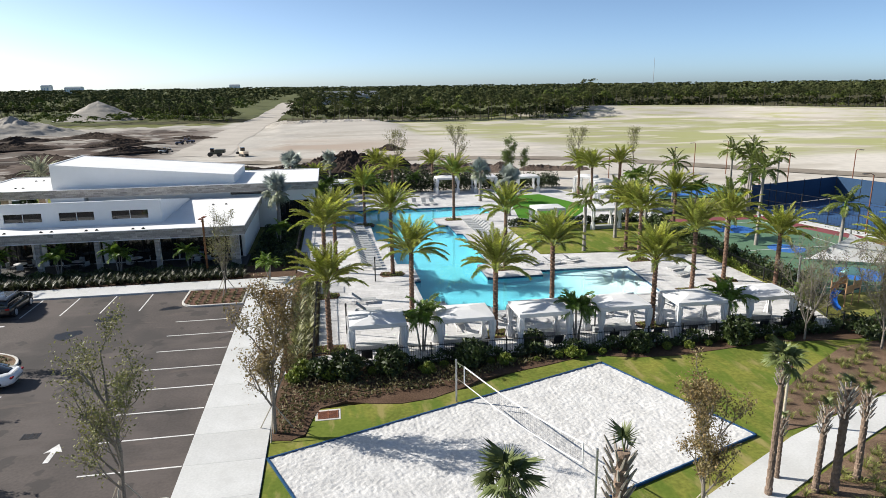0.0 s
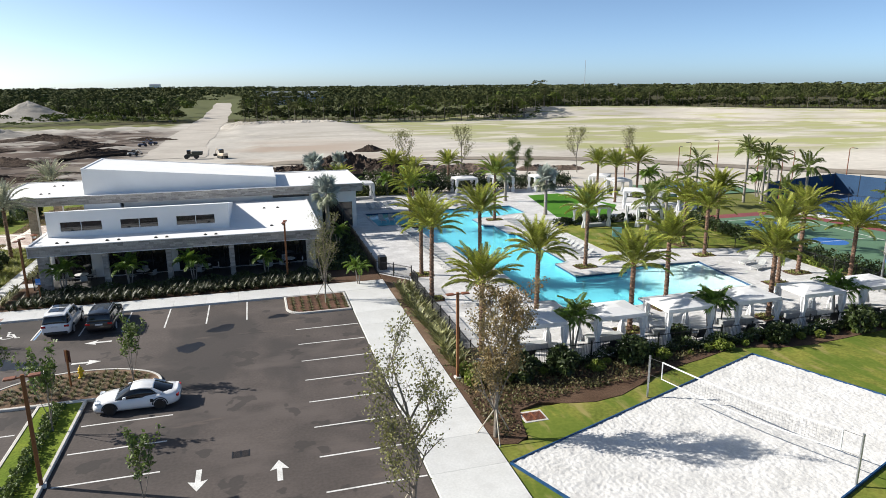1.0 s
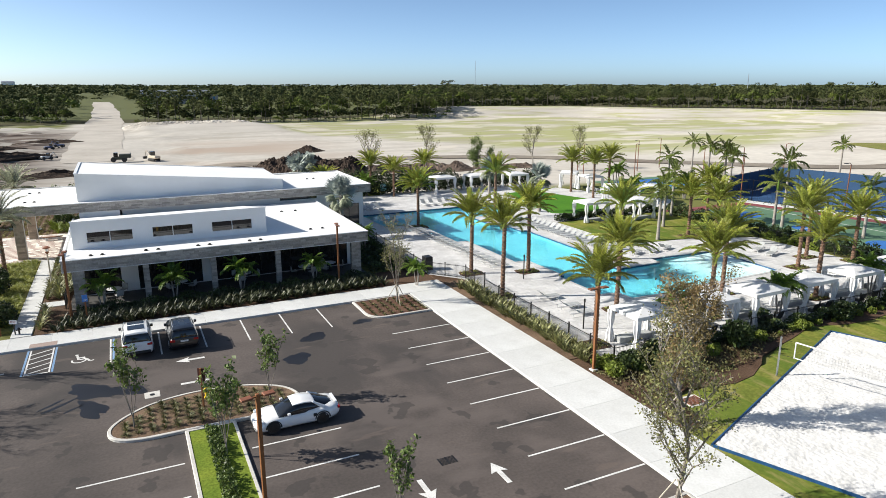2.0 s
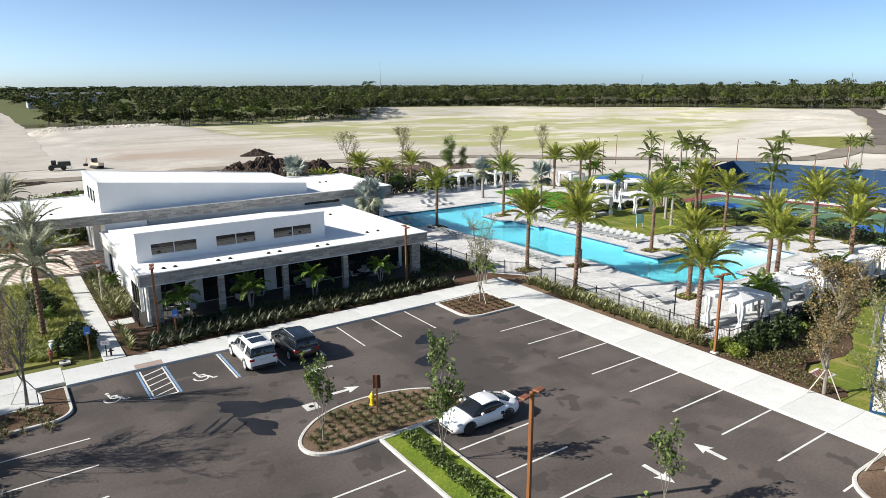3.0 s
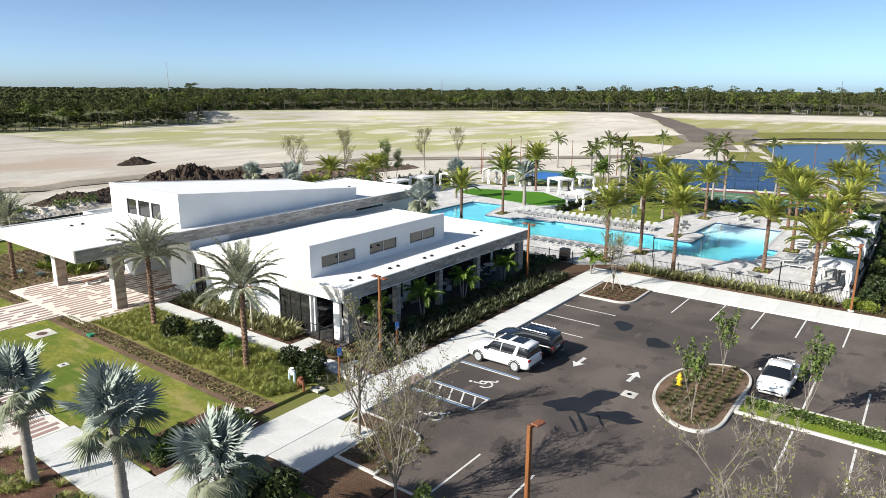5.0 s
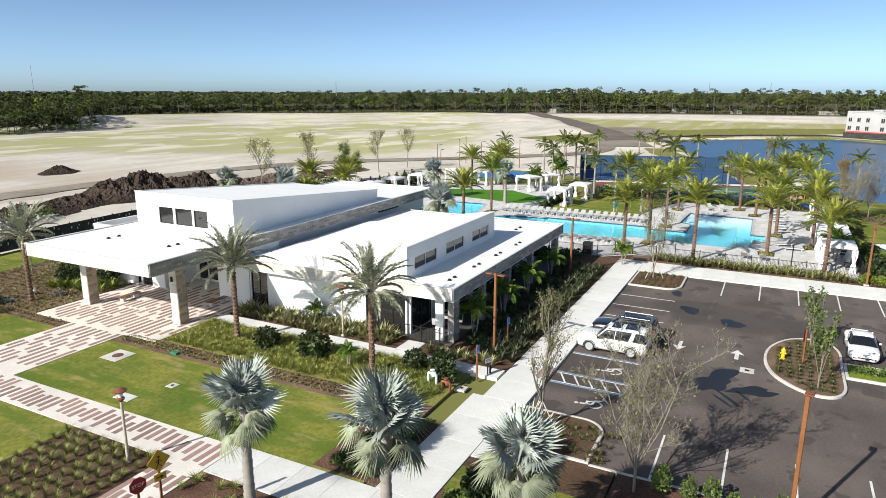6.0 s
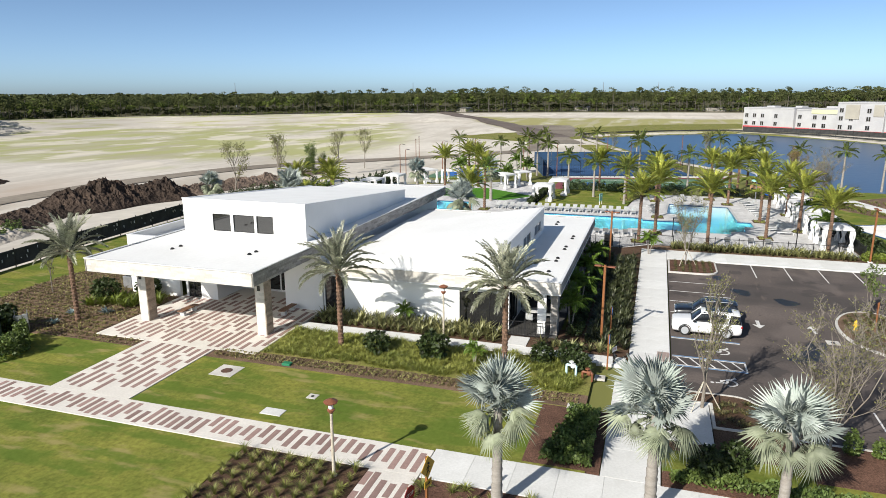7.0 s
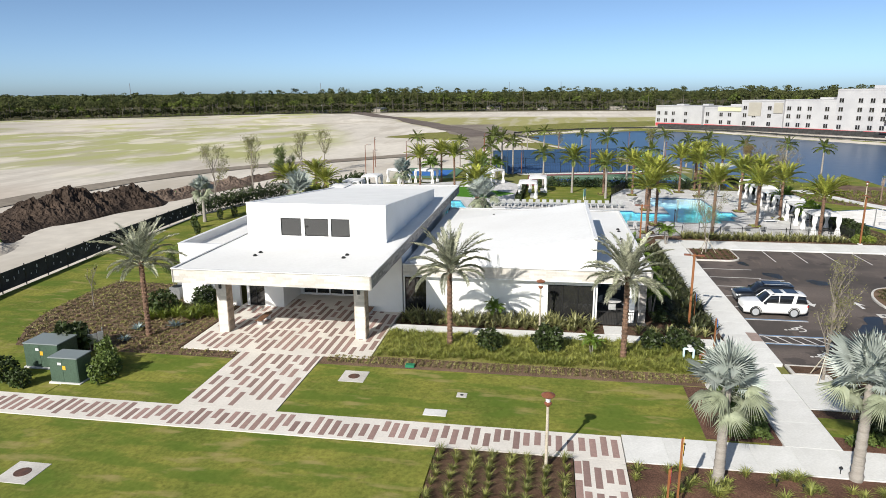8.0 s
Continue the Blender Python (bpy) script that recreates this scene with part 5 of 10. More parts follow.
def patio_set(x, y_, turn):
    t = thing("patio_table", "round white patio table on the veranda", "table", "veranda tables", (x, y_, 0.16), turn)
    bm = bmesh.new()
    lathe(bm, [(0.55, 0.7), (0.57, 0.72), (0.57, 0.74), (0.0001, 0.745)], 20)
    part("tabletop", bm, M_ALU, t)
    bm = bmesh.new()
    lathe(bm, [(0.28, 0), (0.26, 0.03), (0.05, 0.06), (0.05, 0.7)], 12)
    part("pedestal", bm, M_DARK_METAL, t)
    for k in range(3):
        a = radians(turn + 40 + 120 * k)
        c = thing("patio_chair", "grey woven patio chair beside a round table", "chair", "veranda chairs", (x + 0.95 * math.cos(a), y_ + 0.95 * math.sin(a), 0.16), math.degrees(a) - 90)
        bm = bmesh.new()
        box(bm, -0.27, -0.27, 0.38, 0.27, 0.27, 0.44, 0.02)
        part("seat", bm, M_SLING, c)
        bm = bmesh.new()
        vs = box(bm, -0.27, 0.24, 0.44, 0.27, 0.29, 0.86, 0.015)
        part("backrest", bm, M_SLING, c)
        for sx_ in (-0.24, 0.24):
            for sy_ in (-0.24, 0.24):
                bm = bmesh.new()
                tube(bm, (sx_, sy_, 0), (sx_, sy_, 0.38), 0.018, sides=6)
                part("leg", bm, M_DARK_METAL, c)


for x, y_, a in ((-29.8, 64.9, 10), (-24.8, 64.8, 50), (-19.6, 65.0, 90), (-14.4, 64.9, 20), (-12.0, 65.1, 70)):
    patio_set(x, y_, a)


# ---- palms ----
def frond_np(rng, L, e0, bend, n, leaf, width, sweep=50, vee=0.35, droop=0.25):
    """A feather leaf along +x: an arched rib with a row of narrow leaflets on each side."""
    vs, fs = [], []
    steps = 10
    p, pts, dirs = np.zeros(3), [], []
    for k in range(steps + 1):
        e = radians(e0 - bend * (k / steps) ** 1.25)
        d = np.array([math.cos(e), 0, math.sin(e)])
        pts.append(p.copy()), dirs.append(d)
        p = p + d * L / steps
    pts, dirs = np.array(pts), np.array(dirs)
    for k in range(steps + 1):
        r = 0.03 * (1 - 0.85 * k / steps)
        for a in (0.5, 2.6, 4.7):
            up = np.array([-dirs[k][2], 0, dirs[k][0]])
            vs.append(pts[k] + r * (math.cos(a) * np.array([0, 1, 0]) + math.sin(a) * up))
    for k in range(steps):
        for a in range(3):
            i, j = 3 * k + a, 3 * k + (a + 1) % 3
            fs += [(i, j, j + 3), (i, j + 3, i + 3)]
    for k in range(n):
        s = 0.16 + 0.84 * (k + 0.5) / n
        t = s * steps
        i = min(int(t), steps - 1)
        w = t - i
        c, d = pts[i] * (1 - w) + pts[i + 1] * w, dirs[i] * (1 - w) + dirs[i + 1] * w
        up = np.array([-d[2], 0, d[0]])
        ln = leaf * (0.35 + 0.65 * math.sin(math.pi * min(1, (s * 0.85 + 0.12)))) * rng.uniform(0.85, 1.1)
        ang = radians(sweep * (1.15 - 0.55 * s) + rng.uniform(-8, 8))
        for side in (-1, 1):
            v = d * math.cos(ang) + np.array([0, side, 0]) * math.sin(ang) + up * (vee + rng.uniform(-0.25, 0.2))
            v /= np.linalg.norm(v)
            wd = np.cross(v, up)
            wd = wd / np.linalg.norm(wd) * width
            mid, tip = c + v * ln * 0.5, c + v * ln + np.array([0, 0, -droop * ln * rng.uniform(0.6, 1.3)])
            b = len(vs)
            vs += [c, mid + wd, tip, mid - wd]
            fs += [(b, b + 1, b + 2), (b, b + 2, b + 3)]
    return mesh_np("frond", np.array(vs), fs)


def fan_np(rng, R, seg, spread=285, petiole=0.9, cup=0.28, droop=0.0, fuse=0.5):
    """A fan leaf along +x: a stalk, then pleated pointed segments round its end."""
    vs, fs = [], []
    for k in range(5):
        x = petiole * k / 4
        for a in (0.5, 2.6, 4.7):
            vs.append((x, 0.028 * math.cos(a), 0.028 * math.sin(a) - 0.05 * x * x))
    for k in range(4):
        for a in range(3):
            i, j = 3 * k + a, 3 * k + (a + 1) % 3
            fs += [(i, j, j + 3), (i, j + 3, i + 3)]
    c = np.array([petiole, 0, -0.05 * petiole ** 2])
    for k in range(seg):
        a = radians(-spread / 2 + spread * (k + 0.5) / seg)
        h = radians(spread / seg) * 0.5
        ln = R * (0.8 + 0.2 * math.cos(a)) * rng.uniform(0.88, 1.08)
        tip_drop = rng.uniform(0.0, 0.25) + droop * rng.uniform(0.6, 1.3)

        def at(ang, r, lift):
            return c + np.array([r * math.cos(ang), r * math.sin(ang), cup * r * (1 - 0.4 * r / R) * 0.9 + lift])
        b = len(vs)
        vs += [tuple(c), tuple(at(a - h, ln * fuse, -0.03 - droop * 0.15)), tuple(at(a, ln * (fuse + 0.06), 0.05 - droop * 0.15)), tuple(at(a + h, ln * fuse, -0.03 - droop * 0.15)), tuple(at(a + h * 0.2, ln, -tip_drop))]
        fs += [(b, b + 1, b + 2), (b, b + 2, b + 3), (b + 1, b + 4, b + 2), (b + 2, b + 4, b + 3)]
    return mesh_np("fan_leaf", np.array(vs), fs)


def palm_trunk(h, r0, r1, rings, knob, lean=0.0, seed=0):
    bm = bmesh.new()
    r = random.Random(seed)
    sides, prev = 10, None
    for k in range(rings + 1):
        s = k / rings
        rad = r0 + (r1 - r0) * s + 0.12 * r0 * max(0, 1 - s * 8)
        for off, kk in ((0, 1 - knob), (0.75, 1 + knob)):
            if k == rings and off:
                break
            z = h * (s + off / rings)
            ph = (k % 2) * math.pi / sides
            ring = [bm.verts.new((rad * kk * math.cos(a * math.tau / sides + ph) * r.uniform(1 - knob * 0.5, 1 + knob * 0.5) + lean * s * s * h, rad * kk * math.sin(a * math.tau / sides + ph), z)) for a in range(sides)]
            if prev:
                for a in range(sides):
                    bm.faces.new((prev[a], prev[(a + 1) % sides], ring[(a + 1) % sides], ring[a]))
            prev = ring
    bm.faces.new(prev)
    me = bpy.data.meshes.new("trunk")
    bm.to_mesh(me)
    bm.free()
    return me


pr = np.random.default_rng(11)
DATE = [frond_np(pr, L, e, b, 58, 0.5, 0.0145, 40, 0.34, 0.28) for L, e, b in ((2.4, 84, 26), (2.8, 75, 42), (2.95, 64, 56), (2.8, 50, 68), (2.5, 30, 70))]
DATE_GREY = [frond_np(pr, L, e, b, 56, 0.48, 0.016, 42, 0.3, 0.25) for L, e, b in ((2.5, 86, 26), (3.0, 78, 44), (3.1, 64, 62), (2.9, 46, 76), (2.4, 20, 78))]
ROYAL = [frond_np(pr, L, e, b, 24, 0.55, 0.026, 58, 0.15, 0.45) for L, e, b in ((2.1, 72, 45), (2.3, 50, 75), (2.2, 26, 85), (2.0, 4, 70))]
SMALL = [frond_np(pr, L, e, b, 18, 0.42, 0.03, 55, 0.25, 0.4) for L, e, b in ((1.3, 70, 55), (1.5, 48, 85), (1.4, 24, 85))]
FAN = [fan_np(pr, 1.25, 40, 300, 0.75, 0.34), fan_np(pr, 1.1, 36, 290, 0.95, 0.24, 0.12), fan_np(pr, 1.2, 38, 295, 0.6, 0.42)]
FAN_OLD = [fan_np(pr, 1.0, 34, 270, 1.0, 0.0, 0.5, 0.36), fan_np(pr, 0.95, 32, 260, 1.05, -0.12, 0.6, 0.34)]
FAN_SMALL = [fan_np(pr, 0.62, 24, 230, 0.45, 0.2, 0.15, 0.38), fan_np(pr, 0.58, 22, 240, 0.55, 0.05, 0.3, 0.34)]


def crown(parent, meshes, material, count, top, seed, name="frond", tilts=(0, 0, 0, 0, 0), scale=1.0, lean=0.0):
    """Leaves round a crown: the first meshes stand up, the last hang."""
    r = random.Random(seed)
    for k in range(count):
        s = (k + 0.5) / count
        i = min(len(meshes) - 1, int(s ** 0.9 * len(meshes)))
        ob = part(name, meshes[i], material, parent)
        a = k * 137.508 + r.uniform(-12, 12)
        ob.matrix_basis = Matrix.Translation((lean, 0, top - 0.35 * s + r.uniform(-0.05, 0.05))) @ pose(0, 0, 0, r.uniform(-14, 14), r.uniform(-9, 9) + tilts[min(i, len(tilts) - 1)], a) @ Matrix.Translation((0.08 + 0.08 * s, 0, 0)) @ Matrix.Scale(scale * r.uniform(0.88, 1.08), 4)


def date_palm(h, seed, grey=False):
    p = thing("date_palm", "grey-green date palm with a red-brown trunk in a grass bed" if grey else "yellow-green date palm with a rough brown trunk on the pool deck", "palm tree", "entry palms" if grey else "pool palms")
    part("trunk", palm_trunk(h, 0.18, 0.165, 20, 0.13, 0.01 * (seed % 3 - 1), seed), M_PALM_TRUNK, p)
    crown(p, DATE_GREY if grey else DATE, M_FROND_GREY if grey else M_FROND, 40, h + 0.05, seed, scale=1.05 if grey else 1.03)
    return p


def royal_palm(h, seed):
    p = thing("royal_palm", "slender royal palm with a pale smooth trunk and dark fronds", "palm tree", "tall palms")
    part("trunk", palm_trunk(h - 0.9, 0.19, 0.13, 10, 0.02, 0.006 * (seed % 3 - 1), seed), M_PALM_GREY, p, smooth=True)
    bm = bmesh.new()
    lathe(bm, [(0.13, h - 1.0), (0.14, h - 0.7), (0.09, h), (0.04, h + 0.25)], 10)
    part("crownshaft", bm, M_FROND_BRIGHT, p)
    crown(p, ROYAL, M_FROND_DARK, 15, h + 0.05, seed, lean=0.0)
    return p


def fan_palm(h, seed, sc=1.0):
    p = thing("fan_palm", "silver-blue fan palm with a stout grey trunk", "palm tree", "silver palms")
    part("trunk", palm_trunk(h, 0.235, 0.165, 12, 0.05, 0, seed), M_PALM_GREY, p, smooth=True)
    r = random.Random(seed)
    count = 30
    for k in range(count):
        s = (k + 0.5) / count
        old = s > 0.6 + r.uniform(-0.1, 0.1)
        ob = part("fan_leaf", FAN_OLD[k % 2] if old else FAN[k % 3], M_FAN_OLD if old else M_FAN, p)
        e = 92 - 104 * s + r.uniform(-15, 15) - (22 if old else 0)
        ob.matrix_basis = Matrix.Translation((0, 0, h - 0.3 * s + 0.1)) @ pose(0, 0, 0, 0, 0, k * 137.508 + r.uniform(-24, 24)) @ pose(0, 0, 0, 0, -e, 0) @ pose(0, 0, 0, r.uniform(-40, 40), 0, 0) @ Matrix.Scale(sc * r.uniform(0.8, 1.12) * (0.84 if old else 1.0), 4)
    return p


def cluster_palm(h, seed, label="small bright green clustered palm with thin stems", stems=3):
    p = thing("cluster_palm", label, "palm tree", "small palms")
    r = random.Random(seed)
    for k in range(stems):
        a, hh = k * 2.1 + r.uniform(0, 1), h * r.uniform(0.75, 1.0)
        q2 = (0.35 * math.cos(a), 0.35 * math.sin(a), hh)
        bm = bmesh.new()
        tube(bm, (0.1 * math.cos(a), 0.1 * math.sin(a), 0), q2, 0.06, 0.045, 7)
        part("stem", bm, M_PALM_GREY, p)
        for i in range(9):
            ob = part("frond", SMALL[min(2, i // 3)], M_FROND_BRIGHT, p)
            ob.matrix_basis = Matrix.Translation(q2) @ pose(0, 0, 0, r.uniform(-10, 10), 0, i * 137.5 + k * 40) @ Matrix.Scale(r.uniform(0.85, 1.1), 4)
    return p


def sabal_palm(h, seed, bare):
    p = thing("cabbage_palm", "newly planted cabbage palm with trimmed fronds and a shaggy trunk", "palm tree", "cabbage palms")
    part("trunk", palm_trunk(h, 0.135, 0.12, 14, 0.06, 0.02 * (seed % 3 - 1), seed), M_SABAL, p)
    bm = bmesh.new()
    r = random.Random(seed)
    for k in range(36):
        a, z = k * 2.4, h - 1.1 + 1.1 * k / 36
        tube(bm, (0.13 * math.cos(a), 0.13 * math.sin(a), z), (0.3 * math.cos(a), 0.3 * math.sin(a), z + 0.3), 0.035, 0.015, 4)
    tagged(part("leaf_base", bm, M_SABAL_BOOT, p), kind="stuff")
    for k in range(2 if bare else 16):
        ob = part("fan_leaf", FAN_SMALL[k % 2], M_SABAL_LEAF, p)
        ob.matrix_basis = Matrix.Translation((0.02 * (seed % 3 - 1) * h, 0, h)) @ pose(0, 0, 0, 0, 0, k * 137.5) @ pose(0, 0, 0, 0, -(86 - (4 if bare else 6.5) * k), 0) @ Matrix.Scale(r.uniform(0.8, 1.1) * (0.5 if bare else 0.9), 4)
    return p


dp = [date_palm(h, s) for h, s in ((5.0, 1), (5.6, 2), (6.1, 3))]
spots = [(-1.35, 40.2, 4.8), (9.8, 40.9, 5.2), (15.0, 44.4, 5.4), (21.0, 40.4, 5.2), (4.6, 45.1, 5.4), (-1.6, 51.6, 6.0), (4.3, 56.9, 6.1), (-0.7, 58.6, 5.6), (14.7, 56.7, 5.8), (14.2, 79.9, 6.0), (3.0, 78.9, 5.2), (27.8, 47.0, 5.6), (32.0, 49.2, 5.8), (28.0, 57.0, 5.2), (28.7, 61.4, 5.0), (34.8, 46.3, 4.9),
         (6.4, 104.9, 4.9), (15.3, 104.3, 4.7), (8.5, 100.5, 4.4), (35.5, 92.5, 5.2), (35.0, 86.3, 5.6), (40.5, 89.5, 5.6), (-3.0, 98.0, 4.0), (40.0, 41.0, 5.0), (45.0, 44.0, 5.2), (36.4, 66.0, 5.2), (50, 42, 5.0)]
used = set()
pr2 = random.Random(4)
for x, y_, h in spots:
    k = min(range(3), key=lambda i: abs((5.0, 5.6, 6.1)[i] - h))
    m4 = pose(x, y_, 0.08, 0, 0, pr2.uniform(0, 360)) @ Matrix.Diagonal((1, 1, h / (5.0, 5.6, 6.1)[k], 1))
    if k not in used:
        used.add(k)
        dp[k].matrix_basis = m4
    else:
        copy_thing(dp[k], m4)
for x, y_, h in spots[:16]:
    o = [(x + a * 1.15 + pr2.uniform(-0.1, 0.1), y_ + b * 0.8 + pr2.uniform(-0.1, 0.1)) for a, b in ((-0.8, -1), (0.8, -1), (1, 0), (0.8, 1), (-0.8, 1), (-1, 0))]
    bd = slab("palm_bed", o, 0.0, 0.128, M_MULCH, "small cut-out bed of mulch and grass round a palm's foot", "planting bed")
    g = np.random.default_rng(int(x * 10 + y_ * 7) % 997)
    pc_ = np.stack([g.uniform(x - 0.9, x + 0.9, 160), g.uniform(y_ - 0.65, y_ + 0.65, 160), g.uniform(0.13, 0.24, 160)], 1)
    tagged(part("grass", mesh_np("grass", *cards(g, pc_, 0.09)), M_GRASS_TUFT, bd), kind="stuff")
dg = date_palm(5.3, 7, True)
dg.matrix_basis = pose(-39.6, 96.7, 0.08, 0, 0, 10)
copy_thing(dg, pose(-38.6, 76.0, 0.08, 0, 0, 130)), copy_thing(dg, pose(-39.0, 65.1, 0.08, 0, 0, 250))
rp_ = [royal_palm(6.6, 1), royal_palm(7.6, 2)]
used = set()
for x, y_, h in ((44.3, 80.8, 6.4), (52.8, 81.2, 7.6), (54.4, 79.5, 7.2), (53.1, 77.2, 6.6), (45.3, 51.9, 6.0), (37.0, 57.0, 6.4), (24.2, 61.4, 5.6), (29.7, 66.3, 5.6), (42.5, 60.0, 8.0), (68.7, 99.6, 6.4), (66, 89.5, 5.8), (88, 83.4, 6.4), (94, 71.6, 6.4), (35.6, 71, 6.0), (62, 38.5, 6.6), (70, 41, 6.0), (78, 44.5, 6.6), (96, 62, 5.6), (57, 33, 6.2), (52, 27, 6.4), (86, 46, 6.0), (99, 76, 5.8), (48.5, 22, 6.2)):
    k = 0 if h < 7 else 1
    m4 = pose(x, y_, 0.0, 0, 0, pr2.uniform(0, 360)) @ Matrix.Diagonal((1, 1, h / (6.6, 7.6)[k], 1))
    if k not in used:
        used.add(k)
        rp_[k].matrix_basis = m4
    else:
        copy_thing(rp_[k], m4)
fp = fan_palm(4.35, 3, 1.04)
fp.matrix_basis = pose(-52.0, 62.5, 0.08)
fan_palm(4.3, 9, 1.06).matrix_basis = pose(-51.0, 56.7, 0.08, 0, 0, 95) @ Matrix.Scale(1.05, 4)
fan_palm(4.2, 14, 1.15).matrix_basis = pose(-49.9, 51.9, 0.08, 0, 0, 200) @ Matrix.Scale(0.93, 4)
for x, y_, a, s in ((-7.0, 77.1, 40, 1.12), (-6.4, 98.6, 160, 1.18), (-1.0, 113.6, 20, 0.95), (20.4, 92.2, 80, 1.0), (21.6, 80.8, 300, 1.05)):
    copy_thing(fp, pose(x, y_, 0.08, 0, 0, a) @ Matrix.Scale(s, 4))
cp = cluster_palm(2.2, 5)
cp.matrix_basis = pose(-30.6, 62.3, 0.08)
for x, y_, a, s in ((-25.5, 62.2, 80, 1.0), (-20.3, 62.2, 170, 1.0), (-14.2, 62.2, 200, 0.9), (-6.6, 57.4, 120, 0.8), (4.5, 39.0, 30, 1.15), (14.9, 39.0, 200, 1.15), (25.8, 39.0, 100, 1.15), (31.2, 39.0, 10, 1.0), (-2.8, 93, 60, 1.2), (-1.5, 96.5, 0, 1.3), (5.0, 103.0, 90, 1.2), (44, 92, 0, 1.5), (38.5, 82, 0, 1.3), (12, 103.5, 20, 1.1), (-6.6, 71.0, 10, 0.9), (-33.4, 73.5, 20, 0.55), (-38.7, 67.0, 40, 0.5), (47, 80, 0, 1.4), (57.5, 84, 0, 1.4)):
    copy_thing(cp, pose(x, y_, 0.08, 0, 0, a) @ Matrix.Scale(s, 4))
sp = [sabal_palm(6.0, 1, False), sabal_palm(3.8, 2, True)]
sp[0].matrix_basis, sp[1].matrix_basis = pose(16.5, 21.2, 0.06), pose(18.5, 21.0, 0.06)
for k, x, y_, s, a in ((1, 19.2, 20.8, 1.25, 40), (1, 20.9, 21.5, 1.05, 100), (1, 17.6, 22.2, 0.75, 200), (0, 3.4, 14.3, 1.13, 20), (1, 7.2, 15.8, 1.65, 10), (1, 25.5, 22.2, 0.9, 300)):
    copy_thing(sp[k], pose(x, y_, 0.06, 0, 0, a) @ Matrix.Scale(s, 4))


# ---- broadleaf trees ----
def grow(h, seed, levels=4, spread=0.55, leaves=400, leaf=0.09, fork=0.32, first=0.28, up=0.35, stems=1, reach=(0.3, 0.46), fluff=0.16, base=0.14, kids=0, lean=(0.06, 0.24), arms=5):
    """Branches as tapered tubes, and leaf places near the outer twigs."""
    r = random.Random(seed)
    bm, tips = bmesh.new(), []
    kids = kids or (5 if stems > 1 else 3)

    def limb(p, d, L, rad, lvl):
        q2 = p + d * L * 0.55 + Vector((r.uniform(-1, 1), r.uniform(-1, 1), 0)) * L * 0.05
        e = (d + Vector((r.uniform(-1, 1), r.uniform(-1, 1), r.uniform(0, 1))) * 0.16).normalized()
        q3 = q2 + e * L * 0.45
        n_ = 3 if lvl > 3 else 5 if lvl > 1 else 7
        tube(bm, p, q2, rad, rad * 0.75, n_, False)
        tube(bm, q2, q3, rad * 0.75, rad * 0.5, n_, False)
        if lvl >= 2:
            tips.extend((p, q2, q3)) if lvl >= 3 else tips.append(q3)
        if lvl < levels:
            for k in range(kids if lvl else arms):
                t = r.uniform(fork, 1.0) if lvl else first + (1 - first) * (k + r.random()) / arms
                b = p + (q2 - p) * min(1, t / 0.55) if t < 0.55 else q2 + (q3 - q2) * ((t - 0.55) / 0.45)
                a = r.uniform(0, math.tau)
                side = Vector((math.cos(a), math.sin(a), 0))
                n2 = (d * (1 - spread) + side * spread + Vector((0, 0, up))).normalized()
                limb(b, n2, L * (r.uniform(0.5, 0.68) if lvl else r.uniform(*reach)) * (0.72 if stems > 5 else 0.62 if stems > 1 else 1.0), max(rad * 0.5, 0.006), lvl + 1)
    if stems == 1:
        limb(Vector((0, 0, 0)), Vector((0, 0, 1)), h * 0.72, h * 0.0135, 0)
    else:
        tube(bm, (0, 0, -0.05), (0, 0, h * base), h * 0.011, h * 0.009, 7, False)
        for k in range(stems):
            a = k * math.tau / stems + r.uniform(-0.4, 0.4)
            tilt = r.uniform(*lean)
            limb(Vector((0, 0, h * (base - 0.02))), Vector((tilt * math.cos(a), tilt * math.sin(a), 1)).normalized(), h * (0.94 - base) * r.uniform(0.75, 1.0), h * 0.0048, 1)
    g = np.random.default_rng(seed)
    T = np.array([tuple(t) for t in tips])
    c = T[g.integers(0, len(T), leaves)] + g.normal(size=(leaves, 3)) * fluff
    return bm, cards(g, c, leaf)


def tree(name, label, h, seed, leaves, leafmat, leaf=0.09, staked=False, **kw):
    t = thing(name, label, "tree", "young trees")
    bm, (v, f) = grow(h, seed, leaves=leaves, leaf=leaf, **kw)
    part("trunk", bm, M_BARK, t)
    if leaves:
        tagged(part("crown", mesh_np("crown", v, f), leafmat, t), kind="stuff")
    if staked:
        for k in range(3):
            a = k * math.tau / 3 + 0.4
            bm = bmesh.new()
            tube(bm, (0.95 * math.cos(a), 0.95 * math.sin(a), 0), (0.06 * math.cos(a), 0.06 * math.sin(a), 1.5), 0.03, sides=5)
            part("stake", bm, M_CREAM_POST, t)
    return t


def put(ob, x, y_, a=0, s=1.0, z=0.08):
    ob.matrix_basis = pose(x, y_, z, 0, 0, a) @ Matrix.Scale(s, 4)


def again(ob, *rows):
    for x, y_, a, s in rows:
        copy_thing(ob, pose(x, y_, 0.08, 0, 0, a) @ Matrix.Scale(s, 4))


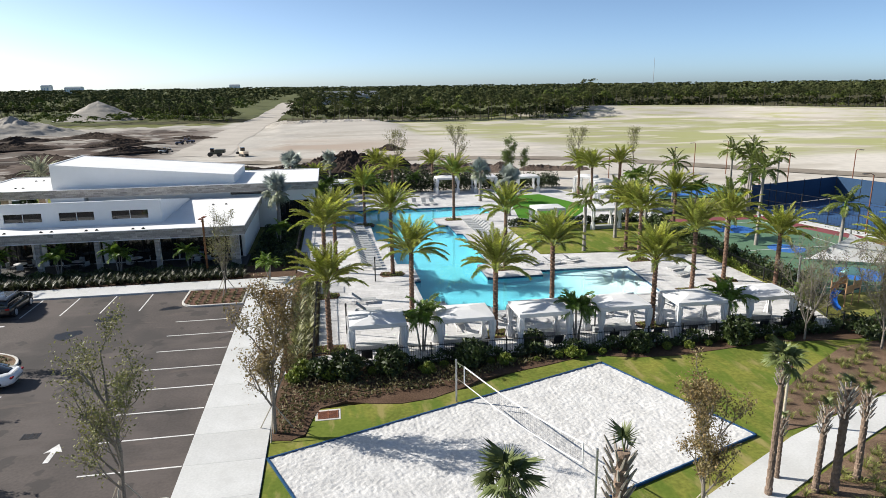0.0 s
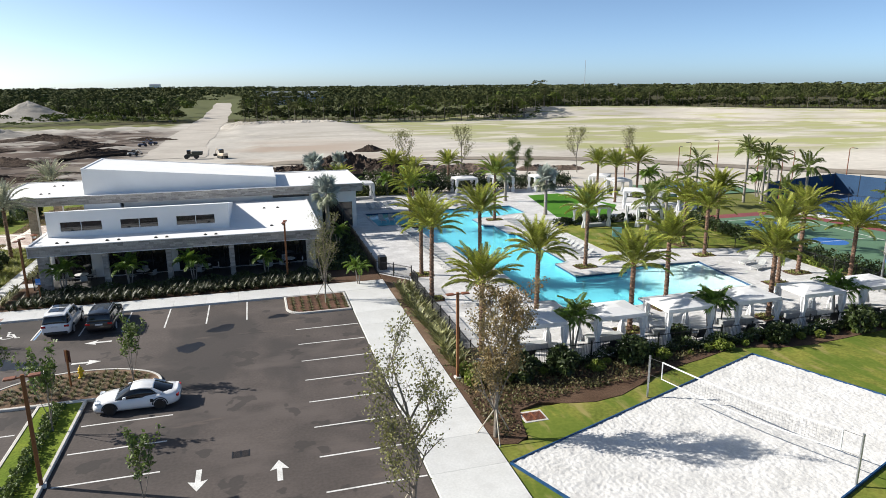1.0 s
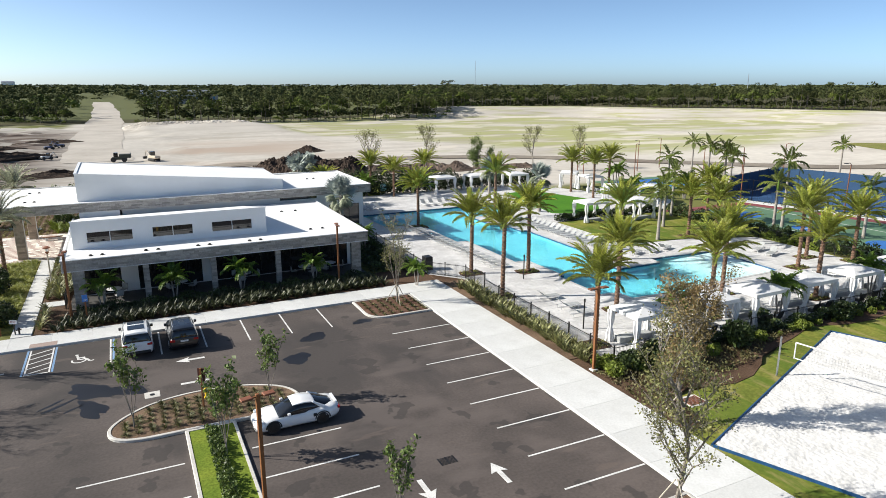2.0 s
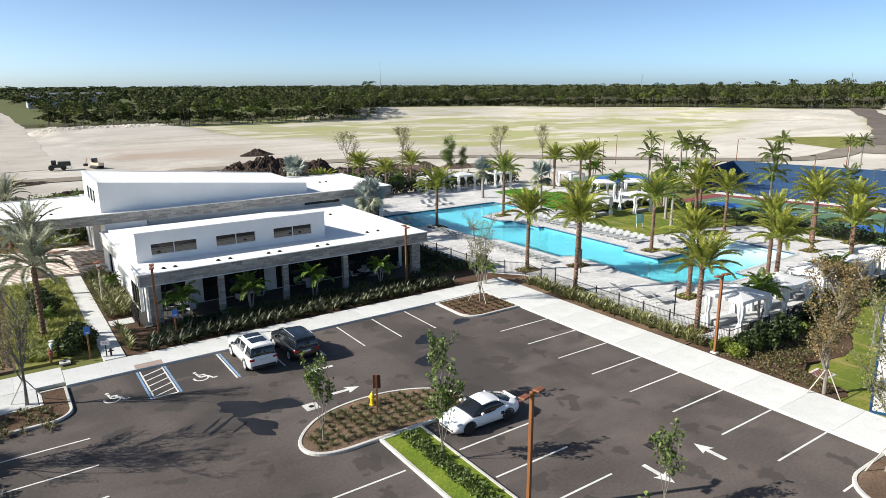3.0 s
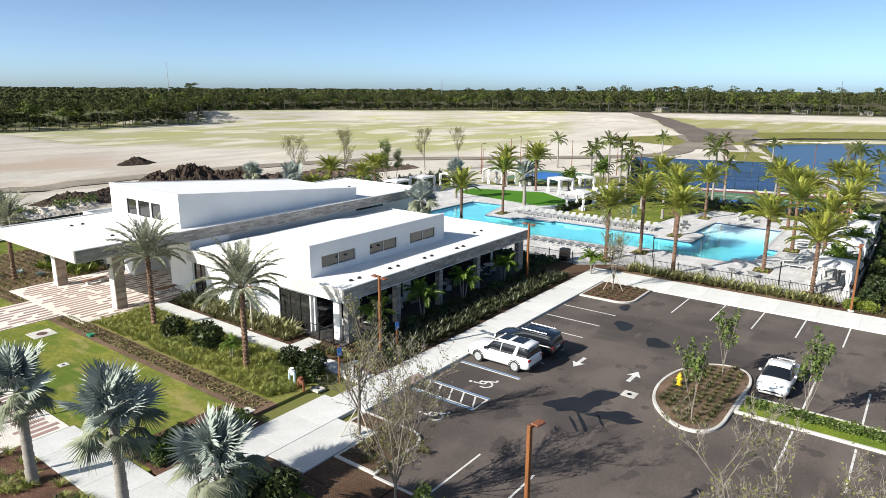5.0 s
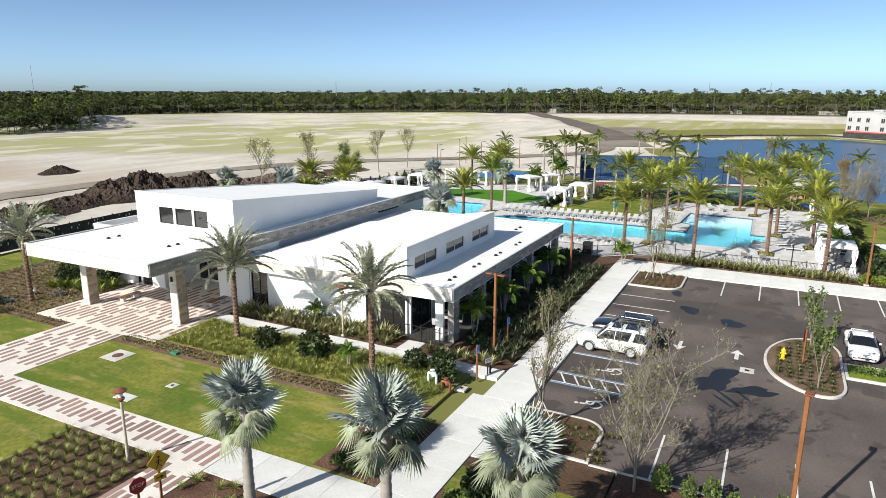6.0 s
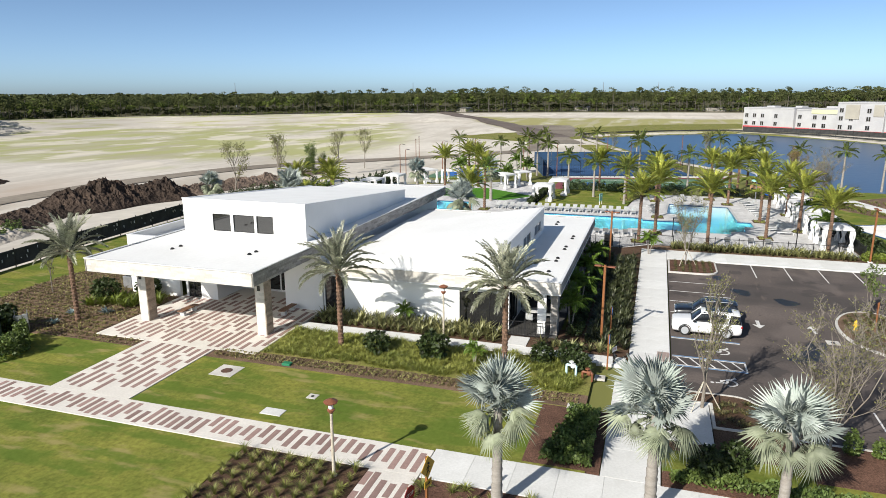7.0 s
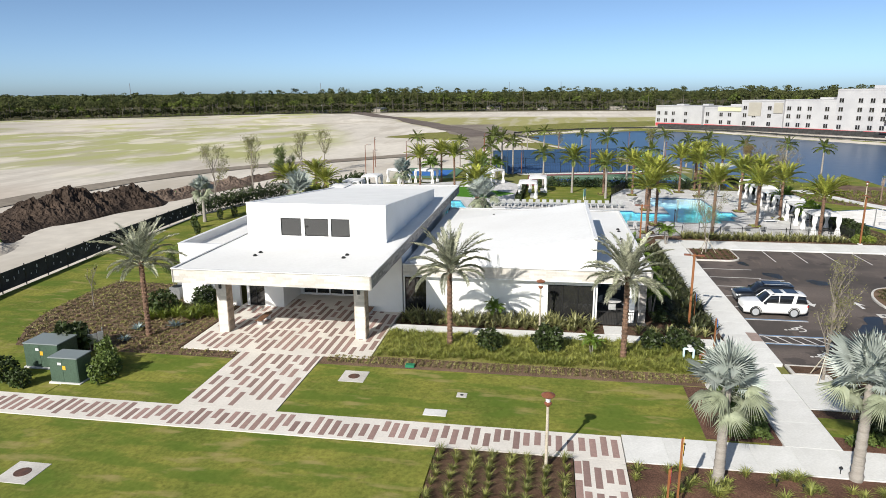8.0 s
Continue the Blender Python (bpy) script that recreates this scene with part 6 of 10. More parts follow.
t1 = tree("bare_tree", "nearly bare tree with many fine grey twigs beside the car park", 6.6, 21, 2600, M_LEAF_OLIVE, 0.05, spread=0.5, levels=5, up=0.2, stems=8, fork=0.15, fluff=0.12, kids=5, lean=(0.12, 0.6), base=0.18)
put(t1, -43.9, 49.0)
again(t1, (-44.0, 35.2, 200, 1.1), (29.6, 36.0, 30, 0.95), (33.2, 33.6, 150, 1.05))
t1b = tree("bare_tree", "slim nearly bare tree held by stakes at the kerb", 6.8, 29, 1500, M_LEAF_OLIVE, 0.05, True, spread=0.36, levels=4, up=0.3, arms=11, first=0.25, fork=0.2, fluff=0.12, reach=(0.26, 0.42))
put(t1b, -40.6, 54.2)
t2 = tree("young_tree", "young tree with thin brownish foliage held by stakes", 7.4, 22, 4200, M_LEAF_OLIVE, 0.06, True, spread=0.5, up=0.3, levels=4, arms=13, first=0.2, fork=0.25, fluff=0.16, reach=(0.3, 0.46))
put(t2, -9.6, 24.8)
t2b = tree("young_tree", "young tree turning brown, held by stakes", 8.0, 27, 8200, M_LEAF_BROWN, 0.065, True, spread=0.44, up=0.34, levels=4, arms=15, first=0.16, fork=0.25, fluff=0.17, reach=(0.22, 0.38))
put(t2b, -4.1, 30.2)
again(t2b, (42, 36, 50, 0.9), (13.0, 20.3, 120, 0.78))
t3 = tree("young_tree", "small sparse tree with stakes in the corner bed", 6.2, 23, 2300, M_LEAF_OLIVE, 0.052, True, spread=0.42, up=0.3, levels=4, stems=5, fork=0.2, fluff=0.14)
put(t3, -9.8, 54.0)
t4 = tree("sapling", "leafy sapling with fresh green leaves in a kerbed island", 3.9, 24, 560, M_LEAF, 0.1, False, levels=3, spread=0.36, up=0.5, fork=0.35, stems=4, fluff=0.09)
put(t4, -22.2, 41.9)
again(t4, (-29.0, 41.7, 130, 1.1), (-25.2, 37.0, 240, 1.15), (-19.8, 28.9, 40, 0.9), (-25.4, 26.0, 40, 1.0))
t5 = tree("young_tree", "open-crowned young tree standing on sandy ground", 7.6, 26, 1300, M_LEAF_OLIVE, 0.095, False, spread=0.4, up=0.32, first=0.3, reach=(0.36, 0.5), fluff=0.25)


def top_of(ob):
    return max(v.co.z for c in ob.children for v in c.data.vertices)


k5 = 1 / top_of(t5)
put(t5, 11.0, 118.5, 0, 9.2 * k5)
again(t5, (21.4, 117.3, 80, 9.0 * k5), (45.1, 117.8, 220, 8.2 * k5), (55.9, 117.3, 300, 8.0 * k5), (84, 47, 40, 6.8 * k5), (97, 68, 10, 6.0 * k5))
t6 = tree("young_tree", "fuller young tree with yellow-green leaves", 8.0, 28, 3600, M_LEAF, 0.12, False, spread=0.46, up=0.3, first=0.16, reach=(0.38, 0.56), fluff=0.3)
put(t6, 32.0, 116.7, 0, 7.9 / top_of(t6))
again(t6, (33.9, 115.9, 100, 7.2 / top_of(t6)), (30.6, 115.9, 210, 6.6 / top_of(t6)), (-28.5, 101.5, 40, 0.5))
t7 = tree("sapling", "thin newly planted whip with few leaves beside the lawn", 3.0, 33, 160, M_LEAF_OLIVE, 0.06, False, spread=0.34, up=0.4, levels=3, arms=6, first=0.4, fluff=0.08)
put(t7, -34.7, 104.5)


# ---- shrubs, hedges, grasses ----
def blades(rng, n, L, w, spread, bend=0.5):
    vs, fs = [], []
    for k in range(n):
        a, e = rng.uniform(0, math.tau), rng.uniform(*spread)
        d = np.array([math.cos(a) * math.cos(e), math.sin(a) * math.cos(e), math.sin(e)])
        s = np.array([-math.sin(a), math.cos(a), 0]) * w
        ln = L * rng.uniform(0.7, 1.15)
        p0 = np.array([math.cos(a), math.sin(a), 0]) * 0.03
        p1 = p0 + d * ln * 0.55
        p2 = p0 + d * ln + np.array([math.cos(a) * 0.25, math.sin(a) * 0.25, -bend * 0.35]) * ln
        b = len(vs)
        vs += [p0 - s * 0.5, p0 + s * 0.5, p1 + s, p1 - s, p2]
        fs += [(b, b + 1, b + 2), (b, b + 2, b + 3), (b + 3, b + 2, b + 4)]
    return np.array(vs, dtype=np.float32), np.array(fs, dtype=np.int32)


sg = np.random.default_rng(8)
SPIKY = [mesh_np("leaves", *blades(sg, 26, 0.75, 0.045, (0.6, 1.5), 0.3)) for _ in range(3)]

SPIKY_KINDS = {}
for m_ in (M_SHRUB_STRIPED, M_SHRUB_SHADE, M_SHRUB_LIME):
    SPIKY_KINDS[m_.name] = [me.copy() for me in SPIKY]
    for me in SPIKY_KINDS[m_.name]:
        me.materials.append(m_)


def ball_np(rng, n, rx, ry, rz, size, z0=0.0):
    d = rng.normal(size=(n, 3))
    d /= np.linalg.norm(d, axis=1)[:, None]
    r = rng.uniform(0.72, 1.02, (n, 1)) * (1 + 0.18 * np.sin(d[:, :1] * 5 + d[:, 1:2] * 4))
    return cards(rng, d * r * (rx, ry, rz) + (0, 0, rz + z0), size)


def bush(label, v, f, material, category="shrub", name="shrub", group=""):
    b = tagged(new(name), label, category, group)
    me = mesh_np("foliage", v, f)
    tagged(part("foliage", me, material, b), kind="stuff")
    bm = bmesh.new()
    tube(bm, (0, 0, -0.05), (0, 0, 0.5), 0.04, 0.02, 5)
    part("stem", bm, M_BARK, b)
    return b


def plant_row(x0, y0, x1, y1, step, label, group, seed, jitter=0.12, size=(0.85, 1.2), z=0.08, material=None):
    r = random.Random(seed)
    n = max(1, round(math.hypot(x1 - x0, y1 - y0) / step))
    for k in range(n + 1):
        t = k / n
        ob = tagged(part("spiky_plant", SPIKY_KINDS[material.name if material else "striped_shrub_leaf"][r.randrange(3)], None), label, "plant", group)
        ob.matrix_basis = pose(x0 + (x1 - x0) * t + r.uniform(-jitter, jitter), y0 + (y1 - y0) * t + r.uniform(-jitter, jitter), z, 0, 0, r.uniform(0, 360)) @ Matrix.Scale(r.uniform(*size), 4)


plant_row(-3.6, 38.2, -3.6, 55.0, 0.5, "upright striped plant along the pool fence", "fence plants", 1, 0.15, (1.0, 1.45))
plant_row(-2.9, 39.0, -2.9, 55.0, 0.55, "upright striped plant along the pool fence", "fence plants", 2, 0.15, (1.0, 1.5))
# veranda rows use the leaf copy with shade painted in
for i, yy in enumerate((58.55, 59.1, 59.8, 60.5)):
    plant_row(-33.6 + 0.25 * i, yy, -9.2, yy + 0.3, 0.62, "upright striped plant in the veranda bed, its leaves coloured as if shaded", "veranda plants", 3 + i, 0.15, material=M_SHRUB_SHADE)
for i, xx in enumerate((-33.3, -33.9)):
    plant_row(xx, 66.8, xx, 80.0, 0.5, "upright striped plant against the white wall", "wall plants", 8 + i, 0.15, (0.9, 1.5))
plant_row(-34.6, 66.8, -34.6, 80.0, 0.55, "upright striped plant beside the walk", "wall plants", 22, 0.15, (0.7, 1.1))
plant_row(-34.5, 59.3, -34.6, 63.6, 0.6, "upright striped plant against the white wall", "wall plants", 12)
plant_row(-36.2, 98.4, -35.6, 94.2, 0.3, "bright green strap-leaved plant by the porch", "porch plants", 15, 0.5, (1.0, 1.4), material=M_SHRUB_LIME)
plant_row(-34.9, 98.6, -34.3, 94.2, 0.3, "bright green strap-leaved plant by the porch", "porch plants", 16, 0.5, (1.0, 1.4), material=M_SHRUB_LIME)
rb = bush("rounded clipped dark green shrub", *ball_np(sg, 900, 0.62, 0.62, 0.55, 0.1), M_SHRUB, group="round shrubs")
put(rb, -38.7, 73.4, 0, 1.25)
again(rb, (-38.5, 69.8, 50, 1.25), (-43.2, 99.9, 100, 1.5), (-0.4, 35.9, 80, 1.2), (2.2, 36.0, 80, 1.2), (7.1, 36.1, 20, 1.2), (24.9, 36.2, 20, 1.3), (18.0, 36.2, 200, 1.0), (-1.9, 36.2, 300, 0.9), (11.6, 38.0, 10, 0.9), (30.5, 37.8, 10, 1.1), (-33.2, 95.9, 20, 1.2), (-35.2, 98.3, 20, 1.3), (-47.4, 100.9, 20, 1.0), (-48.0, 99.3, 20, 0.75), (-43.1, 99.9, 20, 1.2), (-37.2, 63.2, 20, 0.9), (-36.9, 61.6, 60, 1.0), (-38.0, 60.9, 80, 0.9), (-49.3 + 2, 54.4, 0, 1.0), (-46.2, 53.2, 0, 0.9))
lb = bush("bushy lime-green shrub at the bed's corner", *ball_np(sg, 700, 0.55, 0.55, 0.42, 0.1), M_SHRUB_LIME, group="lime shrubs")
put(lb, -2.9, 36.9)
again(lb, (-3.3, 35.9, 20, 1.0), (-2.8, 36.9, 20, 0.9), (-1.4, 36.0, 60, 1.0), (-3.4, 37.3, 100, 0.9), (9.2, 36.0, 10, 0.8), (4.4, 35.6, 0, 0.8), (13.6, 36.3, 0, 0.8), *[(-1.8 + 1.45 * k, 36.2 + 0.12 * math.sin(k * 2.7), k * 50, 0.45 + 0.15 * math.sin(k * 1.3)) for k in range(22)])


def carpet(name, label, outline, n, size, height, material, seed, category="groundcover", kind="stuff", base=0.08, rows=0.0):
    """Low planting over a plan outline as one mass of leaf clumps."""
    g = np.random.default_rng(seed)
    xs, ys = [p[0] for p in outline], [p[1] for p in outline]
    px, py = g.uniform(min(xs), max(xs), n * 2), g.uniform(min(ys), max(ys), n * 2)
    ok = inside(px, py, outline) < -0.1
    px, py = px[ok][:n], py[ok][:n]
    if rows:
        gx, gy = np.round(px / rows) * rows, np.round(py / rows) * rows
        px, py = gx + (px - gx) * 0.62 + g.normal(size=len(px)) * 0.03, gy + (py - gy) * 0.62 + g.normal(size=len(px)) * 0.03
    pz = base + g.uniform(0.02, 1, len(px)) ** 0.7 * height * (0.75 + 0.35 * np.sin(px * 2.3 + np.sin(py * 1.9) * 2) * np.sin(py * 2.1))
    v, f = cards(g, np.stack([px, py, pz], 1), size)
    return tagged(part(name, mesh_np(name, v, f), material), label, category, kind=kind)


for x, y_, k in ((-38.7, 98.1, 0.9), (-37.8, 95.8, 1.0), (-40.7, 97.8, 0.7)):
    ag = tagged(new("agave"), "blue-grey agave rosette in the entry bed", "plant", "agaves")
    part("rosette", mesh_np("rosette", *blades(sg, 34, 0.62 * k, 0.06, (0.35, 1.4), 0.05)), M_AGAVE, ag)
    put(ag, x, y_)
carpet("hedge", "dense dark shrub hedge in front of the pool fence", [(-2.0, 36.35), (33, 36.4), (33, 37.08), (-2.0, 37.08)], 8500, 0.1, 0.95, M_SHRUB, 31, "hedge")
carpet("hedge", "tall dark hedge behind the pool cabanas", [(-4, 102.6), (36, 101.4), (36, 104.6), (-4, 106)], 17000, 0.16, 2.5, M_SHRUB, 32, "hedge")
carpet("hedge", "dark hedge between clubhouse and pool", [(-8.9, 62.6), (-4.6, 61.2), (-4.4, 80), (-8.9, 80)], 6500, 0.14, 0.8, M_SHRUB, 33, "hedge")
carpet("hedge", "dark leafy bed under the veranda columns", rect(-32.5, 61.2, -9.2, 62.5), 6000, 0.1, 0.7, M_SHRUB, 34, "hedge")
carpet("groundcover", "dark leafy undergrowth between the strap-leaved plants", rect(-33.4, 58.9, -9.3, 61.2), 7000, 0.09, 0.34, M_SHRUB, 50)
carpet("hedge", "clipped green hedge along the grass strip", rect(-25.95, 14.2, -25.1, 39.9), 9000, 0.075, 0.6, M_HEDGE, 35, "hedge")
carpet("shrubs", "low mixed shrubs on bark mulch", [(-4.2, 29.8), (-2.7, 29.9), (-2.3, 32.7), (0.6, 33.0), (6.3, 33.8), (9, 35.2), (14.7, 36.3), (33, 36.3), (33, 36.5), (-2.0, 36.5), (-4.2, 37)], 11000, 0.085, 0.36, M_GROUNDCOVER, 36)
carpet("groundcover", "low brown-green groundcover in a mulch strip", rect(-42.3, 60.4, -41.0, 83.4), 5200, 0.06, 0.16, M_ENTRY_COVER, 37, rows=0.42)
carpet("groundcover", "low brown-green groundcover beside the entry", ENTRY_BED, 16000, 0.07, 0.24, M_ENTRY_COVER, 38, rows=0.72)
carpet("hedge", "dark hedge at the end of the rear lawn", [(3.5, 116.3), (16, 113.4), (24, 110), (24, 112.4), (16, 116), (3.5, 118.4)], 13000, 0.15, 2.4, M_SHRUB, 39, "hedge")
cs = bush("small upright conical shrub on the lawn", *ball_np(sg, 500, 0.4, 0.4, 0.85, 0.1), M_SHRUB, group="conical shrubs")
put(cs, -5.1, 112.7)
again(cs, (0.4, 112.2, 40, 0.95), (2.6, 111.3, 90, 1.0), (-8.5, 110.4, 10, 0.9))
carpet("hedge", "dark hedge round the lawn by the courts", [(19.8, 73.9), (36.6, 73.7), (36.6, 74.9), (19.8, 75.1)], 4500, 0.13, 1.0, M_SHRUB, 40, "hedge")
carpet("hedge", "dark hedge beside the ball court", rect(35.5, 44.5, 37.05, 72), 9000, 0.13, 1.7, M_SHRUB, 41, "hedge")
carpet("hedge", "bushy yellow-green shrubs beside the ball court", rect(34.9, 50, 35.6, 57), 1500, 0.1, 1.0, M_SHRUB_LIME, 58, "hedge")
carpet("hedge", "flowering hedge along the tennis fence", [(60.9, 44.5), (61.4, 44.6), (53.0, 75.5), (52.5, 75.4)], 2600, 0.12, 0.6, M_SHRUB, 42, "hedge")
carpet("shrubs", "rough shrubs and grasses by the playground", rect(33.2, 34.5, 46, 38.5), 5000, 0.14, 0.8, M_SHRUB, 43)
ub = bush("upright light green shrub at the car park's edge", *ball_np(sg, 500, 0.4, 0.4, 0.6, 0.085), M_HEDGE, group="verge shrubs")
put(ub, -43.4, 48.0)
again(ub, *[(-43.4 + 0.25 * math.sin(k * 2.1), 46.9 - 0.85 * k, k * 70, 0.8 + 0.12 * math.sin(k * 1.7)) for k in range(14)])
carpet("hedge", "shrubs between the walk and the silver palms", rect(-48.3, 44.0, -47.5, 56.0), 3600, 0.09, 0.6, M_LEAF, 45, "hedge")
carpet("hedge", "shrub clump beside the lawn", [(-48.3, 59.1), (-42.8, 59.1), (-42.8, 60.6), (-48.3, 61.6)], 4800, 0.1, 0.75, M_LEAF, 46, "hedge")
carpet("hedge", "evergreen hedge round the electric cabinets", [(-47.7, 94.9), (-46.4, 94.3), (-44.8, 95.0), (-43.0, 97.3), (-43.9, 97.8), (-45.5, 95.8), (-47.2, 95.8)], 4200, 0.1, 1.6, M_HEDGE, 47, "hedge")


def tufts(name, label, places, L, n, w, material, seed, spread=(0.7, 1.5)):
    g = np.random.default_rng(seed)
    protos = [blades(g, n, L, w, spread, 0.7) for _ in range(4)]
    rows = [(x, y_, 0.08, g.uniform(0, 6.28), g.uniform(0.75, 1.2), g.uniform(0.75, 1.25), g.integers(0, 4)) for x, y_ in places]
    v, f = scatter_np(g, protos, rows)
    return tagged(part(name, mesh_np(name, v, f), material), label, "grass", kind="stuff")


tg = np.random.default_rng(19)
tufts("soft_grass", "soft feathery yellow-green ornamental grass", [(x, y_) for x, y_ in zip(tg.uniform(-40.8, -36.5, 1150), tg.uniform(60.6, 80.4, 1150))], 0.52, 36, 0.01, M_SOFT_GRASS, 51, (0.5, 1.5))
tufts("planted_grass", "rows of spiky young grass plants in dark mulch", [(x + tg.normal() * 0.05, y_ + tg.normal() * 0.05) for x in np.arange(-64, -51.3, 0.62) for y_ in np.arange(68.9, 74.6, 0.8)], 0.58, 56, 0.011, M_GRASS_TUFT, 52, (1.0, 1.55))
tufts("island_plants", "low tufted plants on mulch", [(x, y_) for x in np.arange(-30, -20.6, 0.6) for y_ in np.arange(40.4, 44.6, 0.55) if inside(np.array([x]), np.array([y_]), ISLAND)[0] < -0.4], 0.33, 60, 0.014, M_ISLAND_TUFT, 53, (0.3, 1.5))
tufts("island_plants", "low tufted plants on mulch", [(x, y_) for x in np.arange(-12.4, -8.3, 0.66) for y_ in np.arange(51.8, 55.3, 0.62)], 0.28, 50, 0.014, M_ISLAND_TUFT, 54, (0.3, 1.4))
tufts("bed_grass", "scattered grass clumps under the silver palms", [(x, y_) for x, y_ in zip(tg.uniform(-58, -51.3, 190), tg.uniform(46, 66, 190))], 0.55, 60, 0.013, M_GRASS_TUFT, 55, (0.5, 1.5))
tufts("island_plants", "low tufted plants on mulch", [(x, y_) for x, y_ in zip(tg.uniform(-42.4, -39.4, 50), tg.uniform(50.6, 53.5, 50))], 0.3, 22, 0.02, M_GROUNDCOVER, 56, (0.3, 1.4))
carpet("scrub", "dark weeds on the spoil bank behind the clubhouse", [(-40, 122.2), (-30, 124.4), (-25, 126.6), (-27, 129), (-34, 127.4), (-41, 125.6)], 1700, 0.18, 1.5, M_HEDGE, 48)
carpet("scrub", "dark weeds on the spoil bank behind the clubhouse", [(-22.5, 127), (-16.5, 129), (-15, 131.4), (-20, 131.2), (-23, 129.4)], 900, 0.18, 1.4, M_HEDGE, 49)
tufts("rough_grass", "clumps of rough grass beside the path", [(x, y_) for x, y_ in zip(tg.uniform(14, 36, 900), tg.uniform(15, 36, 900)) if inside(np.array([x]), np.array([y_]), PATH_BED)[0] < -0.2 or inside(np.array([x]), np.array([y_]), ROUGH_BED)[0] < -0.2], 0.5, 36, 0.011, M_GRASS_TUFT, 57, (0.5, 1.5))


# ---- cabanas ----
def curtain_bm(h, r, seed):
    """A gathered curtain hanging round a post, tied at its middle."""
    bm = bmesh.new()
    rnd = random.Random(seed)
    sides, prev = 14, None
    for k in range(8):
        s = k / 7
        tie = 1 - 0.55 * math.exp(-((s - 0.45) / 0.16) ** 2)
        ring = []
        for a in range(sides):
            t = a * math.tau / sides
            fold = 1 + 0.2 * (1 if a % 2 else -1)
            rr = r * tie * fold * (1.0 + 0.25 * (1 - s) + 0.1 * rnd.uniform(-1, 1))
            ring.append(bm.verts.new((rr * math.cos(t), rr * math.sin(t), h * s)))
        if prev:
            for a in range(sides):
                bm.faces.new((prev[a], prev[(a + 1) % sides], ring[(a + 1) % sides], ring[a]))
        prev = ring
    return bm


def lounger():
    l = thing("sun_lounger", "grey sling sun lounger with a white frame on the pool deck", "lounger", "pool loungers")
    for sy_ in (-0.31, 0.31):
        bm = bmesh.new()
        box(bm, -0.95, sy_ - 0.025, 0.27, 0.95, sy_ + 0.025, 0.32)
        part("rail", bm, M_ALU, l)
    for sx_ in (-0.75, 0.75):
        for sy_ in (-0.31, 0.31):
            bm = bmesh.new()
            box(bm, sx_ - 0.02, sy_ - 0.02, 0, sx_ + 0.02, sy_ + 0.02, 0.27)
            part("leg", bm, M_ALU, l)
    bm = bmesh.new()
    box(bm, -0.95, -0.28, 0.31, 0.3, 0.28, 0.34)
    part("seat", bm, M_SLING, l)
    bm = bmesh.new()
    vs = box(bm, 0, -0.3, 0, 0.78, 0.3, 0.03)
    bmesh.ops.rotate(bm, verts=vs, cent=(0, 0, 0), matrix=Matrix.Rotation(radians(-38), 3, "Y"))
    bmesh.ops.translate(bm, verts=vs, vec=(0.3, 0, 0.33))
    part("backrest", bm, M_SLING, l)
    return l


lg = lounger()
lg.matrix_basis = pose(2.5, 59.1, 0.1, 0, 0, 180)
rl = random.Random(2)
for k in range(1, 18):
    copy_thing(lg, pose(2.5 - 0.04 * k, 59.1 + 1.07 * k, 0.1, 0, 0, 180 + rl.uniform(-3, 3)))
for k in range(20):
    copy_thing(lg, pose(15.9 + 0.02 * k, 78.4 - 0.98 * k, 0.1, 0, 0, rl.uniform(-3, 3)))
for x, y_, a in ((0.2, 91.6, 90), (1.4, 91.7, 90), (2.6, 91.6, 90), (9.5, 91.4, 90), (10.7, 91.4, 90), (12.0, 91.3, 88), (13.2, 91.3, 90), (0.4, 83.4, 90), (1.6, 83.4, 90), (17.4, 57.4, 200), (19.4, 57.2, 190), (21.5, 57.6, 200), (9.4, 43.6, -60), (10.8, 43.4, -60), (12.2, 43.4, -70), (17.2, 43.6, -70), (19.0, 43.8, -80), (20.6, 43.6, -80), (22.4, 44.0, -80), (24.2, 44.2, -80), (27.5, 44.2, -60), (29.5, 51.2, 20), (29.8, 53.0, 10), (7.6, 42.6, -90), (1.4, 45.3, 170), (1.5, 47.0, 175), (1.3, 49.4, 180), (29.6, 44.6, -60)):
    copy_thing(lg, pose(x, y_, 0.1 if (x, y_) not in ((0.4, 83.4), (1.6, 83.4)) else -0.02, 0, 0, a + rl.uniform(-5, 5)))
slab("pool_ledge", rect(-0.55, 81.6, 3.2, 85.2), -1.2, -0.02, M_POOL, "submerged pale ledge for loungers at the pool's end", "pool ledge")


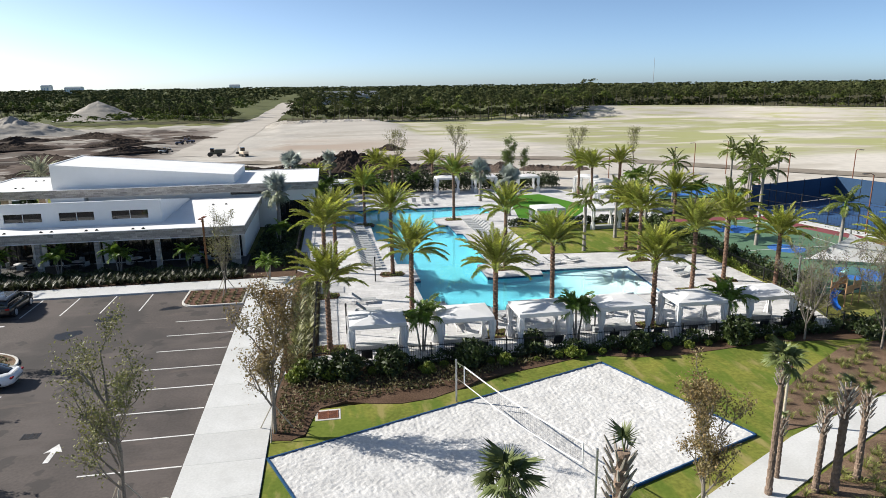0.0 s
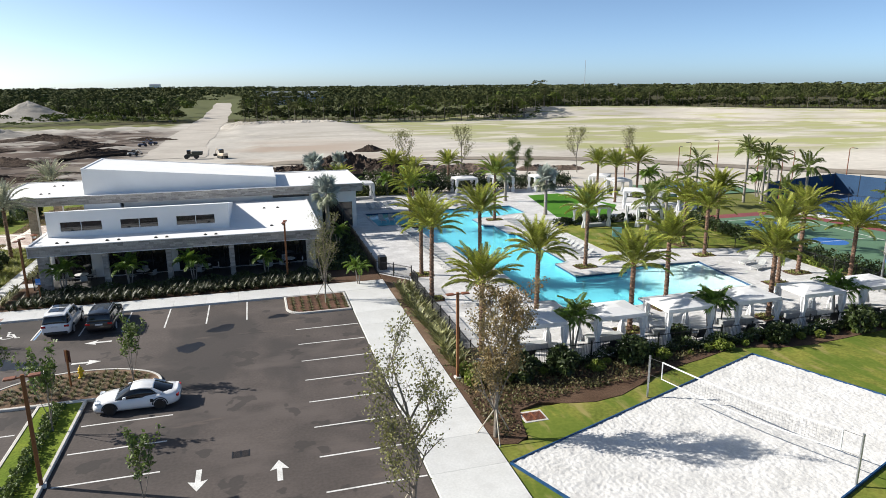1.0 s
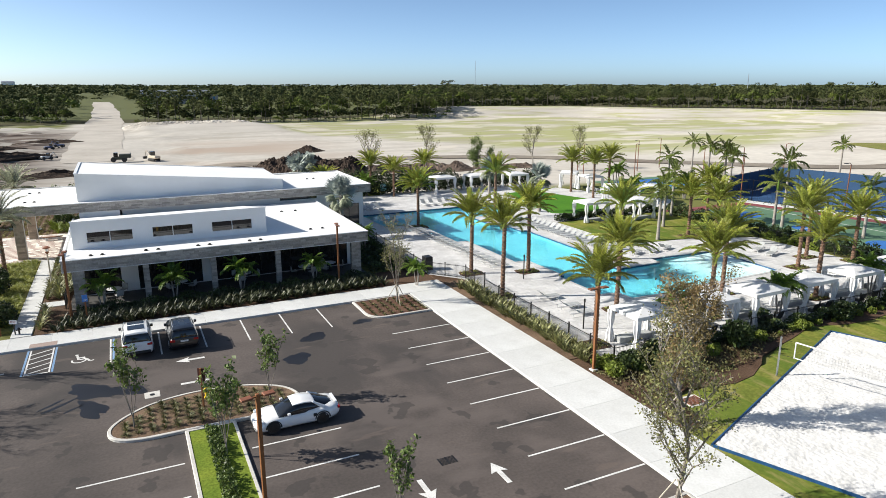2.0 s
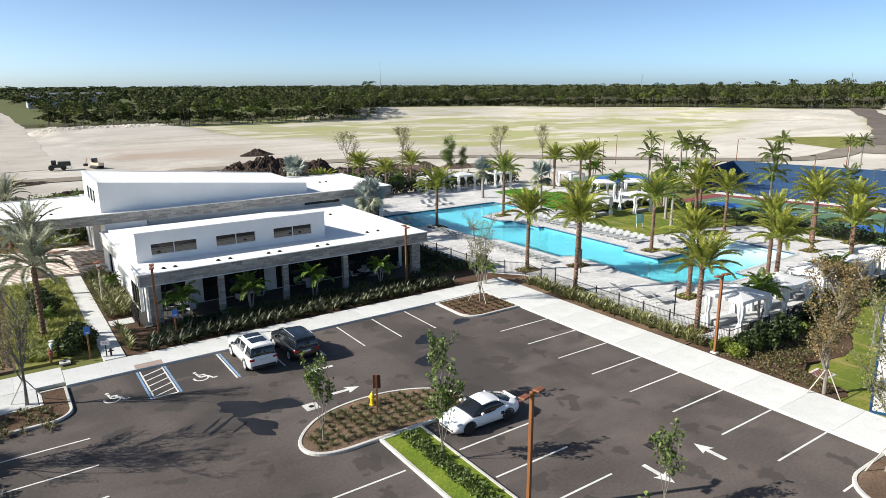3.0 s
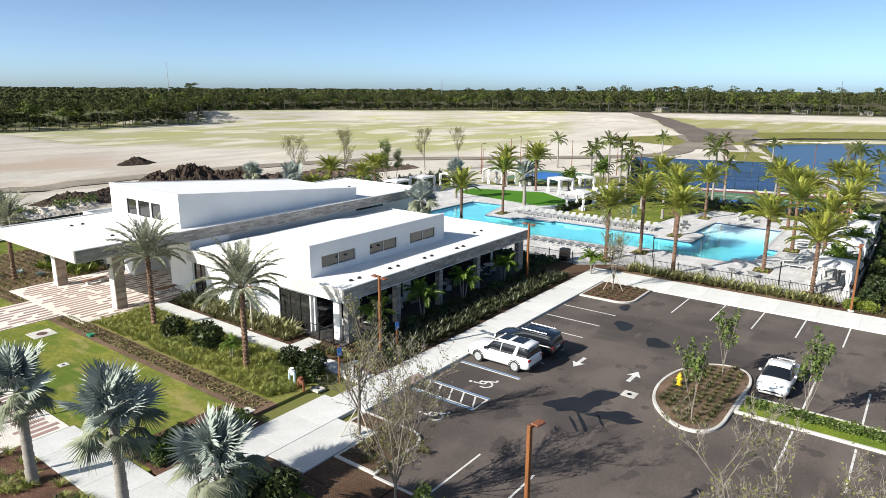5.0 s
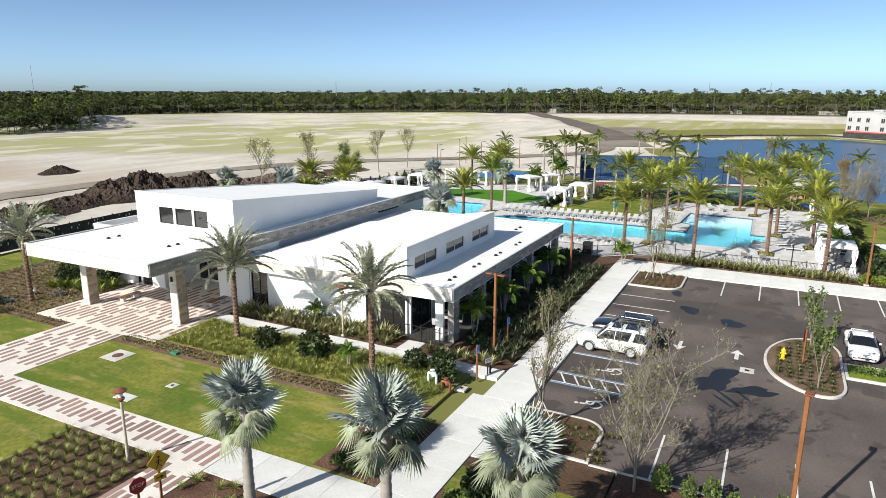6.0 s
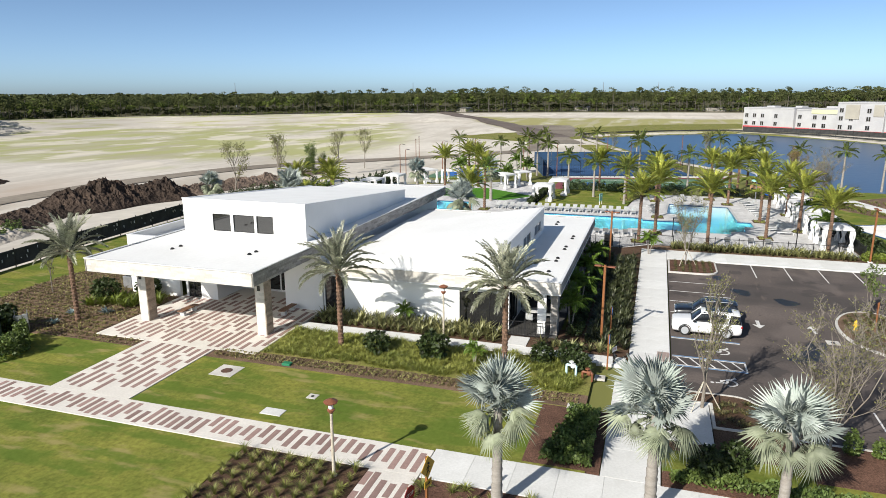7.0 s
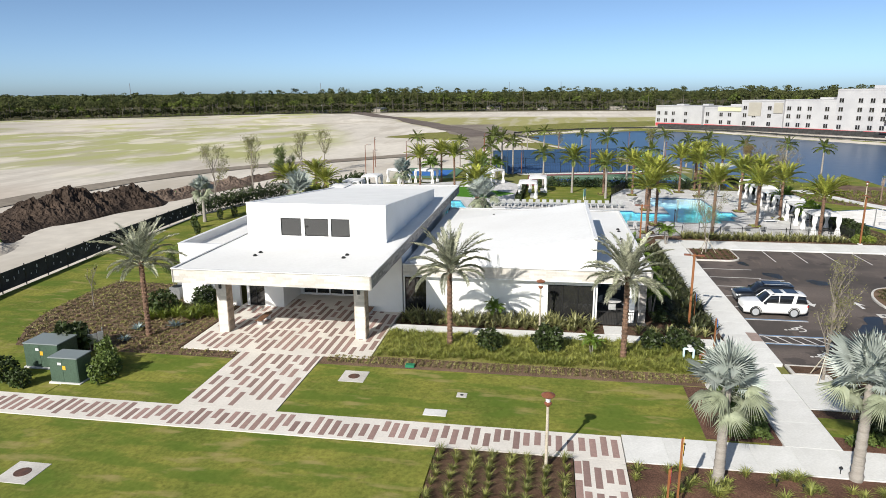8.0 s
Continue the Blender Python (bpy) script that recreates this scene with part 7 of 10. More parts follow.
def cabana(w=3.5, d=2.75, h=2.25):
    c = thing("cabana", "white canvas cabana with tied-back curtains", "cabana", "pool cabanas")
    for i, (x, y_) in enumerate(((-1, -1), (1, -1), (1, 1), (-1, 1))):
        x, y_ = x * (w / 2 - 0.12), y_ * (d / 2 - 0.12)
        bm = bmesh.new()
        box(bm, x - 0.05, y_ - 0.05, 0, x + 0.05, y_ + 0.05, h)
        part("post", bm, M_ALU, c)
        ob = part("curtain", curtain_bm(h - 0.08, 0.21, i), M_CANVAS, c)
        ob.location = (x, y_, 0.05)
    bm = bmesh.new()
    lo = [bm.verts.new((sx_ * w / 2, sy_ * d / 2, h)) for sx_, sy_ in ((-1, -1), (1, -1), (1, 1), (-1, 1))]
    md = [bm.verts.new((sx_ * w / 2, sy_ * d / 2, h + 0.22)) for sx_, sy_ in ((-1, -1), (1, -1), (1, 1), (-1, 1))]
    hi = [bm.verts.new((sx_ * w * 0.13, sy_ * d * 0.13, h + 0.44)) for sx_, sy_ in ((-1, -1), (1, -1), (1, 1), (-1, 1))]
    for a, b in ((lo, md), (md, hi)):
        for k in range(4):
            bm.faces.new((a[k], a[(k + 1) % 4], b[(k + 1) % 4], b[k]))
    bm.faces.new(hi), bm.faces.new(lo[::-1])
    part("canopy", bm, M_CANVAS, c)
    for sy_ in (-d / 2 + 0.12, d / 2 - 0.12):
        bm = bmesh.new()
        box(bm, -w / 2 + 0.12, sy_ - 0.03, h - 0.08, w / 2 - 0.12, sy_ + 0.03, h)
        part("beam", bm, M_ALU, c)
    bm = bmesh.new()
    box(bm, -w / 2 + 0.4, d / 2 - 0.95, 0.0, w / 2 - 0.4, d / 2 - 0.25, 0.4, 0.03)
    part("daybed", bm, M_SLING, c)
    return c


cb = cabana()
cb.matrix_basis = pose(1.65, 39.1, 0.1)
for x, y_, a in ((7.2, 39.1, 0), (12.3, 39.1, 1), (17.8, 39.2, 0), (23.2, 39.1, -1), (28.4, 39.2, 0), (0.6, 100.9, 180), (17.0, 101.2, 180), (23.0, 100.9, 180), (29.5, 99.6, 180), (38.4, 97.0, 230), (38.9, 92.0, 260), (35.4, 82.0, 240), (39.9, 80.2, 230), (24.2, 73.2, 180), (30.5, 71.8, 180)):
    copy_thing(cb, pose(x, y_, 0.1, 0, 0, a))


def deck_chair(x, y_, turn):
    c = thing("deck_chair", "dark woven deck chair beside a cabana", "chair", "cabana chairs", (x, y_, 0.11), turn)
    bm = bmesh.new()
    box(bm, -0.32, -0.35, 0.3, 0.32, 0.35, 0.38, 0.03)
    part("seat", bm, M_RUBBER, c)
    bm = bmesh.new()
    vs = box(bm, -0.32, -0.04, 0, 0.32, 0.04, 0.6, 0.02)
    bmesh.ops.rotate(bm, verts=bm.verts[:], cent=(0, 0, 0), matrix=Matrix.Rotation(radians(-18), 3, "X"))
    bmesh.ops.translate(bm, verts=bm.verts[:], vec=(0, 0.33, 0.36))
    part("backrest", bm, M_RUBBER, c)
    for sx_ in (-0.29, 0.29):
        for sy_ in (-0.3, 0.3):
            bm = bmesh.new()
            tube(bm, (sx_, sy_, 0), (sx_, sy_, 0.31), 0.022, sides=6)
            part("leg", bm, M_DARK_METAL, c)
    return c


dc = deck_chair(0.9, 38.0, 180)
for k, x in enumerate((2.6, 6.6, 8.2, 11.7, 13.1, 16.9, 18.7, 19.9, 22.4, 24.2, 27.6, 29.3)):
    copy_thing(dc, pose(x, 38.0 + 0.1 * math.sin(k * 2.3), 0.11, 0, 0, 180 + 8 * math.sin(k * 1.9)))


# ---- fences ----
def fence(name, label, points, height, material, panel=2.4, pickets=0.11, screen=None, rails=(0.12, 0.92)):
    f = thing(name, label, "fence")
    cache, thin = {}, bmesh.new()
    for a, b in zip(points, points[1:]):
        a, b = Vector(a), Vector(b)
        L = (b - a).length
        n = max(1, round(L / panel))
        s, d = L / n, (b - a).normalized()
        key = round(s, 3)
        if key not in cache:
            bm = bmesh.new()
            if screen:
                box(bm, 0.05, -0.012, 0.08, s - 0.05, 0.012, height - 0.05)
            else:
                box(bm, 0.03, -0.018, -0.018, s - 0.03, 0.018, 0.018)
            pm = bpy.data.meshes.new("panel")
            bm.to_mesh(pm)
            bm.free()
            bm = bmesh.new()
            box(bm, -0.035, -0.035, -0.1, 0.035, 0.035, height + 0.05)
            box(bm, -0.045, -0.045, height + 0.05, 0.045, 0.045, height + 0.08)
            qm = bpy.data.meshes.new("post")
            bm.to_mesh(qm)
            bm.free()
            cache[key] = pm, qm
        pm, qm = cache[key]
        ang = math.degrees(math.atan2(d.y, d.x))
        for k in range(n):
            p = a + (b - a) * (k / n)
            part("post", qm, material, f).matrix_basis = pose(p.x, p.y, 0.05, 0, 0, ang)
            if screen:
                part("screen_panel", pm, screen, f).matrix_basis = pose(p.x, p.y, 0.05, 0, 0, ang)
                continue
            for z in rails:
                part("rail", pm, material, f).matrix_basis = pose(p.x, p.y, 0.05 + height * z, 0, 0, ang)
            u = pickets
            while u < s - 0.03:
                c = p + d * u
                tube(thin, (c.x, c.y, 0.1), (c.x, c.y, height + 0.03), 0.011, sides=4, caps=False)
                u += pickets
    if thin.verts:
        tagged(part("pickets", thin, material, f), kind="stuff")
    return f


fence("pool_fence", "black metal picket fence round the pool", [(33.4, 37.15), (-2.35, 37.15), (-2.35, 53.2)], 1.25, M_DARK_METAL)
fence("pool_fence", "black metal picket fence between clubhouse and pool", [(-2.3, 55.0), (-1.9, 57.4), (-4.5, 60.4), (-4.5, 80.5)], 1.25, M_DARK_METAL)
fence("pool_fence", "black metal picket fence by the playground", [(33.4, 37.15), (35.3, 44), (35.3, 57.4), (27.6, 60.3)], 1.25, M_DARK_METAL)
fence("pool_gate", "black metal gate with tall posts into the pool", [(-2.35, 53.2), (-2.3, 55.0)], 1.7, M_DARK_METAL, 1.8)
fence("patio_gate", "black metal gate beside the veranda", [(-33.2, 63.6), (-33.2, 66.4)], 1.2, M_DARK_METAL, 1.4)
fence("tennis_fence", "tall black court fence hung with blue windscreen", [(54.2, 78.3), (70.6, 82.9), (78.5, 54.9)], 3.2, M_DARK_METAL, 3.5, screen=M_SCREEN)
fence("tennis_fence", "tall open black mesh fence in front of the tennis court", [(78.5, 54.9), (62.1, 50.3), (54.2, 78.3)], 3.0, M_DARK_METAL, 3.5, pickets=0.35, rails=(0.02, 0.5, 0.98))
fence("court_fence", "black mesh fence beside the ball court", [(37.1, 44), (37.1, 72.5)], 1.2, M_DARK_METAL)
silt = fence("silt_fence", "long fence hung with torn black screen", [(-60, 111.2), (-32, 115.0), (-17.4, 116.3), (-3.2, 117.2), (4, 117.5)], 1.7, M_DARK_METAL, 3.0, screen=M_SCREEN_BLACK)
torn = random.Random(31)
flaps = bmesh.new()
for k in range(80):
    fx = torn.uniform(-46, 2)
    fy = np.interp(fx, [-60, -32, -17.4, -3.2, 4], [111.2, 115.0, 116.3, 117.2, 117.5]) - 0.03
    fz, fw, fh = torn.uniform(0.5, 1.5), torn.uniform(0.02, 0.06), torn.uniform(0.04, 0.14)
    for v in box(flaps, fx - fw, fy - 0.02, fz - fh, fx + fw, fy, fz + fh):
        v.co.x += (v.co.z - fz) * torn.uniform(-0.3, 0.3)
tagged(part("torn_flap", flaps, M_CANVAS, silt), kind="stuff")
fence("lake_fence", "low black silt fence along the lake bank", [(152, 74), (165, 83), (181, 84), (196, 72), (211, 52), (221, 30), (196, 2), (164, -18), (131, -44)], 0.7, M_DARK_METAL, 8.0, screen=M_SCREEN_BLACK)
fence("site_fence", "black screened site fence before the apartment block", [(225, 24), (205, -6), (172, -34), (140, -62)], 1.8, M_DARK_METAL, 6.0, screen=M_SCREEN_BLACK)


# ---- cars ----
def loft(bm, stations, section):
    rings = []
    for st in stations:
        pts = section(*st)
        rings.append([bm.verts.new(p) for p in pts])
    n = len(rings[0])
    for a, b in zip(rings, rings[1:]):
        for k in range(n):
            bm.faces.new((a[k], a[(k + 1) % n], b[(k + 1) % n], b[k]))
    bm.faces.new(rings[0][::-1]), bm.faces.new(rings[-1])
    bmesh.ops.recalc_face_normals(bm, faces=bm.faces[:])


def hull(x, w, z0, z1):
    half = [(0, z0), (w * 0.86, z0), (w * 0.97, z0 + 0.12), (w, z0 + (z1 - z0) * 0.45), (w * 0.965, z1 - 0.14), (w * 0.86, z1 - 0.03), (w * 0.5, z1 + 0.005), (0, z1 + 0.015)]
    return [(x, y_, z_) for y_, z_ in half] + [(x, -y_, z_) for y_, z_ in half[-2:0:-1]]


def cabin(x, w0, w1, z0, z1):
    half = [(0, z0), (w0, z0), (w0 * 0.35 + w1 * 0.65, z0 + (z1 - z0) * 0.6), (w1, z1 - 0.05), (w1 * 0.8, z1), (0, z1 + 0.02)]
    return [(x, y_, z_) for y_, z_ in half] + [(x, -y_, z_) for y_, z_ in half[-2:0:-1]]


def finer(rows, k=4):
    """A smooth run of stations through the given ones."""
    out, n = [], len(rows)
    for i in range(n - 1):
        a, b, c, d = (np.array(rows[min(max(j, 0), n - 1)]) for j in (i - 1, i, i + 1, i + 2))
        for t in np.arange(k) / k:
            out.append(tuple(0.5 * (2 * b + (c - a) * t + (2 * a - 5 * b + 4 * c - d) * t * t + (3 * b - a - 3 * c + d) * t ** 3)))
    return out + [tuple(rows[-1])]


def wheel(parent, x, y_, r, w, rim=None):
    t = new("wheel")
    t.parent, t.location = parent, (x, y_, r)
    s = 1 if y_ > 0 else -1
    bm = bmesh.new()
    lathe(bm, [(r * 0.66, -w / 2), (r * 0.94, -w / 2), (r, -w / 2 + 0.04), (r, w / 2 - 0.04), (r * 0.94, w / 2), (r * 0.66, w / 2)], 24)
    part("tyre", bm, M_RUBBER, t).matrix_basis = pose(0, 0, 0, 90, 0, 0)
    bm = bmesh.new()
    for k in range(10):
        a = k * math.tau / 10
        tube(bm, (0.05 * math.cos(a), s * w * 0.42, 0.05 * math.sin(a)), (r * 0.62 * math.cos(a), s * w * 0.46, r * 0.62 * math.sin(a)), 0.026, 0.03, 4)
    lathe_at = Matrix.Rotation(radians(90), 4, "X")
    b2 = bmesh.new()
    lathe(b2, [(r * 0.6, -0.02), (r * 0.69, -0.02), (r * 0.69, 0.02), (r * 0.6, 0.02)], 24)
    bmesh.ops.transform(b2, verts=b2.verts[:], matrix=Matrix.Translation((0, s * w * 0.46, 0)) @ lathe_at)
    me = bpy.data.meshes.new("tmp")
    b2.to_mesh(me)
    b2.free()
    bm.from_mesh(me)
    bpy.data.meshes.remove(me)
    part("rim", bm, rim or M_CHROME, t)
    bm = bmesh.new()
    lathe(bm, [(r * 0.6, -0.01), (r * 0.6, 0.01)], 20)
    part("brake_disc", bm, M_DARK_METAL, t).matrix_basis = pose(0, s * w * 0.3, 0, 90, 0, 0)


def car(name, label, at, turn, paint, body, cab, roof, axles, r, track, lights, roof_panels=(), rim=None):
    """Nose towards +x."""
    c = thing(name, label, "car", "parked cars", at, turn)
    bm = bmesh.new()
    loft(bm, finer(body), hull)
    part("body", bm, paint, c, smooth=True)
    bm = bmesh.new()
    loft(bm, finer(cab), cabin)
    part("window_glass", bm, M_CAR_GLASS, c, smooth=True)
    bm = bmesh.new()
    loft(bm, finer(roof), cabin)
    part("roof", bm, paint, c, smooth=True)
    for x0, x1, w, z in roof_panels:
        bm = bmesh.new()
        box(bm, x0, -w, z, x1, w, z + 0.02, 0.008)
        part("roof_glass", bm, M_CAR_GLASS, c)
    wmax = max(b[1] for b in body)
    for x in axles:
        for s in (-1, 1):
            wheel(c, x, s * track, r, 0.25, rim)
            bm = bmesh.new()
            n = 16
            ins, out = [], []
            for k in range(n + 1):
                a = math.pi * k / n
                ins.append(bm.verts.new((x + (r + 0.015) * math.cos(a), s * (wmax + 0.004), r + (r + 0.015) * math.sin(a))))
                out.append(bm.verts.new((x + (r + 0.075) * math.cos(a), s * (wmax - 0.004), r + (r + 0.075) * math.sin(a))))
            for k in range(n):
                bm.faces.new((ins[k], ins[k + 1], out[k + 1], out[k]))
            inn = [bm.verts.new((v.co.x, s * (wmax - 0.28), v.co.z)) for v in ins]
            for k in range(n):
                bm.faces.new((ins[k], inn[k], inn[k + 1], ins[k + 1]))
            part("wheel_arch", bm, M_RUBBER, c)
    for x0, x1, y0, y1, z0, z1, m_, nm in lights:
        for s in (-1, 1):
            bm = bmesh.new()
            box(bm, x0, s * y0, z0, x1, s * y1, z1, 0.02)
            part(nm, bm, m_, c)
    return c


suv_body = [(2.45, 0.62, 0.42, 0.86), (2.4, 0.82, 0.3, 0.98), (2.15, 0.94, 0.26, 1.08), (1.5, 0.98, 0.26, 1.14), (0.9, 0.99, 0.26, 1.16), (-1.6, 0.99, 0.26, 1.16), (-2.2, 0.97, 0.28, 1.16), (-2.42, 0.92, 0.36, 1.12), (-2.48, 0.84, 0.45, 1.0)]
suv_cab = [(1.12, 0.86, 0.8, 1.1, 1.13), (0.4, 0.9, 0.72, 1.1, 1.7), (-0.3, 0.91, 0.73, 1.1, 1.78), (-1.6, 0.91, 0.73, 1.1, 1.78), (-2.2, 0.89, 0.72, 1.1, 1.7), (-2.4, 0.88, 0.78, 1.1, 1.2)]
suv_roof = [(0.42, 0.735, 0.7, 1.66, 1.73), (-0.3, 0.76, 0.7, 1.7, 1.82), (-1.6, 0.76, 0.7, 1.7, 1.83), (-2.3, 0.74, 0.68, 1.66, 1.76)]
suv_lights = [(2.25, 2.42, 0.55, 0.86, 0.78, 0.92, M_CLEAR_LAMP, "headlight"), (-2.49, -2.38, 0.6, 0.93, 0.86, 1.02, M_RED_LAMP, "tail_light"), (0.75, 0.98, 0.95, 1.12, 1.08, 1.24, M_CAR_BLACK, "mirror")]
sv = car("suv", "white sport utility car with dark glass roof panels", (-28.5, 53.35, 0), 90, M_CAR_WHITE, suv_body, suv_cab, suv_roof, (1.5, -1.42), 0.39, 0.87, suv_lights, ((0.1, -0.6, 0.52, 1.83), (-0.85, -1.75, 0.52, 1.845)))
for x0, x1, nm in ((2.3, 2.5, "front_bumper"), (-2.52, -2.35, "rear_bumper")):
    bm = bmesh.new()
    box(bm, x0, -0.8, 0.34, x1, 0.8, 0.56, 0.05)
    part(nm, bm, M_RUBBER, sv)
for car_, mt_ in ((sv, M_CAR_WHITE),):
    for s in (-1, 1):
        for xa, xb, ra in ((1.02, 0.36, 0.05), (-0.22, -0.3, 0.035), (-1.28, -1.5, 0.09), (-1.42, -1.6, 0.09)):
            bm = bmesh.new()
            tube(bm, (xa, s * 0.885, 1.1), (xb, s * 0.715, 1.74), ra, ra * 0.9, 6)
            part("pillar", bm, mt_, car_)
sv.matrix_basis = sv.matrix_basis @ Matrix.Diagonal((0.9, 0.93, 0.95, 1))
bm = bmesh.new()
box(bm, -2.505, -0.26, 0.86, -2.47, 0.26, 0.98)
part("number_plate", bm, M_ALU, sv)
sb = car("suv", "black sport utility car parked nose to the walk", (-25.75, 53.2, 0), 90, M_CAR_BLACK, [(x * 0.99, w, z0, z1 * 0.95) for x, w, z0, z1 in suv_body], [(x, a, b, z0 * 0.95, z1 * 0.95) for x, a, b, z0, z1 in suv_cab], [(x, a, b, z0 * 0.95, z1 * 0.95) for x, a, b, z0, z1 in suv_roof], (1.48, -1.46), 0.38, 0.87, [(x0, x1, y0, y1, z0 - 0.05, z1 - 0.05, m_, nm) for x0, x1, y0, y1, z0, z1, m_, nm in suv_lights], ((0.1, -1.5, 0.55, 1.735),))
sb.matrix_basis = sb.matrix_basis @ Matrix.Diagonal((0.88, 0.92, 0.92, 1))
for s in (-1, 1):
    bm = bmesh.new()
    tube(bm, (0.2, s * 0.66, 1.78), (-1.9, s * 0.66, 1.78), 0.02, sides=6)
    part("roof_rail", bm, M_CHROME, sb)
bm = bmesh.new()
box(bm, -2.49, -0.26, 0.78, -2.44, 0.26, 0.9)
part("number_plate", bm, M_ALU, sb)
sp_body = [(2.18, 0.4, 0.3, 0.48), (2.12, 0.64, 0.2, 0.56), (1.98, 0.78, 0.17, 0.63), (1.7, 0.86, 0.15, 0.72), (1.3, 0.89, 0.15, 0.79), (0.9, 0.88, 0.15, 0.81), (0.3, 0.87, 0.15, 0.83), (-0.5, 0.89, 0.15, 0.86), (-1.2, 0.92, 0.16, 0.89), (-1.7, 0.89, 0.2, 0.88), (-1.98, 0.8, 0.26, 0.83), (-2.14, 0.66, 0.32, 0.74), (-2.2, 0.5, 0.42, 0.62)]
sp_cab = [(1.0, 0.76, 0.66, 0.78, 0.82), (0.6, 0.79, 0.6, 0.78, 1.03), (0.2, 0.8, 0.55, 0.78, 1.2), (-0.3, 0.8, 0.54, 0.78, 1.26), (-0.9, 0.78, 0.52, 0.78, 1.18), (-1.35, 0.7, 0.48, 0.78, 1.03), (-1.8, 0.56, 0.42, 0.78, 0.88)]
sp_roof = [(0.24, 0.57, 0.52, 1.17, 1.22), (-0.05, 0.59, 0.53, 1.19, 1.27), (-0.3, 0.6, 0.53, 1.2, 1.29), (-0.6, 0.59, 0.52, 1.17, 1.26), (-0.9, 0.58, 0.5, 1.12, 1.2)]
pc = car("sports_car", "low white sports coupe with black wheels and a small rear wing", (-21.5, 39.0, 0), 180, M_CAR_WHITE, sp_body, sp_cab, sp_roof, (1.27, -1.2), 0.33, 0.79, [(1.72, 1.98, 0.55, 0.78, 0.6, 0.72, M_CLEAR_LAMP, "headlight"), (-2.16, -2.02, 0.5, 0.78, 0.62, 0.74, M_RED_LAMP, "tail_light"), (0.42, 0.58, 0.86, 1.0, 0.86, 0.97, M_CAR_WHITE, "mirror"), (-0.9, -0.72, 0.885, 0.912, 0.5, 0.68, M_RUBBER, "side_intake"), (2.0, 2.15, 0.35, 0.62, 0.28, 0.4, M_RUBBER, "nose_intake")], rim=M_DARK_METAL)
bm = bmesh.new()
box(bm, -2.08, -0.5, 0.9, -1.92, 0.5, 0.918, 0.008)
box(bm, -2.02, -0.36, 0.78, -1.97, -0.33, 0.9), box(bm, -2.02, 0.33, 0.78, -1.97, 0.36, 0.9)
part("rear_wing", bm, M_CAR_WHITE, pc)
for s in (-1, 1):
    for k, (xa, xb) in enumerate(((0.12, 0.2),)):
        bm = bmesh.new()
        tube(bm, (-1.3, s * 0.735, 0.86), (-0.78, s * 0.585, 1.18), 0.11, 0.05, 8)
        part("pillar", bm, M_CAR_WHITE, pc)


# ---- lamps and signs ----
def parking_lamp(x, y_, turn, h=5.3, heads=(1, -1), label="rust-brown square lamp post with two flat heads"):
    p = thing("parking_lamp", label, "lamp post", "parking lamps", (x, y_, 0.0), turn)
    bm = bmesh.new()
    box(bm, -0.2, -0.2, 0, 0.2, 0.2, 0.12, 0.02)
    part("foot", bm, M_CONCRETE, p)
    bm = bmesh.new()
    box(bm, -0.075, -0.075, 0.12, 0.075, 0.075, h, 0.01)
    part("pole", bm, M_BROWN_POST, p)
    for s in heads:
        bm = bmesh.new()
        box(bm, s * 0.07, -0.03, h - 0.14, s * 0.3, 0.03, h - 0.08)
        part("arm", bm, M_BROWN_POST, p)
        bm = bmesh.new()
        box(bm, s * 0.22, -0.16, h - 0.13, s * 0.68, 0.16, h - 0.05, 0.02)
        part("lamp_head", bm, M_RUST, p)
    return p


pl = parking_lamp(-24.4, 32.0, 10)
for x, y_, a in ((-12.4, 60.9, 80), (-3.9, 37.1, 0), (-32.6, 60.0, 80), (-25.5, 20, 0)):
    copy_thing(pl, pose(x, y_, 0.06, 0, 0, a))


parking_lamp(-43.6, 43.2, -10, 5.6, (1,), "rust-brown square lamp post with one flat head")


def lantern(x, y_, h=3.6):
    p = thing("lantern_post", "cream post lamp with a rust-red tiered lantern", "lamp post", "path lanterns", (x, y_, 0.05))
    bm = bmesh.new()
    lathe(bm, [(0.14, 0), (0.14, 0.1), (0.075, 0.14), (0.06, h - 0.6)], 12)
    part("pole", bm, M_CREAM_POST, p)
    bm = bmesh.new()
    lathe(bm, [(0.07, h - 0.6), (0.15, h - 0.5), (0.17, h - 0.42), (0.08, h - 0.38)], 14)
    part("collar", bm, M_RUST, p)
    bm = bmesh.new()
    lathe(bm, [(0.1, h - 0.38), (0.12, h - 0.18)], 14)
    part("lens", bm, M_CLEAR_LAMP, p)
    bm = bmesh.new()
    lathe(bm, [(0.14, h - 0.18), (0.28, h - 0.12), (0.31, h - 0.06), (0.14, h + 0.02), (0.05, h + 0.06)], 16)
    part("hood", bm, M_RUST, p)
    return p


ln = lantern(-52.0, 69.7)
for x, y_ in ((-34.6, 70.3), (20.9, 26.3)):
    copy_thing(ln, pose(x, y_, 0.05))


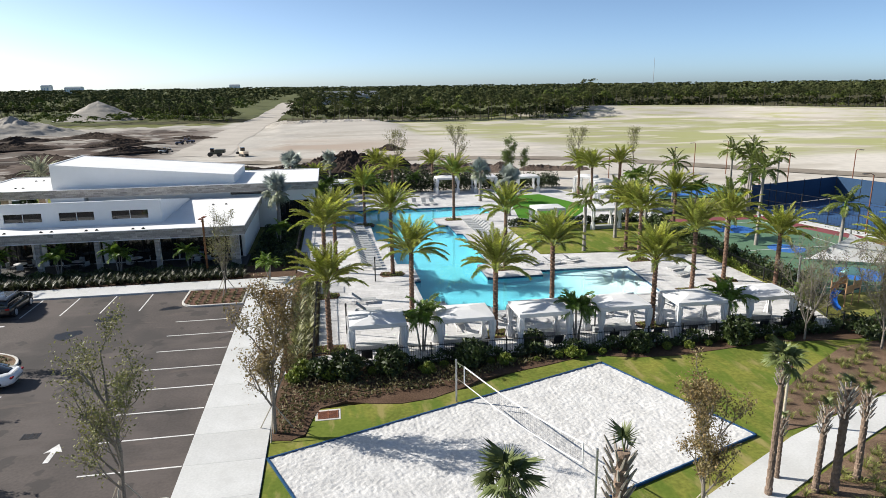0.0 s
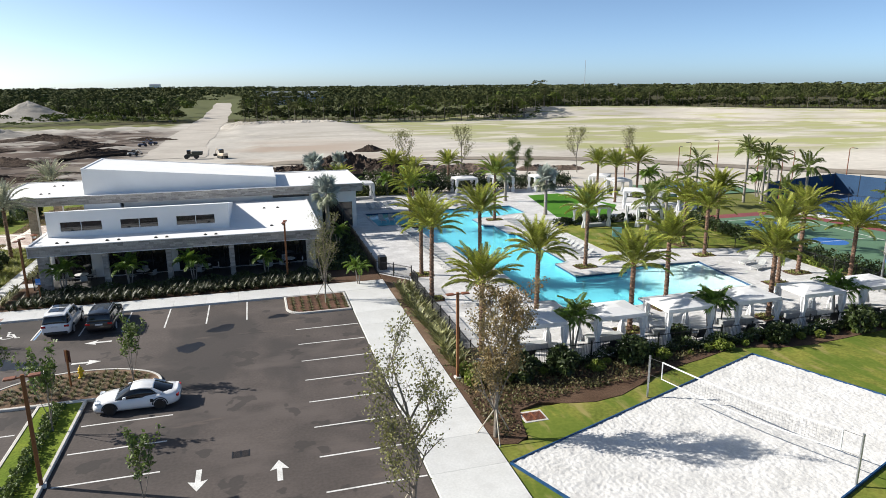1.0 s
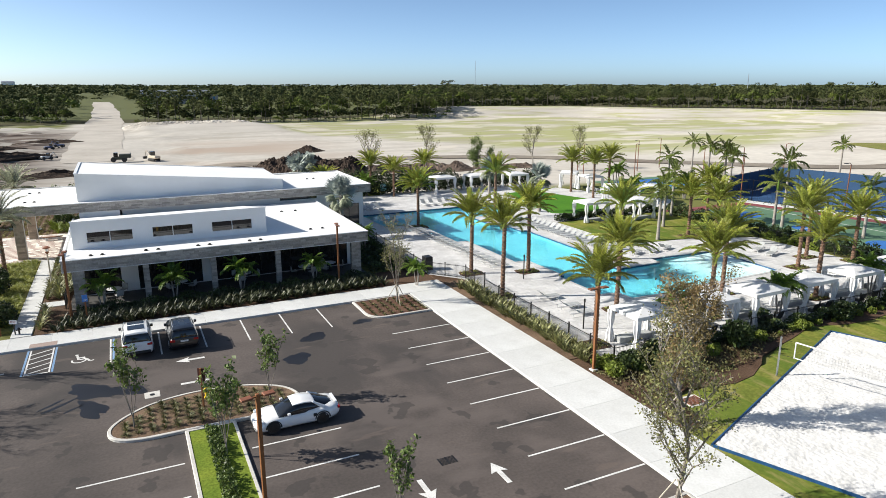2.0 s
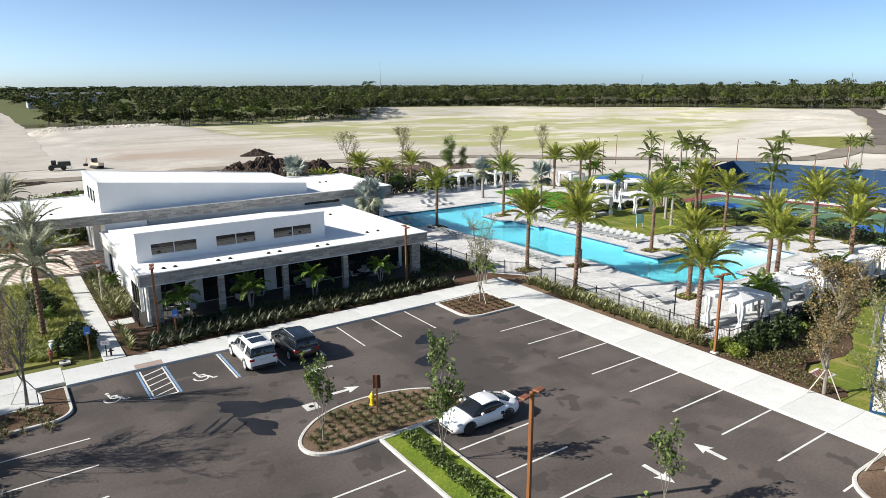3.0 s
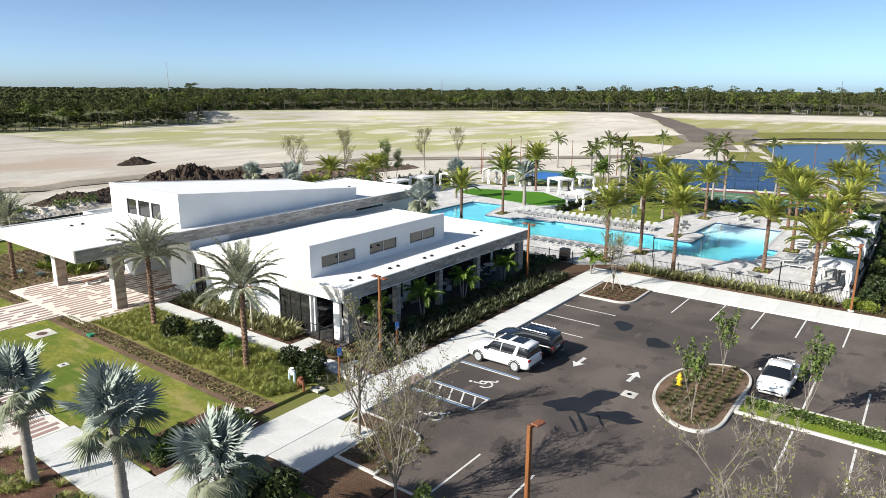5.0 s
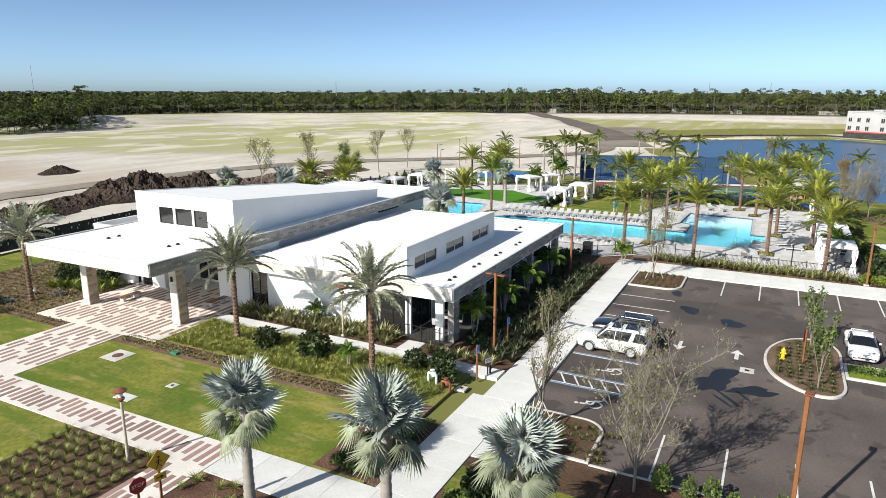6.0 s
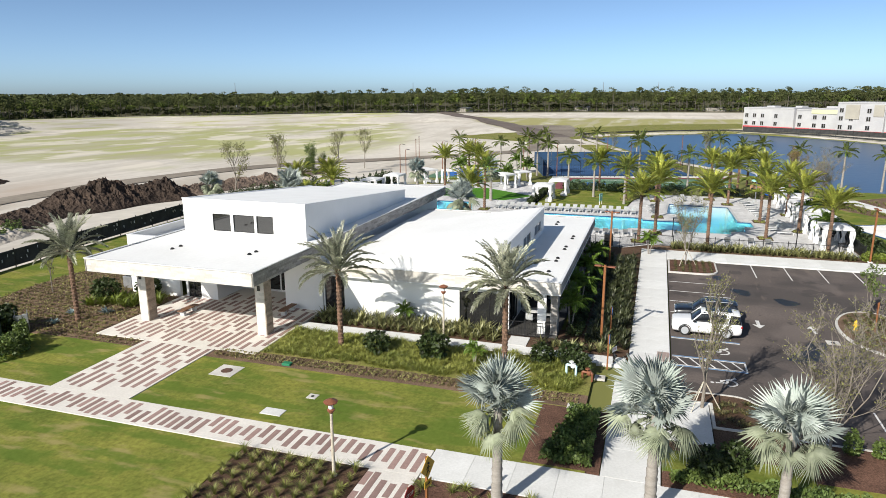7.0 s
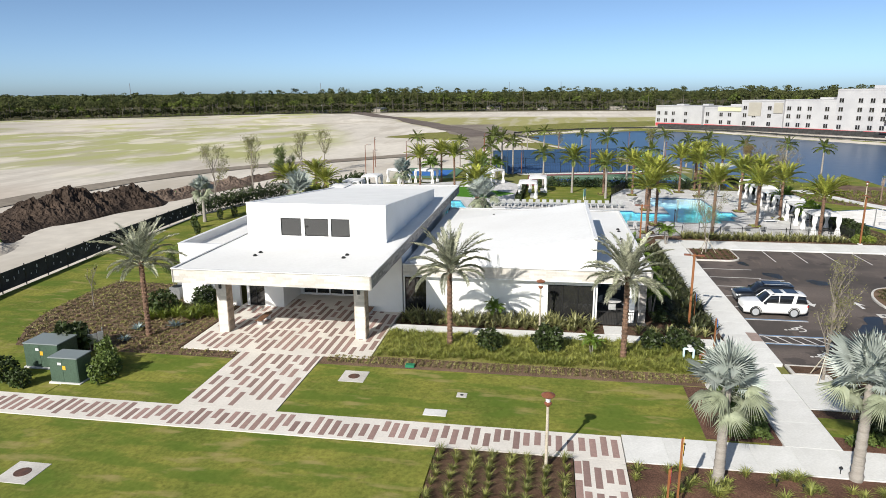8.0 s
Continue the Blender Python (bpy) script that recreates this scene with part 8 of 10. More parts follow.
def post_sign(x, y_, turn, h, w, ht, material, label, bars=True, z=0.05, postmat=None):
    s = thing("sign_post", label, "sign", "", (x, y_, z), turn)
    bm = bmesh.new()
    box(bm, -0.045, -0.045, 0, 0.045, 0.045, h, 0.005)
    part("post", bm, postmat or M_BROWN_POST, s)
    bm = bmesh.new()
    box(bm, -w / 2, -0.07, h - ht - 0.03, w / 2, -0.05, h - 0.03, 0.004)
    part("plate", bm, material, s)
    if bars:
        for k, f in enumerate((0.7, 0.5)):
            bm = bmesh.new()
            zc = h - 0.03 - ht * (0.72 + 0.14 * k)
            box(bm, -w * f / 2, -0.076, zc - 0.012, w * f / 2, -0.07, zc + 0.012)
            part("writing_bar", bm, M_ALU, s)
    return s


post_sign(-36.9, 59.3, 0, 2.2, 0.36, 0.5, M_SIGN_BLUE, "blue accessible parking sign on a brown post")
post_sign(-31.6, 59.5, 0, 2.2, 0.36, 0.5, M_SIGN_BLUE, "blue accessible parking sign on a brown post beside the hedge")
post_sign(-25.6, 42.4, 150, 2.3, 0.4, 0.75, M_SIGN_MAROON, "dark maroon traffic sign on a brown post in the island")
fd = thing("fire_connection_sign", "small white lettered sign on a dark post beside the walk", "sign", "", (-36.0, 59.0, 0.09), -25)
bm = bmesh.new()
box(bm, -0.03, -0.03, 0, 0.03, 0.03, 0.95)
part("post", bm, M_DARK_METAL, fd)
bm = bmesh.new()
box(bm, -0.26, -0.05, 0.8, 0.26, -0.031, 1.1, 0.005)
part("plate", bm, M_ALU, fd)
tx = bpy.data.curves.new("sign_word", "FONT")
tx.body, tx.size, tx.align_x, tx.align_y, tx.extrude = "FDC", 0.2, "CENTER", "CENTER", 0.002
tx.materials.append(M_SIGN_RED)
tobj = new("lettering", tx)
tobj.parent, tobj.matrix_basis = fd, Matrix.Translation((0, -0.054, 0.95)) @ Matrix.Rotation(radians(90), 4, "X")
sd_ = thing("standpipe", "short dark twin-inlet standpipe beside the walk", "standpipe", "", (-35.75, 58.95, 0.09))
bm = bmesh.new()
lathe(bm, [(0.07, 0), (0.06, 0.05), (0.06, 0.4), (0.09, 0.44), (0.05, 0.52)], 10)
part("riser", bm, M_DARK_METAL, sd_)
for s in (-1, 1):
    bm = bmesh.new()
    tube(bm, (0, 0, 0.36), (s * 0.14, -0.1, 0.38), 0.05, sides=8)
    part("inlet", bm, M_DARK_METAL, sd_)
for x, y_ in ((-52.03, 60.18), (-52.29, 59.24), (-50.65, 57.18)):
    pl = thing("path_light", "small dark metal path light in the red mulch", "path light", "path lights", (x, y_, 0.1))
    bm = bmesh.new()
    tube(bm, (0, 0, -0.05), (0, 0, 0.3), 0.02, sides=8)
    part("stem", bm, M_DARK_METAL, pl)
    bm = bmesh.new()
    lathe(bm, [(0.03, 0.28), (0.08, 0.31), (0.075, 0.33), (0.02, 0.38)], 14)
    part("cap", bm, M_DARK_METAL, pl)
vb = thing("valve_box", "green plastic irrigation valve box lid in the groundcover", "valve box", "", (-42.1, 77.9, 0.09))
bm = bmesh.new()
box(bm, -0.2, -0.28, -0.05, 0.2, 0.28, 0.14, 0.02)
part("lid", bm, plain("green_plastic", (0.015, 0.17, 0.08), 0.6), vb)
bm = bmesh.new()
box(bm, -34.9, 55.72, 0.06, -33.3, 56.45, 0.137, 0.004)
tagged(part("tactile_pad", bm, mat("tactile_tile", (0.36, 0.27, 0.24), (0.3, 0.23, 0.2), 0.8, 2, 30, 0.4)), "brown-grey tactile warning tile set in the walk", "tactile paving", kind="structure")
post_sign(-50.2 - 1.2, 53.8, 0, 1.8, 0.16, 0.3, M_BROWN_POST, "brown wooden marker post in the bed", False)
ws = thing("warning_sign", "yellow diamond pedestrian sign with a smaller plate below", "sign", "", (-54.4, 64.6, 0.1), -13)
bm = bmesh.new()
box(bm, -0.04, -0.04, 0, 0.04, 0.04, 3.2)
part("post", bm, M_BROWN_POST, ws)
bm = bmesh.new()
vs = box(bm, -0.33, -0.07, -0.33, 0.33, -0.05, 0.33, 0.006)
bmesh.ops.transform(bm, verts=bm.verts[:], matrix=Matrix.Translation((0, 0, 2.8)) @ Matrix.Rotation(radians(45), 4, "Y"))
part("diamond", bm, M_SIGN_YELLOW, ws)
bm = bmesh.new()
for p, q2, w_ in (((0, 2.18), (-0.02, 2.0), 0.05), ((-0.02, 2.0), (-0.12, 1.82), 0.03), ((-0.02, 2.0), (0.1, 1.84), 0.03), ((0, 2.16), (0.13, 2.04), 0.025), ((0, 2.16), (-0.12, 2.06), 0.025)):
    tube(bm, (p[0], -0.078, p[1]), (q2[0], -0.078, q2[1]), w_ * 0.5, sides=6)
lathe(bm, [(0.05, 2.24), (0.05, 2.3)], 8, (0, -0.08, 0))
bmesh.ops.translate(bm, verts=bm.verts[:], vec=(0, 0, 0.7))
part("walking_symbol", bm, M_DARK_METAL, ws)
bm = bmesh.new()
box(bm, -0.24, -0.07, 1.98, 0.24, -0.05, 2.28, 0.006)
part("arrow_plate", bm, M_SIGN_YELLOW, ws)
bm = bmesh.new()
prism(bm, [(-0.15, -0.02), (0.02, -0.02), (0.02, -0.07), (0.15, 0), (0.02, 0.07), (0.02, 0.02), (-0.15, 0.02)], 0, 0.006)
bmesh.ops.transform(bm, verts=bm.verts[:], matrix=Matrix.Translation((0, -0.071, 2.13)) @ Matrix.Rotation(radians(90), 4, "X"))
part("arrow", bm, M_DARK_METAL, ws)
st = thing("stop_sign", "red octagonal stop sign on a brown post", "sign", "", (-55.0, 65.1, 0.1), -13)
bm = bmesh.new()
box(bm, -0.04, -0.04, 0, 0.04, 0.04, 2.2)
part("post", bm, M_BROWN_POST, st)
bm = bmesh.new()
prism(bm, [(0.34 * math.cos(radians(22.5 + 45 * k)), 0.34 * math.sin(radians(22.5 + 45 * k))) for k in range(8)], 0, 0.02)
bmesh.ops.transform(bm, verts=bm.verts[:], matrix=Matrix.Translation((0, -0.05, 1.95)) @ Matrix.Rotation(radians(90), 4, "X"))
part("plate", bm, M_SIGN_RED, st)
tx = bpy.data.curves.new("stop_word", "FONT")
tx.body, tx.size, tx.align_x, tx.align_y, tx.extrude = "STOP", 0.2, "CENTER", "CENTER", 0.002
tx.materials.append(M_ALU)
tobj = new("lettering", tx)
tobj.parent, tobj.matrix_basis = st, Matrix.Translation((0, -0.074, 1.95)) @ Matrix.Rotation(radians(90), 4, "X")


# ---- small site things ----
def hydrant(x, y_):
    h = thing("fire_hydrant", "bright yellow fire hydrant in the planting island", "hydrant", "", (x, y_, 0.1))
    bm = bmesh.new()
    lathe(bm, [(0.17, 0), (0.17, 0.05), (0.11, 0.07), (0.11, 0.5), (0.14, 0.52), (0.14, 0.56), (0.1, 0.66), (0.04, 0.72), (0.03, 0.78)], 14)
    part("barrel", bm, M_YELLOW, h)
    for a in (0, 120, 240):
        bm = bmesh.new()
        d = Vector((math.cos(radians(a)), math.sin(radians(a)), 0))
        tube(bm, d * 0.09 + Vector((0, 0, 0.42)), d * 0.2 + Vector((0, 0, 0.42)), 0.055, sides=10)
        part("outlet", bm, M_YELLOW, h)


hydrant(-25.3, 43.5)


def cover(x, y_, pad, r, z, name="manhole", label="round iron manhole in a square concrete pad", iron=None):
    c = thing(name, label, "manhole", "", (x, y_, z))
    bm = bmesh.new()
    box(bm, -pad, -pad, -0.1, pad, pad, 0.02, 0.01)
    part("pad", bm, M_KERB, c)
    bm = bmesh.new()
    lathe(bm, [(r, 0.0), (r, 0.03), (r * 0.9, 0.035)], 20)
    part("lid", bm, iron or M_IRON_LID, c)


cover(-44.0, 80.85, 0.75, 0.34, 0.1), cover(-55.8, 92.4, 0.8, 0.36, 0.1), cover(-28.0, 45.4, 0.4, 0.14, -0.012, iron=M_DARK_METAL, label="small round cover in a pale square patch"), cover(-45.5, 74.3, 0.28, 0.1, 0.1, iron=M_DARK_METAL, label="small valve cover in a concrete pad")
cover(-42.4, 60.6, 0.34, 0.12, 0.11, iron=M_DARK_METAL, label="small valve cover in a concrete pad"), cover(-38.3, 59.6, 0.3, 0.1, 0.1, iron=M_DARK_METAL, label="small valve cover in a concrete pad")
bx = thing("utility_lid", "grey rectangular concrete utility lid in the lawn", "utility lid", "", (-47.7, 75.4, 0.1), 0)
bm = bmesh.new()
box(bm, -0.35, -0.6, -0.05, 0.35, 0.6, 0.03, 0.015)
part("lid", bm, M_CONCRETE, bx)


def grate(x, y_, z, w, d, label, pad=None):
    g = thing("drain_grate", label, "drain", "", (x, y_, z))
    if pad:
        bm = bmesh.new()
        box(bm, -w - 0.15, -d - 0.15, -0.1, w + 0.15, d + 0.15, 0.0, 0.01)
        part("pad", bm, pad, g)
    for k in range(9):
        bm = bmesh.new()
        box(bm, -w, -d + 2 * d * k / 9, 0.0, w, -d + 2 * d * k / 9 + d / 9, 0.02)
        part("bar", bm, M_DARK_METAL if not pad else M_RUST, g)
    for s in (-w, 0, w):
        bm = bmesh.new()
        box(bm, s - 0.03, -d, 0.0, s + 0.03, d, 0.022)
        part("frame_bar", bm, M_DARK_METAL if not pad else M_RUST, g)


grate(-16.1, 32.3, -0.012, 0.38, 0.3, "iron drain grate set in the asphalt"), grate(-1.5, 31.6, 0.08, 0.5, 0.42, "rusty drain grate in a concrete pad on the lawn", M_KERB)


def cabinet(x, y_, sx_, sy_, h, turn=0):
    c = thing("transformer_box", "dark green steel transformer box with warning labels", "transformer", "transformer boxes", (x, y_, 0.1), turn)
    bm = bmesh.new()
    box(bm, -sx_ - 0.1, -sy_ - 0.1, -0.1, sx_ + 0.1, sy_ + 0.1, 0.06, 0.01)
    part("plinth", bm, M_CONCRETE, c)
    bm = bmesh.new()
    box(bm, -sx_, -sy_, 0.06, sx_, sy_, h, 0.02)
    part("body", bm, M_GREEN_BOX, c)
    bm = bmesh.new()
    vs = box(bm, -sx_ - 0.04, -sy_ - 0.04, h, sx_ + 0.04, sy_ + 0.04, h + 0.07, 0.02)
    part("lid", bm, M_BOX_LID, c)
    for s in (-1, 1):
        bm = bmesh.new()
        box(bm, -sx_ - 0.015, s * sy_ * 0.5 - sy_ * 0.44, 0.14, -sx_, s * sy_ * 0.5 + sy_ * 0.44, h - 0.08, 0.004)
        part("door", bm, M_GREEN_BOX, c)
    bm = bmesh.new()
    box(bm, -sx_ - 0.022, -0.14, h * 0.55, -sx_ - 0.016, 0.06, h * 0.72)
    part("label_plate", bm, M_SIGN_YELLOW, c)
    bm = bmesh.new()
    box(bm, -sx_ - 0.022, 0.12, h * 0.74, -sx_ - 0.016, 0.34, h * 0.84)
    part("label_plate", bm, M_ALU, c)


cabinet(-46.7, 97.0, 0.6, 0.9, 1.5), cabinet(-44.7, 99.9, 0.85, 1.15, 1.5)
mr = thing("meter_rack", "grey electric meter boxes on two posts", "meter rack", "", (-42.6, 98.4, 0.08), -60)
for s in (-0.4, 0.4):
    bm = bmesh.new()
    tube(bm, (s, 0, 0), (s, 0, 1.6), 0.03, sides=8)
    part("post", bm, M_GREY_METAL, mr)
for x, z, w in ((-0.2, 0.85, 0.28), (0.28, 0.95, 0.18)):
    bm = bmesh.new()
    box(bm, x - w, -0.14, z - 0.3, x + w, -0.02, z + 0.38, 0.02)
    part("meter_box", bm, M_GREY_METAL, mr)
bf = thing("backflow_valve", "pale blue and bronze backflow pipes standing on the lawn", "pipework", "", (-38.8, 61.2, 0.1), 80)
for s, m_, h, x in ((1, M_PALE_BLUE, 0.75, 0.0), (-1, M_RUST, 0.5, -0.95)):
    bm = bmesh.new()
    for p, q2 in (((x - 0.28, 0, 0), (x - 0.28, 0, h)), ((x - 0.28, 0, h), (x + 0.28, 0, h)), ((x + 0.28, 0, h), (x + 0.28, 0, 0))):
        tube(bm, p, q2, 0.07, sides=8)
    part("pipe", bm, m_, bf)
    bm = bmesh.new()
    tube(bm, (x, 0, h), (x, 0, h + 0.2), 0.04, sides=6)
    lathe(bm, [(0.14, h + 0.2), (0.14, h + 0.24)], 12, (x, 0, 0))
    lathe(bm, [(0.13, h - 0.12), (0.15, h), (0.13, h + 0.12)], 12, (x - 0.1, 0, 0))
    part("valve", bm, M_ALU if s > 0 else m_, bf)
for x, y_ in ((-31.4, 99.4), (-30.0, 99.5), (-28.6, 99.5)):
    ac = thing("air_conditioner", "grey air-conditioning unit behind the clubhouse", "air conditioner", "cooling units", (x, y_, 0.07))
    bm = bmesh.new()
    box(bm, -0.45, -0.45, 0, 0.45, 0.45, 1.0, 0.03)
    part("casing", bm, M_GREY_METAL, ac)
    bm = bmesh.new()
    lathe(bm, [(0.36, 1.0), (0.36, 1.04), (0.1, 1.06)], 18)
    part("fan_grille", bm, M_DARK_METAL, ac)
for x, y_, a, z in ((22.6, 64.6, -20, 0.09), (7.7, 104.6 - 1.6, 0, 0.1)):
    tb = thing("notice_board", "pale teal notice board on a low stand", "notice board", "", (x, y_, z), a)
    bm = bmesh.new()
    box(bm, -0.5, -0.03, 0.55, 0.5, 0.03, 1.65, 0.02)
    part("board", bm, M_TEAL, tb)
    for s in (-0.4, 0.4):
        bm = bmesh.new()
        box(bm, s - 0.04, -0.04, 0, s + 0.04, 0.04, 0.55)
        part("leg", bm, M_ALU, tb)
    for k in range(4):
        bm = bmesh.new()
        box(bm, -0.35, -0.036, 1.4 - 0.17 * k, 0.3 - 0.06 * k, -0.03, 1.44 - 0.17 * k)
        part("writing_bar", bm, M_ALU, tb)
for x, y_ in ((-3.7, 61.6),):
    bn = thing("equipment_cabinet", "black cabinet beside the pool fence", "cabinet", "", (x, y_, 0.1))
    bm = bmesh.new()
    box(bm, -0.35, -0.45, 0, 0.35, 0.45, 1.25, 0.03)
    part("body", bm, M_DARK_METAL, bn)
for x, y_ in ((-0.2, 42.9), (16.6, 40.0), (2.6, 55.0)):
    bo = thing("deck_lamp", "tall slim black bollard lamp on the pool deck", "bollard", "deck lamps", (x, y_, 0.1))
    bm = bmesh.new()
    tube(bm, (0, 0, 0), (0, 0, 2.0), 0.05, sides=10)
    part("pole", bm, M_DARK_METAL, bo)
    bm = bmesh.new()
    lathe(bm, [(0.06, 2.0), (0.07, 2.02), (0.07, 2.2), (0.03, 2.24)], 10)
    part("head", bm, M_DARK_METAL, bo)


# ---- volleyball net ----
vn = thing("volleyball_net", "slack volleyball net with white tapes between grey posts", "net")
A, B = Vector((5.35, 31.75, 0.1)), Vector((9.25, 22.0, 0.1))
for p in (A, B):
    bm = bmesh.new()
    tube(bm, p, p + Vector((0, 0, 2.45)), 0.055, sides=10)
    part("post", bm, M_GREY_METAL, vn)
u = (B - A).normalized()
A2, B2 = A + u * 0.8, B - u * 0.8
for z, r in ((2.3, 0.04), (1.35, 0.03)):
    bm = bmesh.new()
    prev, side = None, Vector((-u.y, u.x, 0)) * 0.008
    for k in range(13):
        t = k / 12
        cur = A2 + (B2 - A2) * t + Vector((0, 0, z - 0.2 * math.sin(math.pi * t)))
        ring = [bm.verts.new(cur + side * s + Vector((0, 0, q * r))) for s, q in ((-1, -1), (1, -1), (1, 1), (-1, 1))]
        for i in range(4) if prev else ():
            bm.faces.new((prev[i], prev[(i + 1) % 4], ring[(i + 1) % 4], ring[i]))
        if k in (0, 12):
            bm.faces.new(ring)
        prev = ring
    bmesh.ops.recalc_face_normals(bm, faces=bm.faces[:])
    part("tape", bm, M_ALU, vn)
for p in (A2, B2):
    bm = bmesh.new()
    tube(bm, p + Vector((0, 0, 1.33)), p + Vector((0, 0, 2.32)), 0.035, sides=6)
    part("side_tape", bm, M_ALU, vn)
for p, q2 in ((A, A2), (B, B2)):
    for z in (2.3, 1.35):
        bm = bmesh.new()
        tube(bm, p + Vector((0, 0, z)), q2 + Vector((0, 0, z)), 0.01, sides=4)
        part("cord", bm, M_DARK_METAL, vn)
bm = bmesh.new()
for k in range(1, 60):
    t = k / 60
    p = A2 + (B2 - A2) * t
    s = 0.2 * math.sin(math.pi * t)
    tube(bm, p + Vector((0, 0, 1.35 - s)), p + Vector((0, 0, 2.3 - s)), 0.003, sides=3, caps=False)
for z in np.arange(1.5, 2.3, 0.16):
    prev = None
    for k in range(0, 13):
        t = k / 12
        cur = A2 + (B2 - A2) * t + Vector((0, 0, float(z) - 0.2 * math.sin(math.pi * t)))
        if prev:
            tube(bm, prev, cur, 0.003, sides=3, caps=False)
        prev = cur
tagged(part("mesh", bm, M_DARK_METAL, vn), kind="stuff")


# ---- playground ----
pg = thing("play_tower", "tan and blue play tower with a curved blue slide", "playground", "", (37.6, 42.0, 0.06), 20)
pg.matrix_basis = pg.matrix_basis @ Matrix.Scale(0.8, 4)
for x in (-1.2, 0, 1.2):
    for y_ in (-0.7, 0.7):
        bm = bmesh.new()
        tube(bm, (x, y_, 0), (x, y_, 2.9), 0.06, sides=8)
        part("post", bm, M_PLAY_TAN, pg)
for x0, x1, z in ((-1.2, 0, 1.2), (0, 1.2, 1.5)):
    bm = bmesh.new()
    box(bm, x0, -0.7, z - 0.05, x1, 0.7, z + 0.02)
    part("platform", bm, M_DARK_METAL, pg)
    for y_ in (-0.7, 0.7):
        bm = bmesh.new()
        box(bm, x0 + 0.06, y_ - 0.03, z + 0.1, x1 - 0.06, y_ + 0.03, z + 0.85, 0.02)
        part("side_panel", bm, M_PLAY_TAN, pg)
bm = bmesh.new()
prev = None
for k in range(15):
    t = k / 14
    a = -1.6 * t
    cx, cy, z = -1.2 - 1.9 * math.sin(-a) * 1.0, -1.3 * (1 - math.cos(a)), 1.2 * (1 - t) ** 1.15 + 0.25
    d = Vector((-math.cos(a), -math.sin(-a), 0)).normalized()
    sd = Vector((-d.y, d.x, 0))
    c = Vector((cx, cy, z))
    ring = [bm.verts.new(c + sd * w_ + Vector((0, 0, h_))) for w_, h_ in ((-0.32, 0.22), (-0.27, 0), (0.27, 0), (0.32, 0.22))]
    if prev:
        for i in range(3):
            bm.faces.new((prev[i], prev[i + 1], ring[i + 1], ring[i]))
    prev = ring
bmesh.ops.solidify(bm, geom=bm.faces[:], thickness=0.04)
part("slide", bm, M_PLAY_BLUE, pg)
bm = bmesh.new()
lathe(bm, [(0.9, 2.9), (0.6, 3.3), (0.1, 3.55)], 6, (0.6, 0, 0))
part("roof", bm, M_TEAL, pg)
ss = thing("shade_sail", "white tensioned shade sail over the playground", "shade sail")
cor = [Vector((33.9, 42.6, 3.6)), Vector((40.5, 45.5, 4.6)), Vector((43.0, 40.5, 3.6)), Vector((37.5, 36.9, 4.4))]
bm = bmesh.new()
N = 10
grid = [[None] * (N + 1) for _ in range(N + 1)]
for i in range(N + 1):
    for j in range(N + 1):
        a, b = i / N, j / N
        pull = 0.12 * (4 * a * (1 - a) + 4 * b * (1 - b)) * 0.5
        p = cor[0] * (1 - a) * (1 - b) + cor[1] * a * (1 - b) + cor[2] * a * b + cor[3] * (1 - a) * b
        mid = sum(cor, Vector()) / 4
        edge_ = 0.1 if (i in (0, N)) != (j in (0, N)) else 0.0
        grid[i][j] = bm.verts.new(p + (mid - p) * edge_ * 1.0)
for i in range(N):
    for j in range(N):
        bm.faces.new((grid[i][j], grid[i + 1][j], grid[i + 1][j + 1], grid[i][j + 1]))
bmesh.ops.solidify(bm, geom=bm.faces[:], thickness=0.02)
part("canopy", bm, M_CANVAS, ss)
for c in cor:
    bm = bmesh.new()
    tube(bm, (c.x, c.y, 0), (c.x, c.y, c.z + 0.3), 0.08, sides=8)
    part("mast", bm, M_GREY_METAL, ss)


# ---- tall area lights ----
def court_light(x, y_, h, turn):
    p = thing("court_light", "tall dark lamp mast with a curved arm", "lamp post", "court lights", (x, y_, 0), turn)
    bm = bmesh.new()
    tube(bm, (0, 0, 0), (0, 0, h), 0.08, 0.06, 8)
    part("mast", bm, M_RUST, p)
    bm = bmesh.new()
    tube(bm, (0, 0, h), (0.35, 0, h + 0.2), 0.04, 0.035, 6), tube(bm, (0.35, 0, h + 0.2), (0.9, 0, h + 0.2), 0.035, 0.03, 6)
    part("arm", bm, M_RUST, p)
    bm = bmesh.new()
    box(bm, 0.7, -0.14, h + 0.13, 1.35, 0.14, h + 0.22, 0.02)
    part("lamp_head", bm, M_DARK_METAL, p)
    return p


cl = court_light(53.6, 75.5, 6.6, 200)
for x, y_, h, a in ((57.2, 62.0, 1.0, 180), (63.6, 84.0, 1.0, 180), (80.3, 68, 1.0, 180), (48.3, 106, 0.9, 250), (54.2, 99.0, 0.95, 250), (67.4, 95.6, 0.9, 200), (70.6, 110, 0.9, 200), (63, 108, 0.9, 200), (81, 52, 1.0, 180), (75, 85, 1.0, 270), (60.4, 47, 0.9, 180), (45, 103.5, 0.8, 230)):
    copy_thing(cl, pose(x, y_, 0, 0, 0, a) @ Matrix.Diagonal((1, 1, h, 1)))


